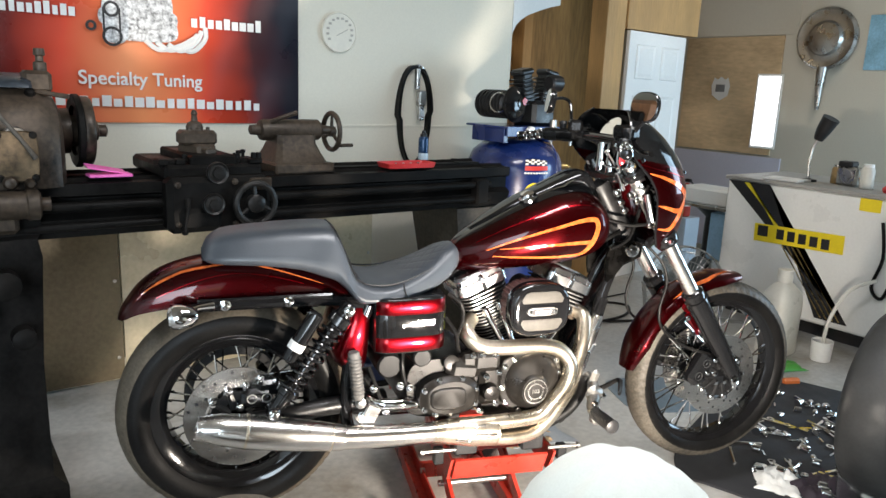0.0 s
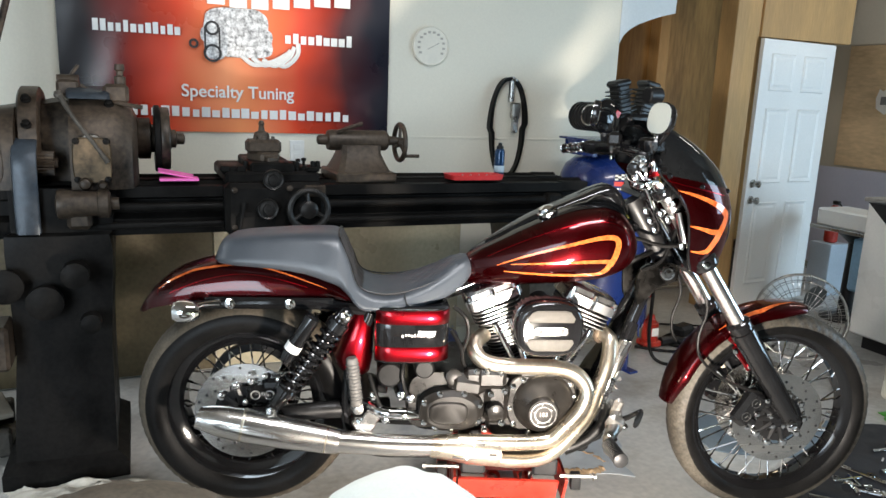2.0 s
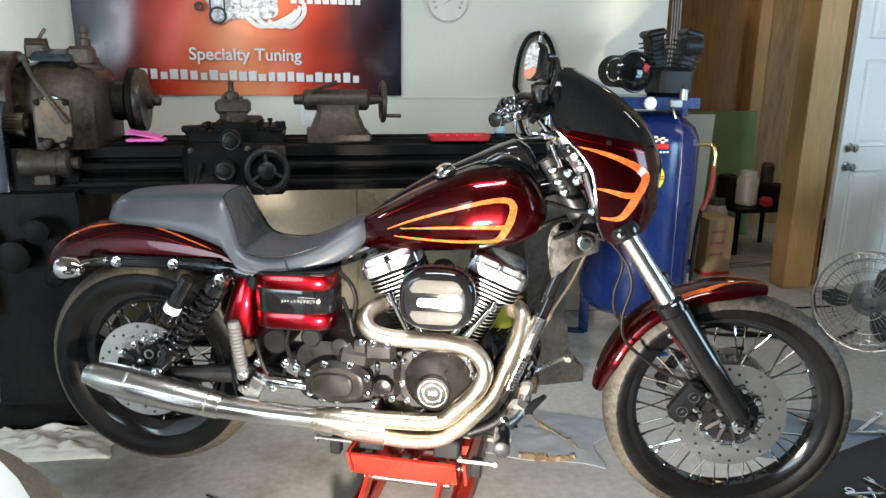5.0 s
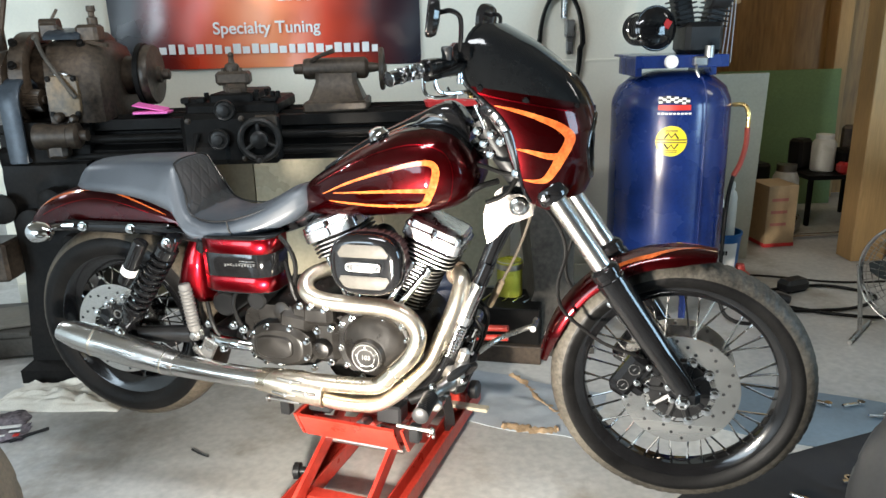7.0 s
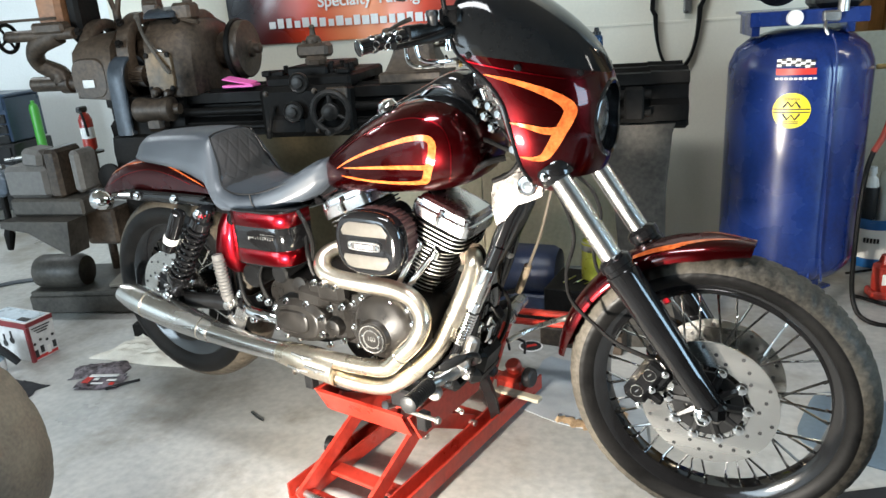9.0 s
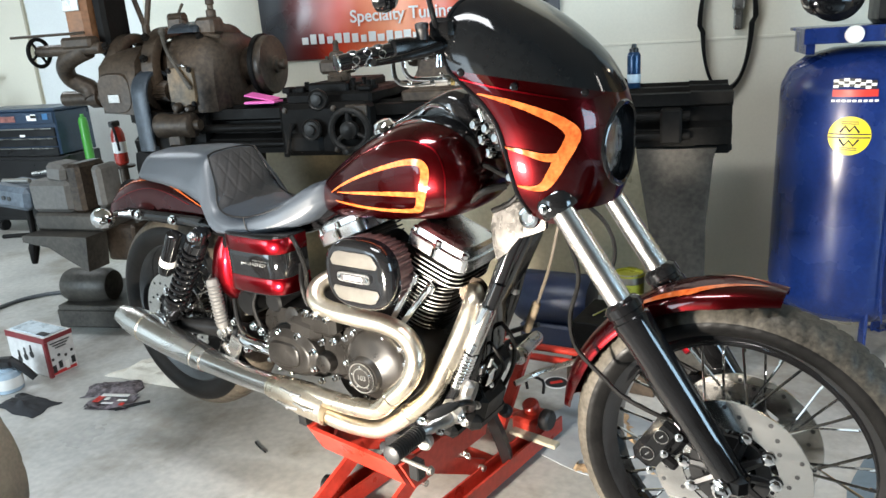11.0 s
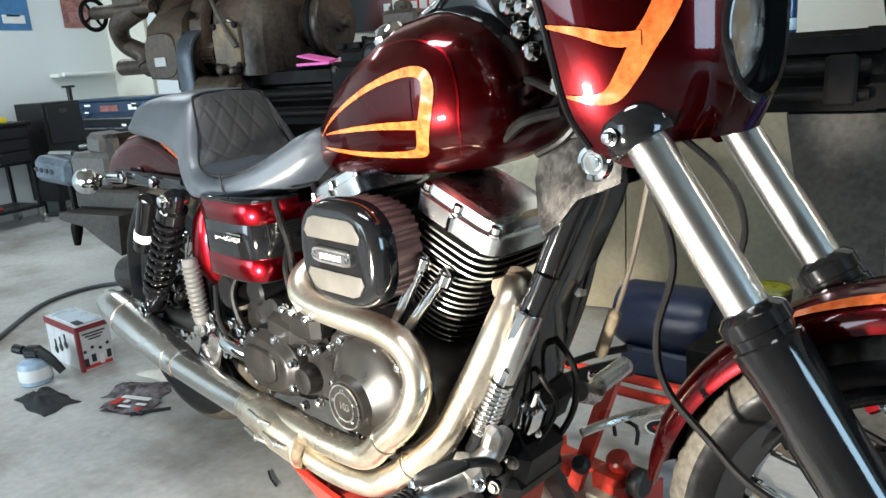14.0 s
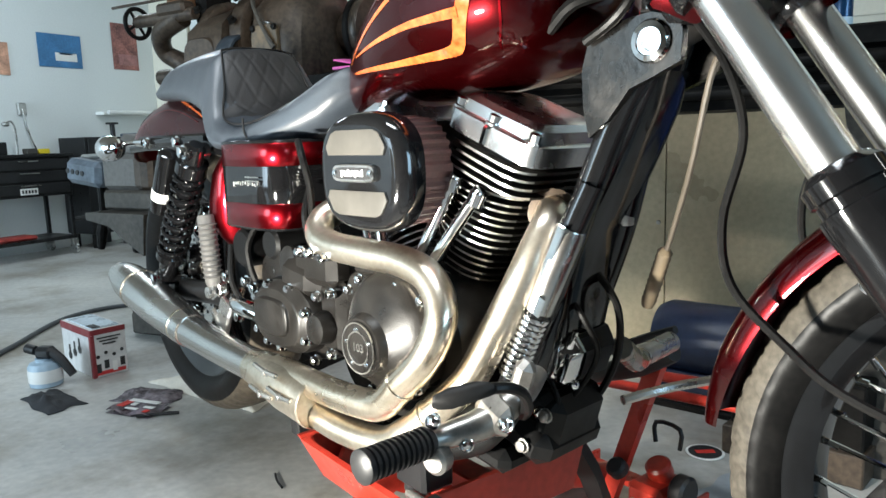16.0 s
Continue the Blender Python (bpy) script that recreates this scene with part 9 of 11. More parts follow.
def printed_card(at, turn):
    t = thing("printed_bag", "black and red printed parts bag lying on the floor", "bag", at, turn)
    bm = BM()
    n = 10
    rows = [[bm.verts.new((-0.09 + 0.18 * i / n, -0.055 + 0.11 * j / n, 0.010 + 0.007 * math.sin(i * 0.9 + j * 0.5))) for j in range(n + 1)] for i in range(n + 1)]
    low = [[bm.verts.new((v.co.x, v.co.y, 0.002)) for v in r] for r in rows]
    for g in (rows, low):
        for i in range(n):
            for j in range(n):
                bm.faces.new((g[i][j], g[i + 1][j], g[i + 1][j + 1], g[i][j + 1]))
    part("bag_sheet", bm, mat("red_black_white_print", (0.016, 0.014, 0.018), 0.35, var=0.9, scale=34, fine=90, tint=(0.16, 0.13, 0.15)), t)
    part("bag_header", box(BM(), (0, 0.03, 0.0205), (0.12, 0.02, 0.002), 0.0005), PAPER, t, "white header strip")
    for x, y, w, d, c in ((-0.055, 0.0, 0.03, 0.05, REDINK), (0.0, -0.03, 0.05, 0.012, PAPER), (0.05, -0.005, 0.04, 0.014, PAPER), (-0.02, 0.005, 0.02, 0.02, PAPER), (0.065, -0.035, 0.02, 0.02, REDINK)):
        part("print_patch", box(BM(), (x, y, 0.0185), (w, d, 0.002), 0.0005), c, t)
    bm = BM()
    tube(bm, [(0.05, -0.06, 0.008), (0.10, -0.03, 0.010), (0.16, 0.01, 0.008)], 0.006, n=8)
    part("cord", bm, PLASTIC, t)


printed_card((0.06, 2.13, 0), 8)
bm = BM()
tube(bm, [(0.75, 0.55, 0.012), (0.37, 1.30, 0.012), (-0.20, 1.62, 0.012), (-0.85, 2.05, 0.012), (-1.12, 2.40, 0.012), (-1.38, 2.80, 0.012), (-1.36, 3.10, 0.012), (-1.10, 3.26, 0.012), (-0.75, 3.30, 0.012), (-0.3, 3.38, 0.012)], 0.011, n=10, sub=10)
solid("air_hose", bm, mat("grey_air_hose", (0.06, 0.065, 0.07), 0.5), "dark grey air hose curving over the floor", "hose")
bm = BM()
tube(bm, [(0.80, 1.98, 0.004), (0.835, 1.95, 0.005), (0.87, 1.93, 0.004)], 0.003, n=6)
solid("wire_scrap", bm, PLASTIC, "short scrap of black wire on the floor", "wire")


def torn_paper(pts, w, seed):
    """A torn, curled strip of brown masking paper lying on the floor."""
    rnd = random.Random(seed)
    P = spline([Vector(p) for p in pts], 8)
    bm = BM()
    rows = []
    for k, p in enumerate(P):
        a, b = P[max(0, k - 1)], P[min(len(P) - 1, k + 1)]
        d = (b - a).normalized()
        n = Vector((-d.y, d.x, 0))
        wl, wr = w * rnd.uniform(0.3, 1.0), w * rnd.uniform(0.3, 1.0)
        up = 0.004 + 0.010 * rnd.random()
        rows.append([p - n * wl + Vector((0, 0, 0.0015)), p + Vector((0, 0, up)), p + n * wr + Vector((0, 0, 0.002 + 0.008 * rnd.random())), p + n * wr * 0.9 + Vector((0, 0, 0.0008)), p + Vector((0, 0, up - 0.0025)), p - n * wl * 0.9 + Vector((0, 0, 0.0004))])
    rings(bm, rows)
    return solid("paper_strip", bm, PAPERBROWN, "torn curled strip of brown masking paper on the floor", "paper")


torn_paper([(1.985, 2.46, 0.003), (2.03, 2.37, 0.003), (2.065, 2.23, 0.003), (2.12, 2.11, 0.003), (2.135, 2.04, 0.003)], 0.022, 3)
torn_paper([(1.90, 2.05, 0.003), (1.96, 2.03, 0.003), (2.03, 2.005, 0.003), (2.10, 2.01, 0.003)], 0.030, 8)


def tool_chest():
    t = thing("tool_chest", "dark blue steel tool chest with rows of drawers", "tool chest", (-2.66, 4.63, 0), 0)
    t.scale.z = 0.88
    part("chest_body", box(BM(), (0, 0, 0.885), (0.82, 0.36, 0.37), 0.008), TOOLBLUE, t)
    part("chest_lid", box(BM(), (0, 0, 1.085), (0.83, 0.37, 0.03), 0.01), TOOLBLUE, t)
    part("lid_front", box(BM(), (0, -0.186, 1.02), (0.80, 0.012, 0.095), 0.004), TOOLBLUE, t)
    for k in range(3):
        z = 0.73 + 0.084 * k
        d = part("drawer", box(BM(), (0, -0.186, z), (0.78, 0.016, 0.074), 0.004), SATIN, t)
        part("drawer_pull", box(BM(), (0, -0.199, z + 0.030), (0.74, 0.012, 0.010), 0.003), STEEL, d, "bare steel pull strip")
    for x, z, w, h, c in ((-0.06, 1.015, 0.20, 0.05, PICRED), (0.20, 1.02, 0.09, 0.045, PAPER), (0.22, 1.035, 0.05, 0.035, PAPER), (-0.30, 1.045, 0.07, 0.02, PAPER), (-0.32, 0.985, 0.05, 0.015, PAPER), (0.33, 1.03, 0.05, 0.05, PICBLUE), (0.08, 0.87, 0.05, 0.02, PAPER)):
        part("sticker", box(BM(), (x, -0.1935 if z > 0.95 else -0.1955, z), (w, 0.0022, h), 0.0005), c, t)
    part("base_cabinet", box(BM(), (0, 0, 0.40), (0.84, 0.40, 0.58), 0.008), SATIN, t, "black roller cabinet")
    for k in range(3):
        part("drawer", box(BM(), (0, -0.205, 0.22 + 0.18 * k), (0.78, 0.014, 0.16), 0.004), SATIN, t)
    for x in (-0.36, 0.36):
        for y in (-0.15, 0.15):
            bm = BM()
            cyl(bm, (x - 0.015, y, 0.05), (x + 0.015, y, 0.05), 0.05, n=18, bev=0.004)
            box(bm, (x, y, 0.1), (0.05, 0.05, 0.02), 0.003)
            part("castor", bm, SATIN, t)


tool_chest()


def side_cabinet():
    t = thing("steel_cabinet", "black steel cabinet with an open side and pipe clamp on top", "cabinet", (-3.80, 4.70, 0), 90)
    t.scale.z = 0.9
    part("cabinet_body", box(BM(), (0, 0, 0.60), (0.40, 0.36, 0.92), 0.006), SATIN, t)
    part("cabinet_door", box(BM(), (0.0, -0.186, 0.86), (0.34, 0.014, 0.36), 0.004), PLASTIC, t)
    part("label", box(BM(), (-0.02, -0.195, 0.98), (0.07, 0.002, 0.04), 0.0005), MESHGREY, t)
    bm = BM()
    cyl(bm, (0.14, -0.1, 1.06), (0.14, -0.1, 1.18), 0.022, n=14)
    box(bm, (0.14, -0.1, 1.19), (0.10, 0.05, 0.02), 0.005)
    part("pipe_clamp", bm, SATIN, t)
    for x in (-0.15, 0.15):
        for y in (-0.13, 0.13):
            part("foot", box(BM(), (x, y, 0.07), (0.04, 0.04, 0.14), 0.003), SATIN, t)


side_cabinet()


def tool_cart():
    t = thing("tool_cart", "black rolling tool cart with drawers and a work lamp", "tool cart", (-3.74, 3.96, 0), 90)
    t.scale.z = 0.9
    part("cart_top", box(BM(), (0, 0, 0.905), (0.76, 0.42, 0.03), 0.006), SATIN, t)
    part("cart_body", box(BM(), (0, 0, 0.72), (0.70, 0.38, 0.34), 0.006), SATIN, t)
    for k in range(3):
        z = 0.62 + 0.105 * k
        d = part("drawer", box(BM(), (0, -0.196, z), (0.64, 0.014, 0.09), 0.004), PLASTIC, t)
        part("drawer_pull", box(BM(), (0.0, -0.208, z + 0.03), (0.16, 0.012, 0.010), 0.003), STEEL, d)
    part("name_plate", box(BM(), (-0.02, -0.205, 0.60), (0.14, 0.003, 0.055), 0.0008), PAPER, t, "white name plate")
    for k in range(5):
        part("plate_mark", box(BM(), (-0.07 + 0.025 * k, -0.2075, 0.60), (0.016, 0.001, 0.028), 0.0002), INK, t)
    part("lower_shelf", box(BM(), (0, 0, 0.16), (0.70, 0.38, 0.03), 0.005), SATIN, t)
    for x in (-0.33, 0.33):
        for y in (-0.17, 0.17):
            part("post", box(BM(), (x, y, 0.36), (0.03, 0.03, 0.42), 0.003), SATIN, t)
            bm = BM()
            cyl(bm, (x - 0.014, y, 0.052), (x + 0.014, y, 0.052), 0.052, n=20, bev=0.004)
            part("castor", bm, ALLOY if x > 0 else SATIN, t)
            part("castor_fork", box(BM(), (x, y, 0.115), (0.05, 0.04, 0.06), 0.004), STEEL, t)
    part("red_rag", box(BM(), (-0.1, -0.05, 0.19), (0.3, 0.2, 0.04), 0.018), mat("red_shop_rag", (0.30, 0.04, 0.03), 0.9, var=0.3, scale=20), t)
    for x, c, h in ((-0.25, PAPER, 0.07), (-0.12, SATIN, 0.11), (0.12, MESHGREY, 0.05), (0.22, YELLOW, 0.045)):
        bm = box(BM(), (x, -0.04, 0.92 + h / 2), (0.09, 0.07, h), 0.006)
        part("tin", bm, c, t)
    bm = BM()
    tube(bm, [(0.1, 0.1, 0.92), (0.1, 0.1, 1.14), (0.07, 0.09, 1.21), (0.02, 0.06, 1.20)], 0.008, n=8)
    box(bm, (0.0, 0.05, 1.185), (0.05, 0.05, 0.04), 0.012)
    part("goose_lamp", bm, STEEL, t, "small goose-neck lamp")


tool_cart()


def vise_stand():
    t = thing("machine_vise", "old grey machine vise with crank on a brown iron bracket", "vise", (-0.38, 2.53, 0))
    bm = BM()
    plate(bm, [(0.245, 0.47), (0.265, 0.62), (-0.07, 0.62), (-0.07, 0.592), (0.06, 0.572), (0.14, 0.525)], (0, -0.06, 0), (1, 0, 0), (0, 0, 1), 0.12)
    part("bracket", bm, MACHINE_LEG, t, "cantilevered iron bracket")
    part("mount", box(BM(), (0.285, 0.06, 0.55), (0.16, 0.16, 0.16), 0.012), MACHINE_BROWN, t)
    part("table", box(BM(), (0.11, 0, 0.660), (0.36, 0.20, 0.075), 0.010), MACHINE_LEG, t)
    grey = mat("dusty_grey_casting", (0.105, 0.100, 0.092), 0.6, var=0.35, scale=9, bump=0.3)
    blue = mat("blue_grey_vise_paint", (0.10, 0.125, 0.155), 0.5, var=0.45, scale=14)
    bm = BM()
    box(bm, (0.02, 0, 0.765), (0.22, 0.17, 0.14), 0.02)
    box(bm, (0.06, -0.01, 0.865), (0.10, 0.13, 0.08), 0.018, Matrix.Rotation(0.15, 3, "Y"))
    part("vise_body", bm, grey, t, "dusty grey casting")
    part("vise_jaw", box(BM(), (0.165, 0, 0.80), (0.07, 0.17, 0.21), 0.015), MACHINE_BROWN, t)
    part("rear_jaw", box(BM(), (0.245, 0.02, 0.80), (0.05, 0.13, 0.18), 0.015), grey, t)
    hd = part("end_block", box(BM(), (-0.185, -0.01, 0.765), (0.21, 0.19, 0.10), 0.02, Matrix.Rotation(0.12, 3, "Y")), blue, t, "blue-grey painted end block")
    for k in range(4):
        part("bolt_hole", turned(BM(), [(0.010, 0), (0.010, 0.003), (0.001, 0.003)], (-0.265 + 0.030 * k, -0.105, 0.775 - 0.004 * k), (0, -1, 0), 12), INK, hd)
    part("rod", cyl(BM(), (-0.10, -0.05, 0.83), (-0.27, -0.03, 0.825), 0.011, n=10), STEEL, t)
    part("rod", cyl(BM(), (-0.16, 0.03, 0.845), (0.00, 0.05, 0.86), 0.009, n=10), STEEL, t)
    bm = BM()
    tube(bm, [(-0.13, -0.06, 0.73), (-0.135, -0.06, 0.60), (-0.145, -0.065, 0.53), (-0.155, -0.07, 0.46)], [0.016, 0.014, 0.024, 0.012], n=10)
    cyl(bm, (-0.31, -0.06, 0.578), (0.02, -0.06, 0.603), 0.010, n=10)
    part("crank", bm, MACHINE, t, "dark iron crank handle")


vise_stand()


def skid():
    t = thing("machine_skid", "low black iron machine skid with dusty plates on the floor", "machine base", (-0.46, 2.98, 0), 6)
    bm = BM()
    for y in (-0.16, 0.16):
        box(bm, (0, y, 0.06), (0.72, 0.07, 0.10), 0.01)
    part("runner", bm, MACHINE_LEG, t)
    part("plate", box(BM(), (-0.02, 0, 0.125), (0.62, 0.42, 0.025), 0.004), MACHINE_LEG, t)
    part("plate", box(BM(), (0.2, -0.02, 0.15), (0.30, 0.26, 0.02), 0.004, Matrix.Rotation(0.2, 3, "Z")), mat("dusty_plate", (0.16, 0.14, 0.11), 0.6), t)
    bm = BM()
    turned(bm, [(0.03, 0), (0.075, 0.012), (0.088, 0.04), (0.088, 0.24), (0.075, 0.27), (0.03, 0.28)], (-0.34, -0.10, 0.210), (1, 0, 0), 28)
    part("motor", bm, MACHINE_LEG, t, "dark rounded motor housing")



skid()


def extinguisher(at, s=1.0, tagged_=True, mat_=REDPAINT):
    t = thing("fire_extinguisher", "red fire extinguisher with white label", "extinguisher", at)
    part("cylinder", turned(BM(), [(0.03 * s, 0), (0.042 * s, 0.01), (0.043 * s, 0.03), (0.043 * s, 0.20 * s), (0.03 * s, 0.235 * s), (0.014 * s, 0.25 * s)], (0, 0, 0), (0, 0, 1), 24), mat_, t)
    part("label", turned(BM(), [(0.0435 * s, 0.08 * s), (0.0437 * s, 0.082 * s), (0.0437 * s, 0.15 * s), (0.0435 * s, 0.152 * s)], (0, 0, 0), (0, 0, 1), 24, cap=False), PAPER, t)
    bm = BM()
    box(bm, (0, -0.01, 0.268 * s), (0.03, 0.06, 0.03), 0.006)
    tube(bm, [(0.0, -0.03, 0.27 * s), (0.03, -0.05, 0.22 * s), (0.035, -0.045, 0.1 * s)], 0.007, n=8)
    part("valve_hose", bm, PLASTIC, t)


extinguisher((-0.53, 3.11, 0.782), 0.78)
t = thing("iron_post", "brown iron post with a round plate beside the lathe", "post", (-0.53, 3.11, 0))
part("foot_plate", box(BM(), (0, 0, 0.008), (0.18, 0.18, 0.016), 0.004), MACHINE_BROWN, t)
part("shaft", cyl(BM(), (0, 0, 0.014), (0, 0, 0.77), 0.022, n=16), MACHINE_BROWN, t)
part("top_plate", turned(BM(), [(0.02, 0), (0.06, 0.004), (0.06, 0.014), (0.02, 0.016)], (0, 0, 0.764), (0, 0, 1), 24), MACHINE_BROWN, t)
bm = BM()
turned(bm, [(0.030, 0), (0.034, 0.005), (0.034, 0.84), (0.028, 0.87), (0.014, 0.88), (0.014, 0.90)], (0, 0, 0), (0, 0, 1), 20)
solid("green_tube", bm, LIME, "tall lime green plastic tube standing beside the tool chest", "tube", at=(-2.14, 4.60, 0))


def poster(name, label, at, w, h, material, extra):
    t = thing(name, label, "poster", at)
    part("print", box(BM(), (0, 0, 0), (0.004, w, h), 0.001), material, t)
    for cy, cz, sy, sz, m in extra:
        part("picture_detail", box(BM(), (0.0035, cy, cz), (0.002, sy, sz), 0.0005), m, t)


poster("blue_poster", "blue landscape poster of a pale car on the wall", (-3.998, 4.62, 1.70), 0.40, 0.28, PICBLUE, ((0.05, -0.05, 0.20, 0.07, PAPER), (0.05, -0.01, 0.12, 0.04, PICBLUE)))
poster("red_poster", "dark red portrait poster on the wall", (-3.998, 5.27, 1.79), 0.27, 0.42, PICRED, ((0.02, -0.12, 0.20, 0.10, mat("rosy_print", (0.35, 0.16, 0.15), 0.5, var=0.4, scale=20)),))
poster("orange_poster", "faded orange poster on the wall", (-3.998, 4.06, 1.60), 0.22, 0.26, mat("faded_orange_print", (0.55, 0.30, 0.20), 0.5, var=0.4, scale=12), ())
poster("paper_notice", "pinned paper notices on the wall", (-3.998, 3.92, 1.34), 0.16, 0.22, PAPER, ())
bm = BM()
tube(bm, [(-3.99, 4.22, 1.20), (-3.97, 4.22, 1.18), (-3.965, 4.24, 1.02), (-3.97, 4.30, 0.85)], 0.007, n=8)
box(bm, (-3.99, 4.22, 1.20), (0.03, 0.07, 0.10), 0.006)
solid("wall_switch_conduit", bm, STEEL, "grey conduit with switch box on the wall", "conduit")
bm = BM()
cyl(bm, (-3.86, 4.93, 1.175), (-3.86, 5.47, 1.175), 0.02, n=14, bev=0.004)
box(bm, (-3.945, 5.20, 1.17), (0.12, 0.6, 0.03), 0.004)
solid("wall_shelf", bm, WHITE, "thin white shelf with a tube lamp on the wall", "shelf")


# ---- things on the lathe ----
t = thing("parts_tray", "shallow red plastic parts tray on the lathe bed", "tray", (1.79, 2.715, 1.099))
bm = BM()
lo = [[(0.13 * k * p[1], 0.06 * k * p[2], z) for p in superloop(0, 0, 0, 1, 1, 7, 32)] for z, k in ((0, 0.94), (0.022, 1.0), (0.022, 0.96), (0.006, 0.90))]
rings(bm, lo)
part("tray_shell", bm, REDPLASTIC, t)
for k in range(4):
    bm = BM()
    cyl(bm, (-0.06 + 0.04 * k, -0.02, 0.010), (-0.04 + 0.04 * k, 0.03, 0.012), 0.005, n=8)
    part("drill_bit", bm, STEEL, t)
t = thing("spray_can", "blue aerosol can with black cap on the lathe bed", "can", (2.022, 2.925, 1.086))
part("can_body", turned(BM(), [(0.023, 0), (0.0245, 0.003), (0.0245, 0.118), (0.022, 0.126), (0.017, 0.130)], (0, 0, 0), (0, 0, 1), 28), CYAN, t)
part("can_label", turned(BM(), [(0.0248, 0.02), (0.0251, 0.021), (0.0251, 0.05), (0.0248, 0.051)], (0, 0, 0), (0, 0, 1), 28, cap=False), mat("pale_blue_label", (0.45, 0.55, 0.62), 0.4), t, "pale label band")
part("can_cap", turned(BM(), [(0.017, 0.129), (0.017, 0.142), (0.010, 0.146), (0.009, 0.158), (0.004, 0.160)], (0, 0, 0), (0, 0, 1), 20), PLASTIC, t)
bm = BM()
box(bm, (0, 0, 0.006), (0.14, 0.075, 0.010), 0.002)
box(bm, (-0.01, 0.01, 0.026), (0.13, 0.07, 0.006), 0.002, Matrix.Rotation(0.20, 3, "Y") @ Matrix.Rotation(0.10, 3, "X"))
solid("pink_card_pad", bm, PINK, "bright pink card pad on the lathe bed", "card", at=(0.56, 2.735, 1.098))
# under the lathe: blue motor, tin, cardboard, bar
t = thing("electric_motor", "dark blue electric motor on the floor under the lathe", "motor", (1.70, 3.0, 0), -10)
bm = BM()
turned(bm, [(0.03, 0), (0.10, 0.01), (0.115, 0.04), (0.115, 0.30), (0.10, 0.33), (0.03, 0.34)], (-0.17, 0, 0.20), (1, 0, 0), 32)
box(bm, (0.0, 0, 0.06), (0.26, 0.2, 0.1), 0.01)
part("motor_body", bm, mat("navy_motor_paint", (0.012, 0.02, 0.05), 0.4, var=0.3, scale=9), t)
part("motor_foot", box(BM(), (0, 0, 0.01), (0.30, 0.26, 0.02), 0.004), MACHINE, t)
part("motor_shaft", cyl(BM(), (0.17, 0, 0.20), (0.24, 0, 0.20), 0.014, n=14), STEEL, t)
t = thing("paint_tin", "yellow-green tin with a bare metal rim on a crate", "tin", (2.02, 2.78, 0.245))
part("tin_body", turned(BM(), [(0.055, 0), (0.057, 0.003), (0.057, 0.15), (0.059, 0.152), (0.059, 0.16), (0.05, 0.158), (0.05, 0.15)], (0, 0, 0), (0, 0, 1), 32), TIN, t)
part("tin_rim", turned(BM(), [(0.0575, 0.125), (0.058, 0.126), (0.058, 0.162), (0.054, 0.163)], (0, 0, 0), (0, 0, 1), 32, cap=False), STEEL, t)
t = thing("steel_crate", "dark steel crate with a brown wooden side under the lathe", "crate", (2.0, 2.74, 0), -14)
part("crate_shell", box(BM(), (0, 0, 0.16), (0.32, 0.26, 0.165), 0.005), MACHINE, t)
part("crate_base", box(BM(), (0, -0.02, 0.04), (0.34, 0.28, 0.08), 0.004), MACHINE_BROWN, t, "brown wooden base")
for k in range(5):
    bm = BM()
    tube(bm, [(-0.1 + 0.045 * k, -0.06, 0.246), (-0.07 + 0.05 * k, 0.02, 0.250)], 0.004, n=6, sub=1)
    part("loose_rod", bm, CHROME, t)
crumpled("floor_sheet", "pale blue-grey sheet spread on the floor by the front wheel", "sheet", (2.0, 2.22, 0), 0.55, 0.40, 0.012, mat("pale_blue_sheet", (0.33, 0.36, 0.39), 0.6, var=0.1, scale=5), 3.3, -25)
t = thing("oval_sticker", "oval black and white sticker with red centre on the floor", "sticker", (1.76, 2.60, 0.002), 30)
part("sticker_base", turned(BM(), [(0.05, 0), (0.05, 0.002), (0.001, 0.002)], (0, 0, 0), (0, 0, 1), 32), PAPER, t)
part("sticker_ink", turned(BM(), [(0.043, 0.002), (0.043, 0.0028), (0.001, 0.0028)], (0, 0, 0), (0, 0, 1), 32), INK, t)
part("sticker_red", box(BM(), (0, 0, 0.0035), (0.05, 0.02, 0.001), 0.0003), REDINK, t)
bm = BM()
tube(bm, [(2.22, 3.35, 1.05), (2.23, 3.30, 0.9), (2.5, 3.35, 0.6)], 0.008, n=8)


# ---- near the camera: dusty tyre and white covered stool ----
def loose_tyre(name, label, c, R, hw, yaw, material, tilt=0):
    t = thing(name, label, "tyre", (c[0], c[1], 0), math.degrees(yaw))
    bm = BM()
    bead = R * 0.62
    sec = [(bead, -hw * 0.72)] + [(R - (R - bead) * (1 - math.sin(a) ** 0.6), -hw * math.copysign(abs(math.cos(a)) ** 0.7, math.cos(a))) for a in [math.pi * (k + 0.5) / 14 for k in range(14)]] + [(bead, hw * 0.72), (bead + 0.012, hw * 0.55), (R - 0.035, hw * 0.75), (R - 0.022, 0), (R - 0.035, -hw * 0.75), (bead + 0.012, -hw * 0.55)]
    n, m = 120, len(sec)
    vs = []
    for k in range(n):
        a = 2 * math.pi * k / n
        row = []
        for j, (r, y) in enumerate(sec):
            dip = 0.005 if (4 <= j <= 11 and (k + j) % 6 == 0) or j in (6, 9) else 0
            row.append(bm.verts.new((math.cos(a) * (r - dip), y, R + math.sin(a) * (r - dip))))
        vs.append(row)
    for k in range(n):
        a, b = vs[k], vs[(k + 1) % n]
        for j in range(m):
            bm.faces.new((a[j], a[(j + 1) % m], b[(j + 1) % m], b[j]))
    part("tread", bm, material, t, smooth=50)


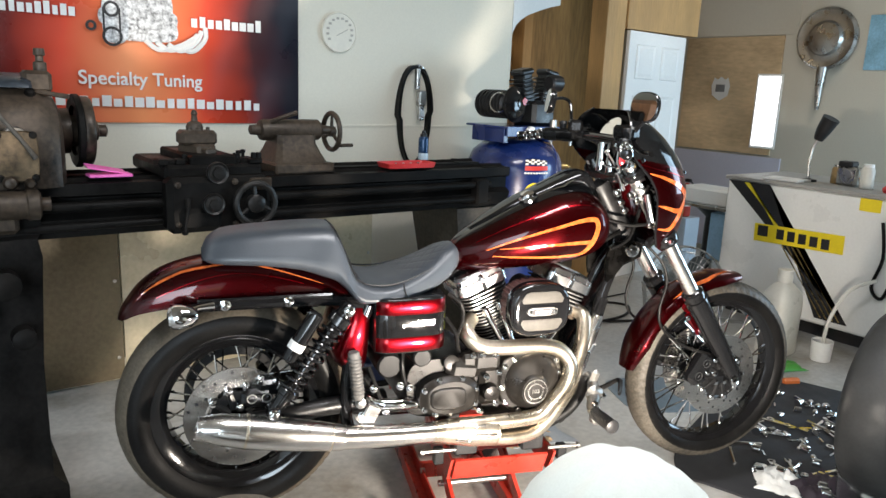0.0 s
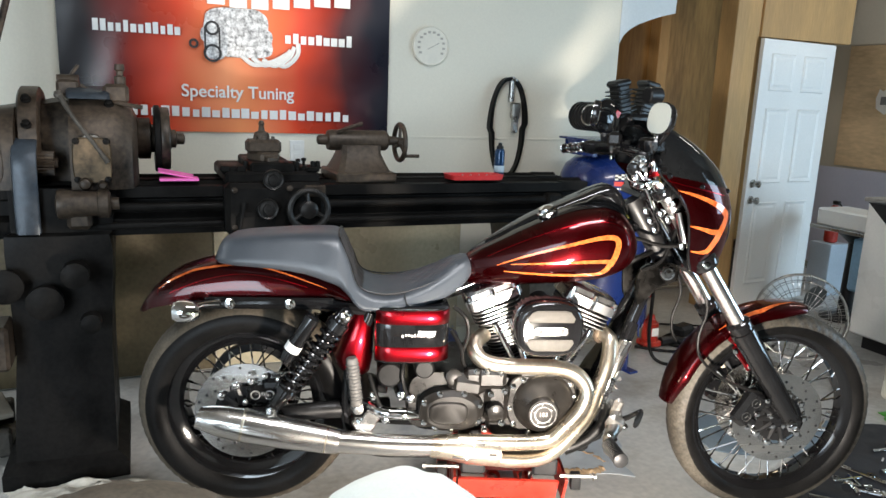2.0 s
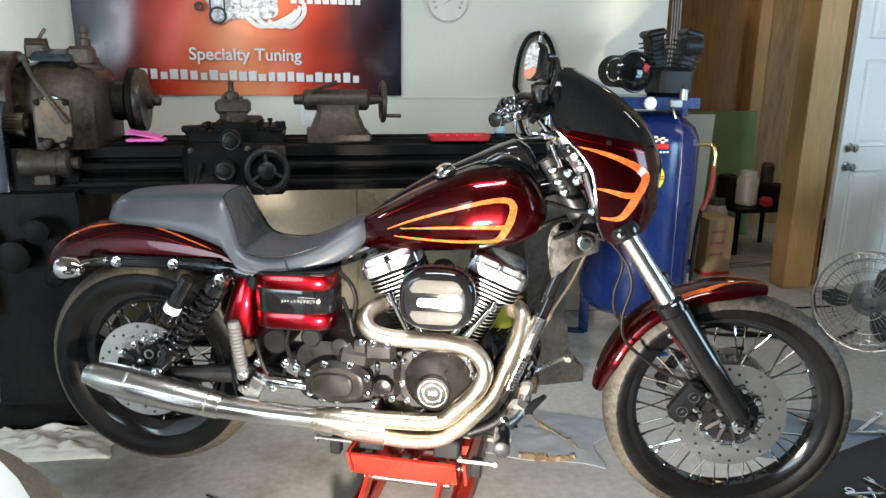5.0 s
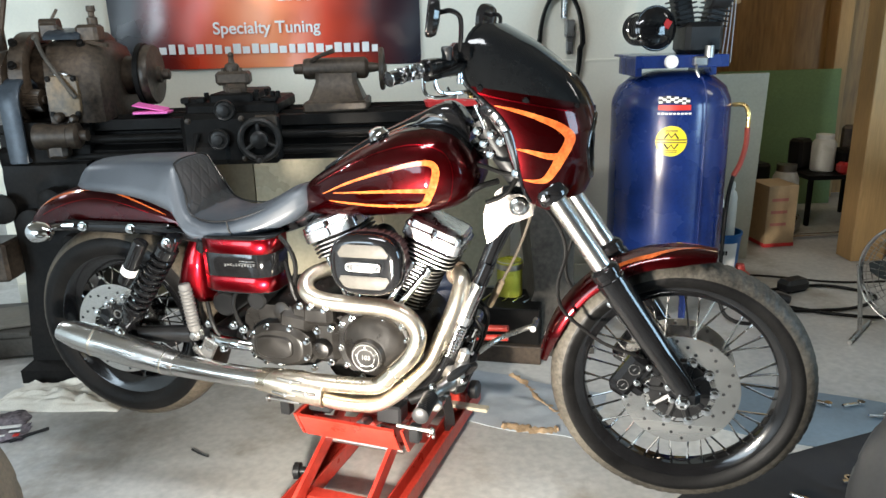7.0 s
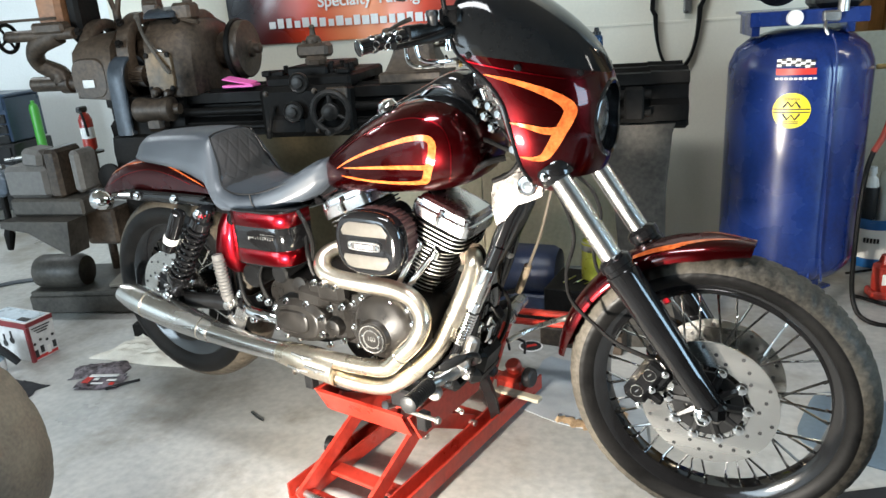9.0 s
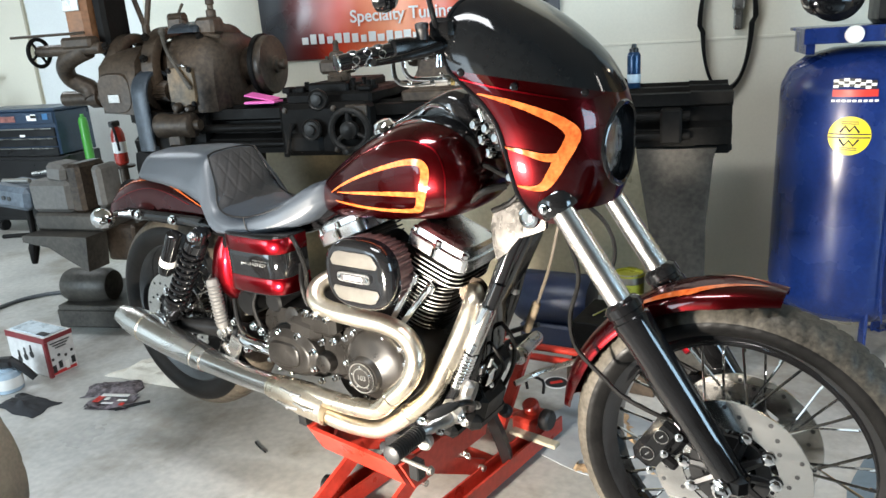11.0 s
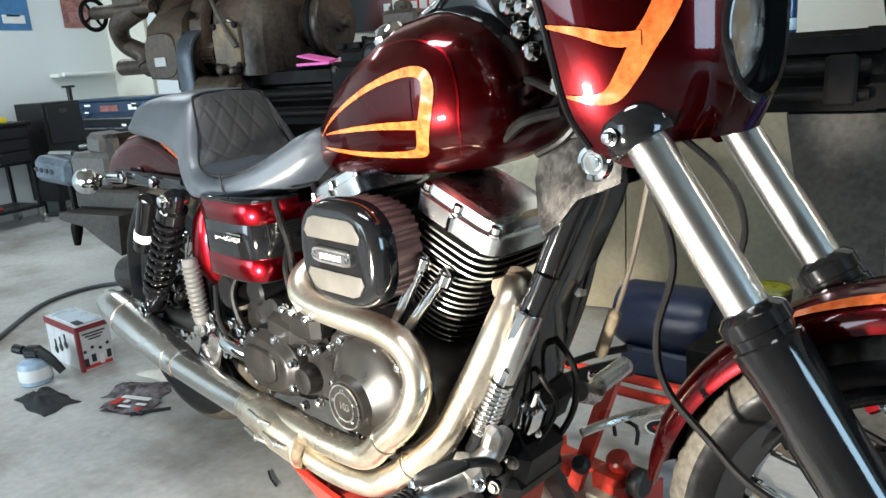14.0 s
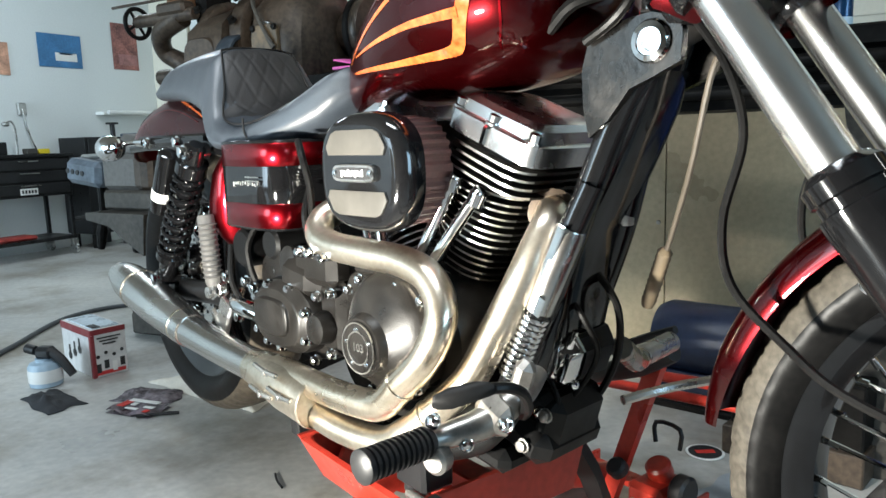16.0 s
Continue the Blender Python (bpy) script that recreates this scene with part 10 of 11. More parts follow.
loose_tyre("loose_tyre", "dusty worn tyre standing on the floor", (0.332, 1.087), 0.367, 0.130, 0.134, WORNRUBBER)


def covered_stool():
    t = thing("covered_stool", "workshop stool draped with a white cloth", "stool", (0.70, 0.53, 0))
    bm = BM()
    n = 64
    lo = []
    for z, r in ((0.42, 0.185), (0.50, 0.180), (0.62, 0.174), (0.74, 0.166), (0.83, 0.157), (0.89, 0.140), (0.930, 0.122), (0.962, 0.098), (0.986, 0.068), (0.999, 0.034), (1.003, 0.003)):
        row = []
        for k in range(n):
            a = 2 * math.pi * k / n
            fold = (0.020 * math.sin(a * 7 + z * 3) + 0.012 * math.sin(a * 12 - z * 5)) * max(0, (0.88 - z)) / 0.46
            bump = 0.016 * min(1, r / 0.08) * noise.noise(Vector((math.cos(a) * 2.2, math.sin(a) * 2.2, z * 5)))
            row.append(((r + fold + bump) * math.cos(a) * 1.02, (r + fold + bump) * math.sin(a), z + bump * 0.4))
        lo.append(row)
    rings(bm, lo)
    part("white_cover", bm, mat("white_cotton_cover", (0.72, 0.75, 0.70), 0.9, var=0.06, scale=6, fine=260, bump=0.3), t, "soft white cloth cover", smooth=60)
    for k in range(4):
        a = math.pi / 4 + k * math.pi / 2
        bm = BM()
        tube(bm, [(0.12 * math.cos(a), 0.12 * math.sin(a), 0.5), (0.19 * math.cos(a), 0.19 * math.sin(a), 0.0)], 0.014, n=10, sub=1)
        part("leg", bm, SATIN, t)


covered_stool()


# ---- right side: cabinet, bench things, fan, tools ----
def washer_cabinet():
    t = thing("washer_cabinet", "white enamel machine cabinet with black and gold diagonal stripes", "cabinet", (4.5, 2.84, 0))
    L, h = 1.75, 0.93
    part("cabinet_shell", box(BM(), (0.36, -L / 2, 0.10 + (h - 0.10) / 2), (0.72, L, h - 0.10), 0.012), PRIMER, t)
    part("cabinet_top", box(BM(), (0.36, -L / 2, h + 0.012), (0.76, L + 0.03, 0.024), 0.005), mat("grey_worktop", (0.30, 0.29, 0.27), 0.5, var=0.15, scale=9), t)
    part("plinth", box(BM(), (0.40, -L / 2, 0.05), (0.62, L - 0.08, 0.10), 0.004), INK, t)

    def stripe(y0, y1, y2, y3, zt, zb_, x, m, name):
        bm = BM()
        plate(bm, [(y0, zt), (y1, zt), (y3, zb_), (y2, zb_)], (x, 0, 0), (0, 1, 0), (0, 0, 1), -0.0015)
        part(name, bm, m, t, smooth=0)
    stripe(-0.005, -0.30, -0.91, -0.71, 0.925, 0.14, -0.0005, INK, "black_stripe")
    stripe(-0.12, -0.16, -0.40, -0.37, 0.92, 0.665, -0.0025, YELLOW, "gold_stripe")
    for k in range(4):
        stripe(-0.43 - 0.035 * k, -0.442 - 0.035 * k, -0.752 - 0.038 * k, -0.742 - 0.038 * k, 0.55, 0.15, -0.0025, BRASS, "gold_stripe")
    r = Matrix.Rotation(-0.03, 3, "X")
    bd = part("name_board", box(BM(), (-0.006, -0.53, 0.615), (0.008, 0.58, 0.115), 0.002, r), YELLOW, t, "yellow name board with black marks")
    part("logo_mark", box(BM(), (-0.0115, -0.30, 0.622), (0.002, 0.07, 0.07), 0.0005, r), INK, bd)
    for k in range(5):
        part("name_mark", box(BM(), (-0.0115, -0.42 - 0.073 * k, 0.618 - 0.002 * k), (0.002, 0.050, 0.065), 0.0005, r), INK, bd)
    part("warning_label", box(BM(), (-0.002, -0.93, 0.885), (0.003, 0.12, 0.075), 0.0008), YELLOW, t)
    part("power_cord", tube(BM(), [(-0.02, -1.02, 0.80), (-0.04, -1.06, 0.6), (-0.03, -1.02, 0.42), (-0.02, -1.08, 0.36), (-0.01, -1.12, 0.5)], 0.010, n=8), RUBBER, t)


washer_cabinet()


def jar(name, label, category, at, r, h, material, lid=None):
    t = thing(name, label, category, at)
    part("jar_body", turned(BM(), [(r * 0.9, 0), (r, h * 0.03), (r, h * 0.75), (r * 0.8, h * 0.86), (r * 0.7, h * 0.9)], (0, 0, 0), (0, 0, 1), 24), material, t)
    part("jar_lid", turned(BM(), [(r * 0.75, h * 0.88), (r * 0.75, h), (r * 0.4, h * 1.01)], (0, 0, 0), (0, 0, 1), 20), lid or PLASTIC, t)


TZ = 0.954
jar("glass_jar", "clear jar with pale lid on the cabinet", "jar", (4.72, 2.05, TZ), 0.04, 0.15, MILKY, WHITE)
jar("glass_jar", "small cloudy jar on the cabinet", "jar", (4.80, 1.86, TZ), 0.035, 0.17, MESHGREY, STEEL)
jar("oil_bottle", "amber bottle on the cabinet", "bottle", (4.82, 2.28, TZ), 0.035, 0.12, mat("amber_plastic", (0.25, 0.16, 0.06), 0.3), STEEL)
bm = BM()
box(bm, (0, 0, 0.02), (0.12, 0.26, 0.04), 0.012)
solid("red_tool_case", bm, REDPLASTIC, "small red tool case on the cabinet", "case", at=(4.66, 1.78, TZ))
crumpled("purple_rag", "bundled purple rag on the cabinet", "rag", (4.88, 1.70, TZ), 0.20, 0.22, 0.07, mat("purple_cloth", (0.07, 0.05, 0.13), 0.9), 7.7, 0, 16)
t = thing("bench_part", "grey and brass carburettor body on the cabinet", "engine part", (4.78, 2.18, TZ))
bm = BM()
box(bm, (0, 0, 0.06), (0.10, 0.13, 0.12), 0.015)
cyl(bm, (-0.06, 0, 0.07), (0.06, 0, 0.07), 0.035, n=16)
part("casting", bm, STEEL, t)
part("brass_fitting", cyl(BM(), (0, -0.08, 0.05), (0, -0.04, 0.05), 0.015, n=12), BRASS, t)
part("black_top", box(BM(), (0, 0.02, 0.135), (0.09, 0.09, 0.035), 0.008), PLASTIC, t)
t = thing("goose_neck_lamp", "black goose-neck bench lamp with flared head", "lamp", (4.74, 2.42, TZ))
part("lamp_base", turned(BM(), [(0.05, 0), (0.05, 0.012), (0.012, 0.02)], (0, 0, 0), (0, 0, 1), 24), PLASTIC, t)
part("lamp_neck", tube(BM(), [(0, 0, 0.015), (0, 0.01, 0.12), (0, 0.0, 0.22), (0, -0.03, 0.28)], 0.009, n=8), STEEL, t)
part("lamp_head", tube(BM(), [(0.0, -0.025, 0.27), (0, -0.05, 0.33), (0, -0.09, 0.41)], [0.028, 0.045, 0.055], n=20), PLASTIC, t)
t = thing("paint_sheet", "white paper pad on the cabinet", "paper", (4.62, 2.50, TZ))
part("pad", box(BM(), (0, 0, 0.008), (0.16, 0.24, 0.014), 0.002), WHITE, t)
t = thing("wall_chrome_clock", "large chrome air cleaner disc with pendulum hung on the wall", "wall ornament", (6.5, 3.32, 2.0))
part("disc", turned(BM(), [(0.22, 0), (0.26, 0.02), (0.262, 0.05), (0.24, 0.07), (0.19, 0.06), (0.15, 0.065), (0.13, 0.09), (0.04, 0.10), (0.001, 0.10)], (0, 0, 0), (-1, 0, 0), 48), STEEL, t, "bright dented steel disc")
part("pendulum", tube(BM(), [(-0.04, 0.0, -0.24), (-0.05, 0.0, -0.40), (-0.04, 0.0, -0.60)], [0.05, 0.035, 0.018], n=14), STEEL, t)
bm = box(BM(), (0, 0, 0), (0.006, 0.36, 0.44), 0.001)
solid("wall_poster", bm, mat("light_blue_print", (0.22, 0.42, 0.55), 0.5, var=0.3, scale=6), "light blue printed poster on the wall", "poster", at=(6.496, 2.82, 1.96))
bm = BM()
plate(bm, [(0.0, -0.12), (0.085, -0.07), (0.10, 0.02), (0.075, 0.10), (0.04, 0.08), (0.0, 0.11), (-0.04, 0.08), (-0.075, 0.10), (-0.10, 0.02), (-0.085, -0.07)], (0, 0, 0), (0, 1, 0), (0, 0, 1), 0.004)
sg = solid("shield_sign", bm, PAPER, "white shield road sign on the plywood", "sign", at=(6.473, 4.30, 1.56))
part("sign_mark", box(BM(), (-0.003, 0, 0.0), (0.002, 0.10, 0.07), 0.0005), mat("grey_sign_print", (0.2, 0.2, 0.2), 0.5), sg)
t = thing("white_machine_stand", "white bench machine on a black pedestal with blue cloth", "machine", (5.05, 3.30, 0))
part("machine_head", box(BM(), (0, 0, 0.72), (0.30, 0.44, 0.12), 0.012), PRIMER, t)
part("machine_deck", box(BM(), (0, 0, 0.645), (0.34, 0.50, 0.025), 0.004), STEEL, t)
part("pedestal", turned(BM(), [(0.16, 0), (0.16, 0.02), (0.05, 0.04), (0.04, 0.55), (0.12, 0.62)], (0, 0, 0), (0, 0, 1), 24), SATIN, t)
part("blue_cloth", box(BM(), (-0.06, -0.12, 0.42), (0.04, 0.16, 0.38), 0.015), mat("light_blue_cloth", (0.25, 0.42, 0.58), 0.9, var=0.15, scale=14), t, "hanging light blue cloth")


def jug(at, h, r, material, label):
    t = thing("plastic_jug", label, "jug", at)
    bm = BM()
    lo = [[(r * k * p[1], r * 0.8 * k * p[2], z) for p in superloop(0, 0, 0, 1, 1, 3.5, 28)] for z, k in ((0, 0.92), (0.012, 1), (h * 0.62, 1), (h * 0.72, 0.92), (h * 0.82, 0.55), (h * 0.86, 0.36), (h * 0.88, 0.36))]
    rings(bm, lo)
    part("jug_body", bm, material, t)
    part("jug_cap", turned(BM(), [(r * 0.38, h * 0.87), (r * 0.38, h), (r * 0.34, h * 1.01)], (0, 0, 0), (0, 0, 1), 20), material, t)


jug((4.06, 2.12, 0), 0.50, 0.115, MILKY, "tall milky plastic jug with pale liquid on the floor")
t = thing("small_pot", "small white plastic pot with a bent hose", "pot", (4.16, 1.90, 0))
part("pot_body", turned(BM(), [(0.05, 0), (0.055, 0.005), (0.06, 0.12), (0.055, 0.12), (0.05, 0.01)], (0, 0, 0), (0, 0, 1), 24), WHITE, t)
part("pot_hose", tube(BM(), [(0, 0, 0.05), (0.02, -0.01, 0.25), (0.10, -0.06, 0.42), (0.22, -0.14, 0.48)], 0.011, n=8), MILKY, t)


FANGREY = mat("dark_fan_plastic", (0.05, 0.06, 0.06), 0.5)


def floor_fan():
    t = thing("floor_fan", "grey floor fan with round wire guard", "fan", (3.78, 2.60, 0), 0)
    c = Vector((0, 0, 0.33))
    ax = Vector((-0.70, -0.70, 0.12)).normalized()
    u, v, d = basis(ax)
    for s, r0 in ((0.05, 0.235), (-0.05, 0.235)):
        bm = BM()
        ringshape(bm, [(0.235 + 0.005 * math.cos(a), 0.005 * math.sin(a)) for a in [2 * math.pi * k / 6 for k in range(6)]], c + d * s * 0.6, d, 48)
        for q in (0.08, 0.15, 0.20):
            ringshape(bm, [(q + 0.002 * math.cos(a), 0.002 * math.sin(a)) for a in [2 * math.pi * k / 5 for k in range(5)]], c + d * (s * (1.6 - q * 3)), d, 40)
        for k in range(40):
            a = 2 * math.pi * k / 40
            w = u * math.cos(a) + v * math.sin(a)
            tube(bm, [c + w * 0.03 + d * s * 1.55, c + w * 0.16 + d * s * 1.15, c + w * 0.235 + d * s * 0.6], 0.0013, n=4, sub=2)
        pieces("guard_wire", bm, STEEL, t)
    bm = BM()
    for k in range(3):
        a0 = 2 * math.pi * k / 3
        rows = []
        for i in range(8):
            r = 0.03 + 0.17 * i / 7
            sw = 0.55 * math.sin(math.pi * (0.15 + 0.75 * i / 7))
            pts = []
            for a in (a0 - sw * 0.55, a0 + sw * 0.75):
                pts.append(c + (u * math.cos(a) + v * math.sin(a)) * r + d * (0.02 if a < a0 else -0.02))
            rows.append(pts)
        lo = [(a, b, b + d * 0.003, a + d * 0.003) for a, b in rows]
        bm = BM()
        rings(bm, lo)
        part("blade", bm, FANGREY, t)
    bm = BM()
    turned(bm, [(0.04, -0.02), (0.045, 0.02), (0.08, -0.06), (0.085, -0.16), (0.06, -0.20)], c, d, 24)
    part("fan_motor", bm, mat("grey_fan_plastic", (0.22, 0.24, 0.25), 0.5), t)
    bm = BM()
    h = Vector((0.70, -0.70, 0)).normalized()
    f = Vector((-0.70, -0.70, 0)).normalized()
    for q in (-1, 1):
        tube(bm, [h * 0.20 * q + Vector((0, 0, 0.012)), h * 0.215 * q + Vector((0, 0, 0.15)), h * 0.242 * q + Vector((0, 0, 0.33))], 0.010, n=8)
        tube(bm, [h * 0.20 * q + f * 0.16 + Vector((0, 0, 0.012)), h * 0.20 * q - f * 0.16 + Vector((0, 0, 0.012))], 0.011, n=8, sub=1)
    part("fan_stand", bm, STEEL, t, "bent tube stand")


floor_fan()
bm = BM()
tube(bm, [(3.15, 3.20, 0.012), (3.35, 3.05, 0.012), (3.75, 3.02, 0.012), (3.98, 3.18, 0.012), (3.80, 3.36, 0.012), (3.45, 3.30, 0.012), (3.42, 3.12, 0.012), (3.8, 2.9, 0.012), (4.1, 3.0, 0.012)], 0.009, n=8, sub=10)
tube(bm, [(3.2, 3.50, 0.008), (3.5, 3.58, 0.008), (3.9, 3.42, 0.008), (4.25, 3.40, 0.008)], 0.006, n=8, sub=8)
solid("power_cable", bm, RUBBER, "coiled black power cable on the floor", "cable")
bm = BM()
box(bm, (0, 0, 0.035), (0.16, 0.10, 0.07), 0.02)
solid("power_brick", bm, PLASTIC, "black power block among the cords", "power block", at=(3.62, 3.33, 0), turn=20)
bm = BM()
tube(bm, [(-0.09, 0, 0.03), (0.0, 0.02, 0.032), (0.09, -0.01, 0.03)], [0.028, 0.03, 0.02], n=10)
solid("grinder", bm, PLASTIC, "black hand grinder lying on the floor", "grinder", at=(3.42, 3.16, 0), turn=-20)


def mat_sheet(name, label, c, w, d, turn, material, seed, thick=0.012):
    bm = BM()
    lo = []
    pts = superloop(0, 0, 0, 1, 1, 5, 40)
    prof = [(0.0, 1.0), (thick * 0.7, 1.0), (thick, 0.985)]
    for z, k in prof:
        lo.append([(w / 2 * k * p[1] * (1 + 0.05 * noise.noise(Vector((p[1] * 2 + seed, p[2] * 2, 0)))), d / 2 * k * p[2] * (1 + 0.05 * noise.noise(Vector((p[1] * 2, p[2] * 2 + seed, 4)))), z) for p in pts])
    rings(bm, lo)
    return solid(name, bm, material, label, "mat", at=(c[0], c[1], 0.0), turn=turn)


mat_sheet("tool_mat", "black cloth mat spread with chrome tools", (3.08, 1.46), 1.40, 0.78, 18, BLACKCLOTH, 2.0)
mat_sheet("floor_mat", "flat dark blue-grey board on the floor beside the front wheel", (3.05, 2.02), 0.75, 0.42, -24, SHEETGREY, 6.0, 0.006)


def tool_pieces():
    rnd = random.Random(11)
    for k in range(70):
        x = rnd.uniform(2.60, 3.45)
        y = 1.38 + 0.33 * (x - 3.0) + rnd.uniform(-0.20, 0.24)
        a = rnd.uniform(0, 360)
        kind = rnd.choice(("socket", "socket", "wrench", "bit", "extension"))
        bm = BM()
        if kind == "socket":
            r = rnd.uniform(0.010, 0.019)
            turned(bm, [(r, 0), (r * 1.05, 0.003), (r * 1.05, 0.03), (r * 0.8, 0.034), (r * 0.7, 0.03)], (0, 0, r), (1, 0.2, 0), 14)
            nm, lb = "socket", "chrome socket on the black mat"
        elif kind == "wrench":
            L = rnd.uniform(0.12, 0.22)
            box(bm, (0, 0, 0.006), (L, 0.014, 0.006), 0.002)
            ringshape(bm, [(0.016, 0.002), (0.016, 0.011), (0.009, 0.011), (0.009, 0.002)], (L / 2, 0, 0), (0, 0, 1), 16)
            box(bm, (-L / 2, 0.009, 0.006), (0.03, 0.008, 0.009), 0.002)
            box(bm, (-L / 2, -0.009, 0.006), (0.03, 0.008, 0.009), 0.002)
            nm, lb = "wrench", "chrome wrench on the black mat"
        elif kind == "bit":
            cyl(bm, (-0.02, 0, 0.006), (0.02, 0, 0.006), 0.005, n=8)
            nm, lb = "bolt", "loose bright bolt on the black mat"
        else:
            cyl(bm, (-0.06, 0, 0.009), (0.06, 0, 0.009), 0.007, n=10)
            box(bm, (0.068, 0, 0.009), (0.02, 0.014, 0.014), 0.002)
            nm, lb = "extension_bar", "chrome extension bar on the black mat"
        solid(nm, bm, CHROME, lb, nm.replace("_", " "), group="tools on the mat", at=(x, y, 0.013), turn=a)


tool_pieces()
for k, (x, y, a, L) in enumerate(((3.38, 2.05, 30, 0.22), (3.30, 1.98, -12, 0.15), (3.44, 1.95, 55, 0.18), (3.22, 2.08, 10, 0.09), (3.12, 2.10, -40, 0.05))):
    bm = BM()
    box(bm, (0, 0, 0.005), (L, 0.016, 0.008), 0.003)
    cyl(bm, (L / 2 - 0.01, 0, 0.001), (L / 2 - 0.01, 0, 0.012), 0.014, n=14)
    solid("hand_tool", bm, CHROME, "bright hand tool on the blue-grey board", "tool", group="tools on the board", at=(x, y, 0.0125), turn=a)
t = thing("parts_box", "open clear plastic parts box with white paper inside", "box", (2.80, 1.04, 0), 22)
bm = BM()
o = [(0.13 * p[1], 0.10 * p[2]) for p in superloop(0, 0, 0, 1, 1, 6, 28)]
rings(bm, [[(x * k, y * k, z) for x, y in o] for z, k in ((0.0, 0.9), (0.004, 0.93), (0.13, 1.0), (0.132, 1.05), (0.136, 1.05), (0.136, 0.985), (0.006, 0.90))])
bx = part("box_shell", bm, glass_mat("cloudy_clear_plastic", (0.88, 0.93, 0.95), 0.22), t, "cloudy clear plastic shell")
bx.visible_shadow = False
bm = BM()
rnd = random.Random(5)
for k in range(7):
    box(bm, (rnd.uniform(-0.08, 0.08), rnd.uniform(-0.05, 0.05), 0.02 + 0.012 * k), (0.09, 0.05, 0.008), 0.003, Matrix.Rotation(rnd.uniform(-0.7, 0.7), 3, "Y") @ Matrix.Rotation(rnd.uniform(0, 3), 3, "Z"))
part("paper_wad", bm, WHITE, t, "crumpled white paper")
crumpled("wrapper", "crumpled clear and white wrapper on the floor", "wrapper", (2.62, 1.28, 0), 0.26, 0.18, 0.05, WHITE, 9.2, 30, 18)
crumpled("dark_rag", "dark purple-black rag on the floor by the tools", "rag", (2.72, 1.16, 0), 0.28, 0.20, 0.06, mat("dark_purple_cloth", (0.02, 0.012, 0.02), 0.7), 4.9, -10, 18)
bm = BM()
box(bm, (0, 0, 0.02), (0.10, 0.035, 0.035), 0.01)
solid("orange_screwdriver", bm, mat("orange_plastic", (0.55, 0.14, 0.03), 0.4), "orange plastic screwdriver on the floor", "screwdriver", at=(3.64, 1.79, 0), turn=-25)
crumpled("green_glove", "bright lime green glove on the floor", "glove", (3.84, 1.95, 0), 0.24, 0.14, 0.04, LIME, 6.6, -20, 16)
loose_tyre("loose_tyre", "black tyre standing on the floor by the tools", (2.913, 1.014), 0.366, 0.117, 0.083, mat("slate_black_tyre", (0.028, 0.030, 0.031), 0.55, var=0.25, scale=7, fine=90, bump=0.2))


# ---- store room ----
bm = box(BM(), (0, 0, 0.56), (0.44, 0.02, 1.12), 0.002, Matrix.Rotation(0.06, 3, "X"))
solid("tan_board", bm, TANBOARD, "tall tan hardboard sheet leaning in the opening", "board", at=(3.40, 3.88, 0))
bm = box(BM(), (0, 0, 0.52), (0.95, 0.02, 1.04), 0.002, Matrix.Rotation(-0.05, 3, "X"))
solid("green_board", bm, GREENPANEL, "dull green painted board leaning against the plywood", "board", at=(4.40, 5.28, 0.0))
t = thing("store_shelf", "open wooden shelf with hung cables in the store room", "shelf", (3.42, 4.60, 0))
for z in (1.52, 1.86):
    part("shelf_board", box(BM(), (0, 0, z), (0.50, 0.36, 0.022), 0.002), STUD, t)
for x in (-0.24, 0.24):
    part("upright", box(BM(), (x, 0.16, 1.1), (0.04, 0.05, 2.2), 0.003), STUD, t)
for k in range(4):
    part("hung_cable", tube(BM(), [(0.16 + 0.02 * k, -0.17, 1.86), (0.155 + 0.02 * k, -0.19, 1.5), (0.12 + 0.03 * k, -0.19, 1.15)], 0.004, n=6), PAPER, t, "pale hanging cable")
for x, h, m in ((-0.12, 0.18, SATIN), (0.05, 0.12, TOOLBLUE)):
    part("tin", cyl(BM(), (x, 0, 1.531), (x, 0, 1.531 + h), 0.06, n=20, bev=0.004), m, t)
t = thing("blue_bucket", "bright blue plastic bucket with a white printed label", "bucket", (3.36, 3.68, 0))
bm = BM()
turned(bm, [(0.088, 0), (0.092, 0.004), (0.105, 0.235), (0.111, 0.237), (0.111, 0.25), (0.102, 0.25), (0.086, 0.012), (0.001, 0.010)], (0, 0, 0), (0, 0, 1), 40)
part("bucket_shell", bm, mat("bright_blue_plastic", (0.012, 0.10, 0.30), 0.35, var=0.12, scale=8), t)
bm = BM()
rows = []
for k in range(13):
    a = math.radians(-150 + 7.5 * k)
    rows.append(((0.0975 * math.cos(a), 0.0975 * math.sin(a), 0.05), (0.1055 * math.cos(a), 0.1055 * math.sin(a), 0.20)))
ribbon(bm, rows)
lb = part("bucket_label", bm, PAPER, t, "white printed label")
for k in range(5):
    a = math.radians(-128 + 8 * k)
    part("print_bar", box(BM(), (0.1045 * math.cos(a), 0.1045 * math.sin(a), 0.145), (0.003, 0.010, 0.024), 0.0004, Matrix.Rotation(a, 3, "Z")), INK, lb)
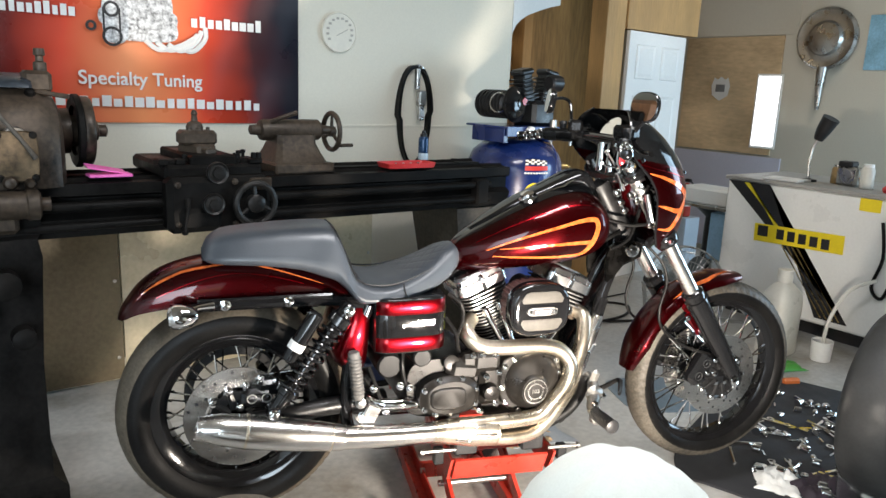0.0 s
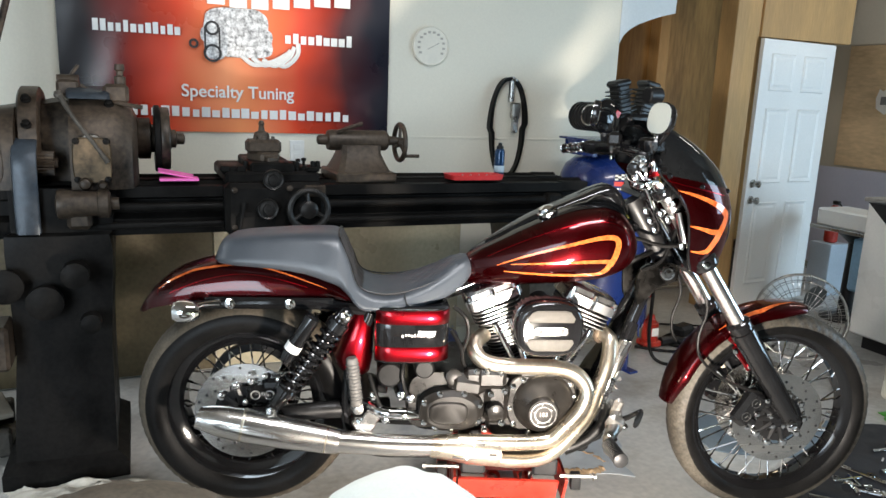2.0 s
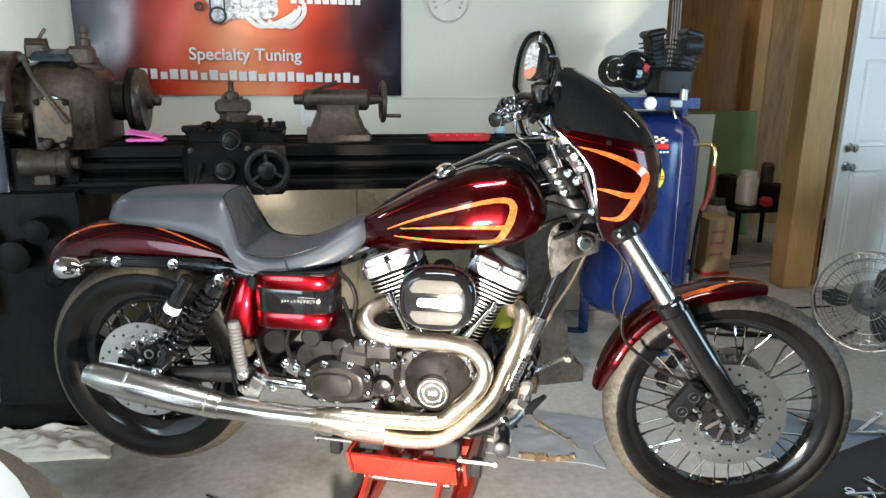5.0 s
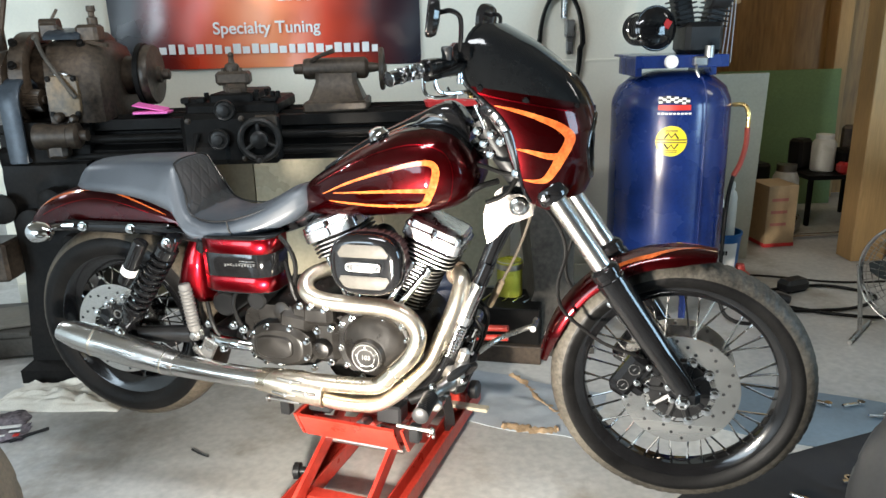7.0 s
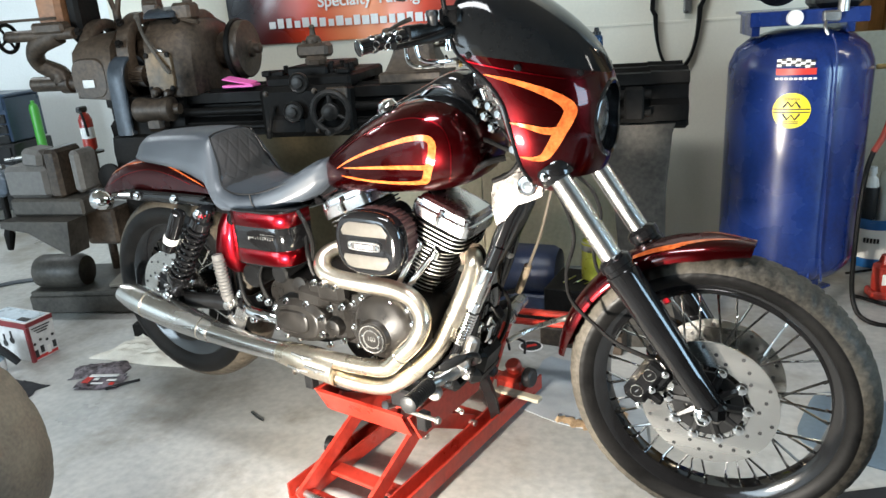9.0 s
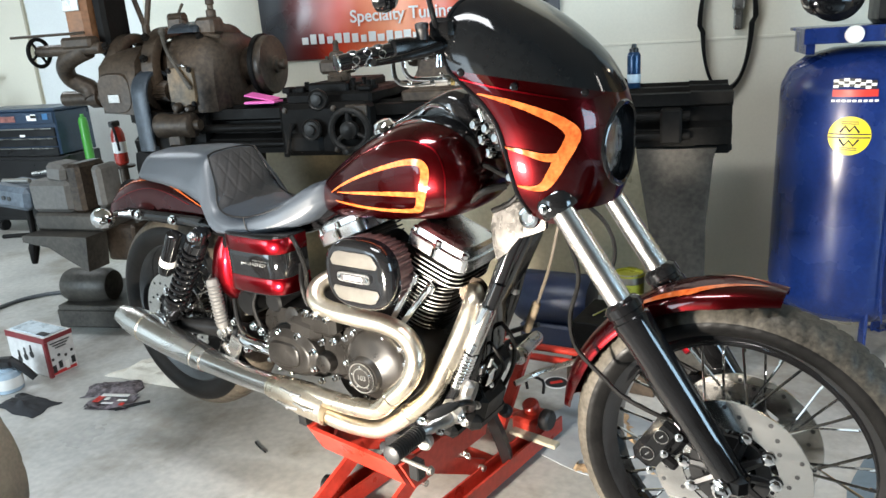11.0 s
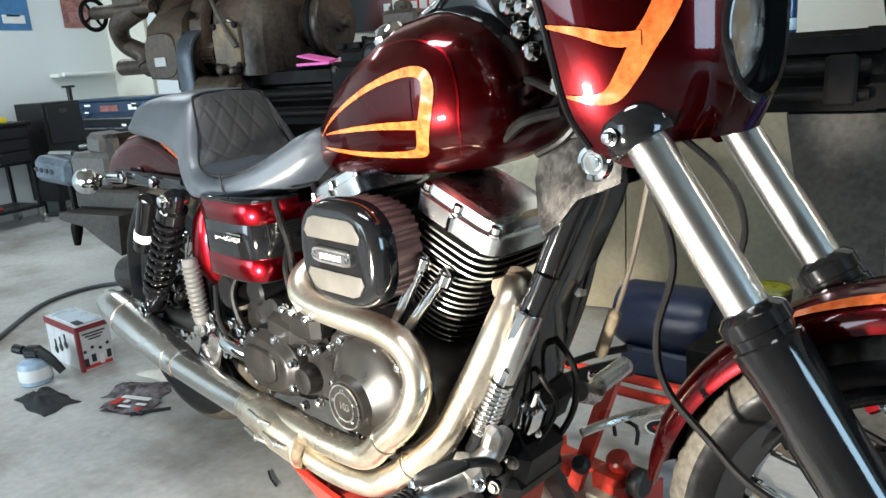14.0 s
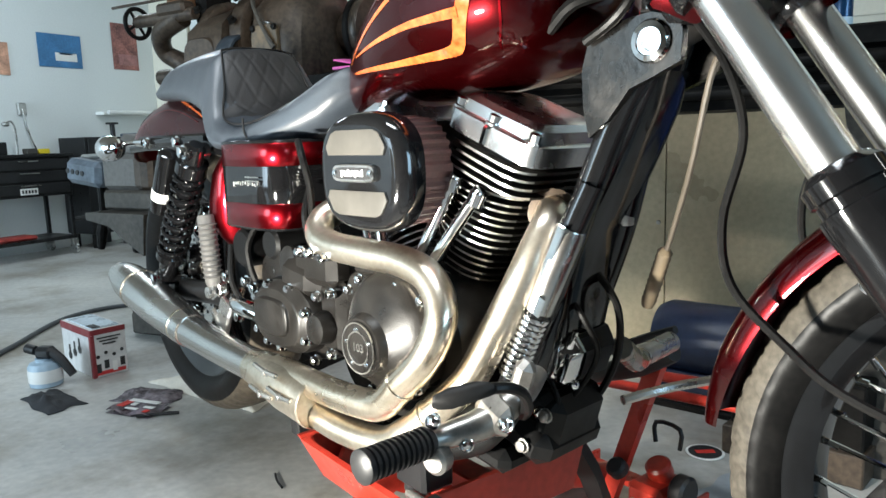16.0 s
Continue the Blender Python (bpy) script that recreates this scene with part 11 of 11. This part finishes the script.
for nm, lbl, dx, h, m, band in (("white_bottle", "white bottle with a black label standing in the bucket", -0.035, 0.48, WHITE, INK), ("clear_bottle", "pale translucent bottle standing in the bucket", 0.035, 0.52, MILKY, None)):
    t = thing(nm, lbl, "bottle", (3.36 + dx, 3.68, 0.013))
    part("bottle_body", turned(BM(), [(0.030, 0), (0.034, 0.004), (0.034, h - 0.09), (0.028, h - 0.06), (0.015, h - 0.045), (0.015, h - 0.03)], (0, 0, 0), (0, 0, 1), 24), m, t)
    part("bottle_cap", turned(BM(), [(0.018, h - 0.035), (0.019, h - 0.03), (0.016, h), (0.004, h + 0.003)], (0, 0, 0), (0, 0, 1), 18), m, t)
    if band:
        part("bottle_label", turned(BM(), [(0.0345, 0.22), (0.0350, 0.222), (0.0350, h - 0.10), (0.0345, h - 0.098)], (0, 0, 0), (0, 0, 1), 24, cap=False), band, t, "black label")
t = thing("red_pump", "small red bottle jack on the floor by the compressor", "jack", (3.27, 3.22, 0))
part("pump_base", box(BM(), (0, 0, 0.02), (0.12, 0.10, 0.04), 0.008), REDPAINT, t)
part("pump_tank", turned(BM(), [(0.045, 0.03), (0.05, 0.05), (0.05, 0.15), (0.03, 0.165), (0.02, 0.20)], (0, 0, 0), (0, 0, 1), 24), REDPAINT, t)
part("pump_tag", box(BM(), (0, -0.051, 0.10), (0.05, 0.003, 0.05), 0.001), PAPER, t)
t = thing("red_white_carton", "brown carton with red base beside the leaning board", "box", (3.92, 4.25, 0), 5)
part("carton_body", box(BM(), (0, 0, 0.21), (0.20, 0.24, 0.38), 0.003), CARDBOARD, t)
part("carton_base", box(BM(), (0, 0, 0.012), (0.205, 0.245, 0.024), 0.002), REDPLASTIC, t)
for k in range(3):
    part("print_bar", box(BM(), (-0.02, -0.1215, 0.15 + 0.08 * k), (0.11, 0.002, 0.02), 0.0004), mat("grey_red_print", (0.4, 0.15, 0.12), 0.5), t)
jar("white_canister", "white canister with steel band in the store room", "canister", (4.25, 4.75, 0), 0.09, 0.42, WHITE, STEEL)
jar("white_canister", "cream plastic canister on a low stand in the store room", "canister", (4.52, 4.78, 0.36), 0.08, 0.26, MILKY, WHITE)
t = thing("low_stand", "dark steel stand crowded with greasy parts in the store room", "stand", (4.58, 4.78, 0))
part("stand_top", box(BM(), (0, 0, 0.345), (0.50, 0.40, 0.03), 0.004), MACHINE, t)
for x in (-0.22, 0.22):
    for y in (-0.17, 0.17):
        part("leg", box(BM(), (x, y, 0.165), (0.03, 0.03, 0.33), 0.003), MACHINE, t)
for k, (x, y, w, h, m) in enumerate(((0.12, -0.05, 0.22, 0.16, MACHINE), (-0.18, 0.1, 0.14, 0.22, PLASTIC), (0.18, 0.12, 0.12, 0.3, MACHINE_BROWN), (0.02, -0.14, 0.10, 0.08, REDPLASTIC))):
    bm = box(BM(), (x, y, 0.361 + h / 2), (w, w * 0.8, h), 0.02, Matrix.Rotation(k * 0.5, 3, "Z"))
    part("greasy_part", bm, m, t)
for k, (x, y, sx, sy, h, m, a) in enumerate(((4.05, 5.0, 0.30, 0.26, 0.40, PLASTIC, 10), (3.80, 4.72, 0.22, 0.2, 0.30, MACHINE, -15), (4.9, 4.6, 0.24, 0.3, 0.26, MACHINE_BROWN, 30), (4.15, 4.48, 0.16, 0.14, 0.12, STEEL, 40), (4.85, 4.22, 0.18, 0.22, 0.34, PLASTIC, 0))):
    bm = BM()
    box(bm, (0, 0, h / 2), (sx, sy, h), 0.02)
    cyl(bm, (sx * 0.2, 0, h - 0.01), (sx * 0.2, 0, h + 0.06), min(sx, sy) * 0.22, n=14, bev=0.004)
    solid("junk_part", bm, m, "dark machine part piled in the store room", "machine part", group="parts in the store room", at=(x, y, 0), turn=a)
bm = BM()
cyl(bm, (-0.20, 0, 0.02), (0.20, 0, 0.02), 0.016, n=12)
solid("chrome_bar", bm, CHROME, "chrome bar lying on the store room floor", "bar", at=(4.30, 4.30, 0), turn=4)
bm = BM()
o = [(0.0, 1.80), (0.03, 1.85), (0.07, 1.885), (0.13, 1.92), (0.22, 1.955), (0.30, 1.982), (0.39, 2.003), (0.40, 2.30), (0.40, 2.62), (0.0, 2.62)]
rings(bm, [[(x, y + 0.010 * math.sin(x * 14), z) for x, z in o] for y in (0.0, 0.006)])
solid("hung_sheet", bm, COOLWHITE, "torn white sheet with a curved edge over the opening", "sheet", at=(3.115, 3.575, 0))
extinguisher((5.55, 3.9, 0.42), 1.2)
bm = box(BM(), (0, 0, 0.21), (0.2, 0.2, 0.42), 0.004)
solid("painted_block", bm, mat("pale_blue_grey_paint", (0.40, 0.46, 0.52), 0.6, var=0.1, scale=5), "square pale blue-grey block under the extinguisher", "block", at=(5.55, 3.9, 0))
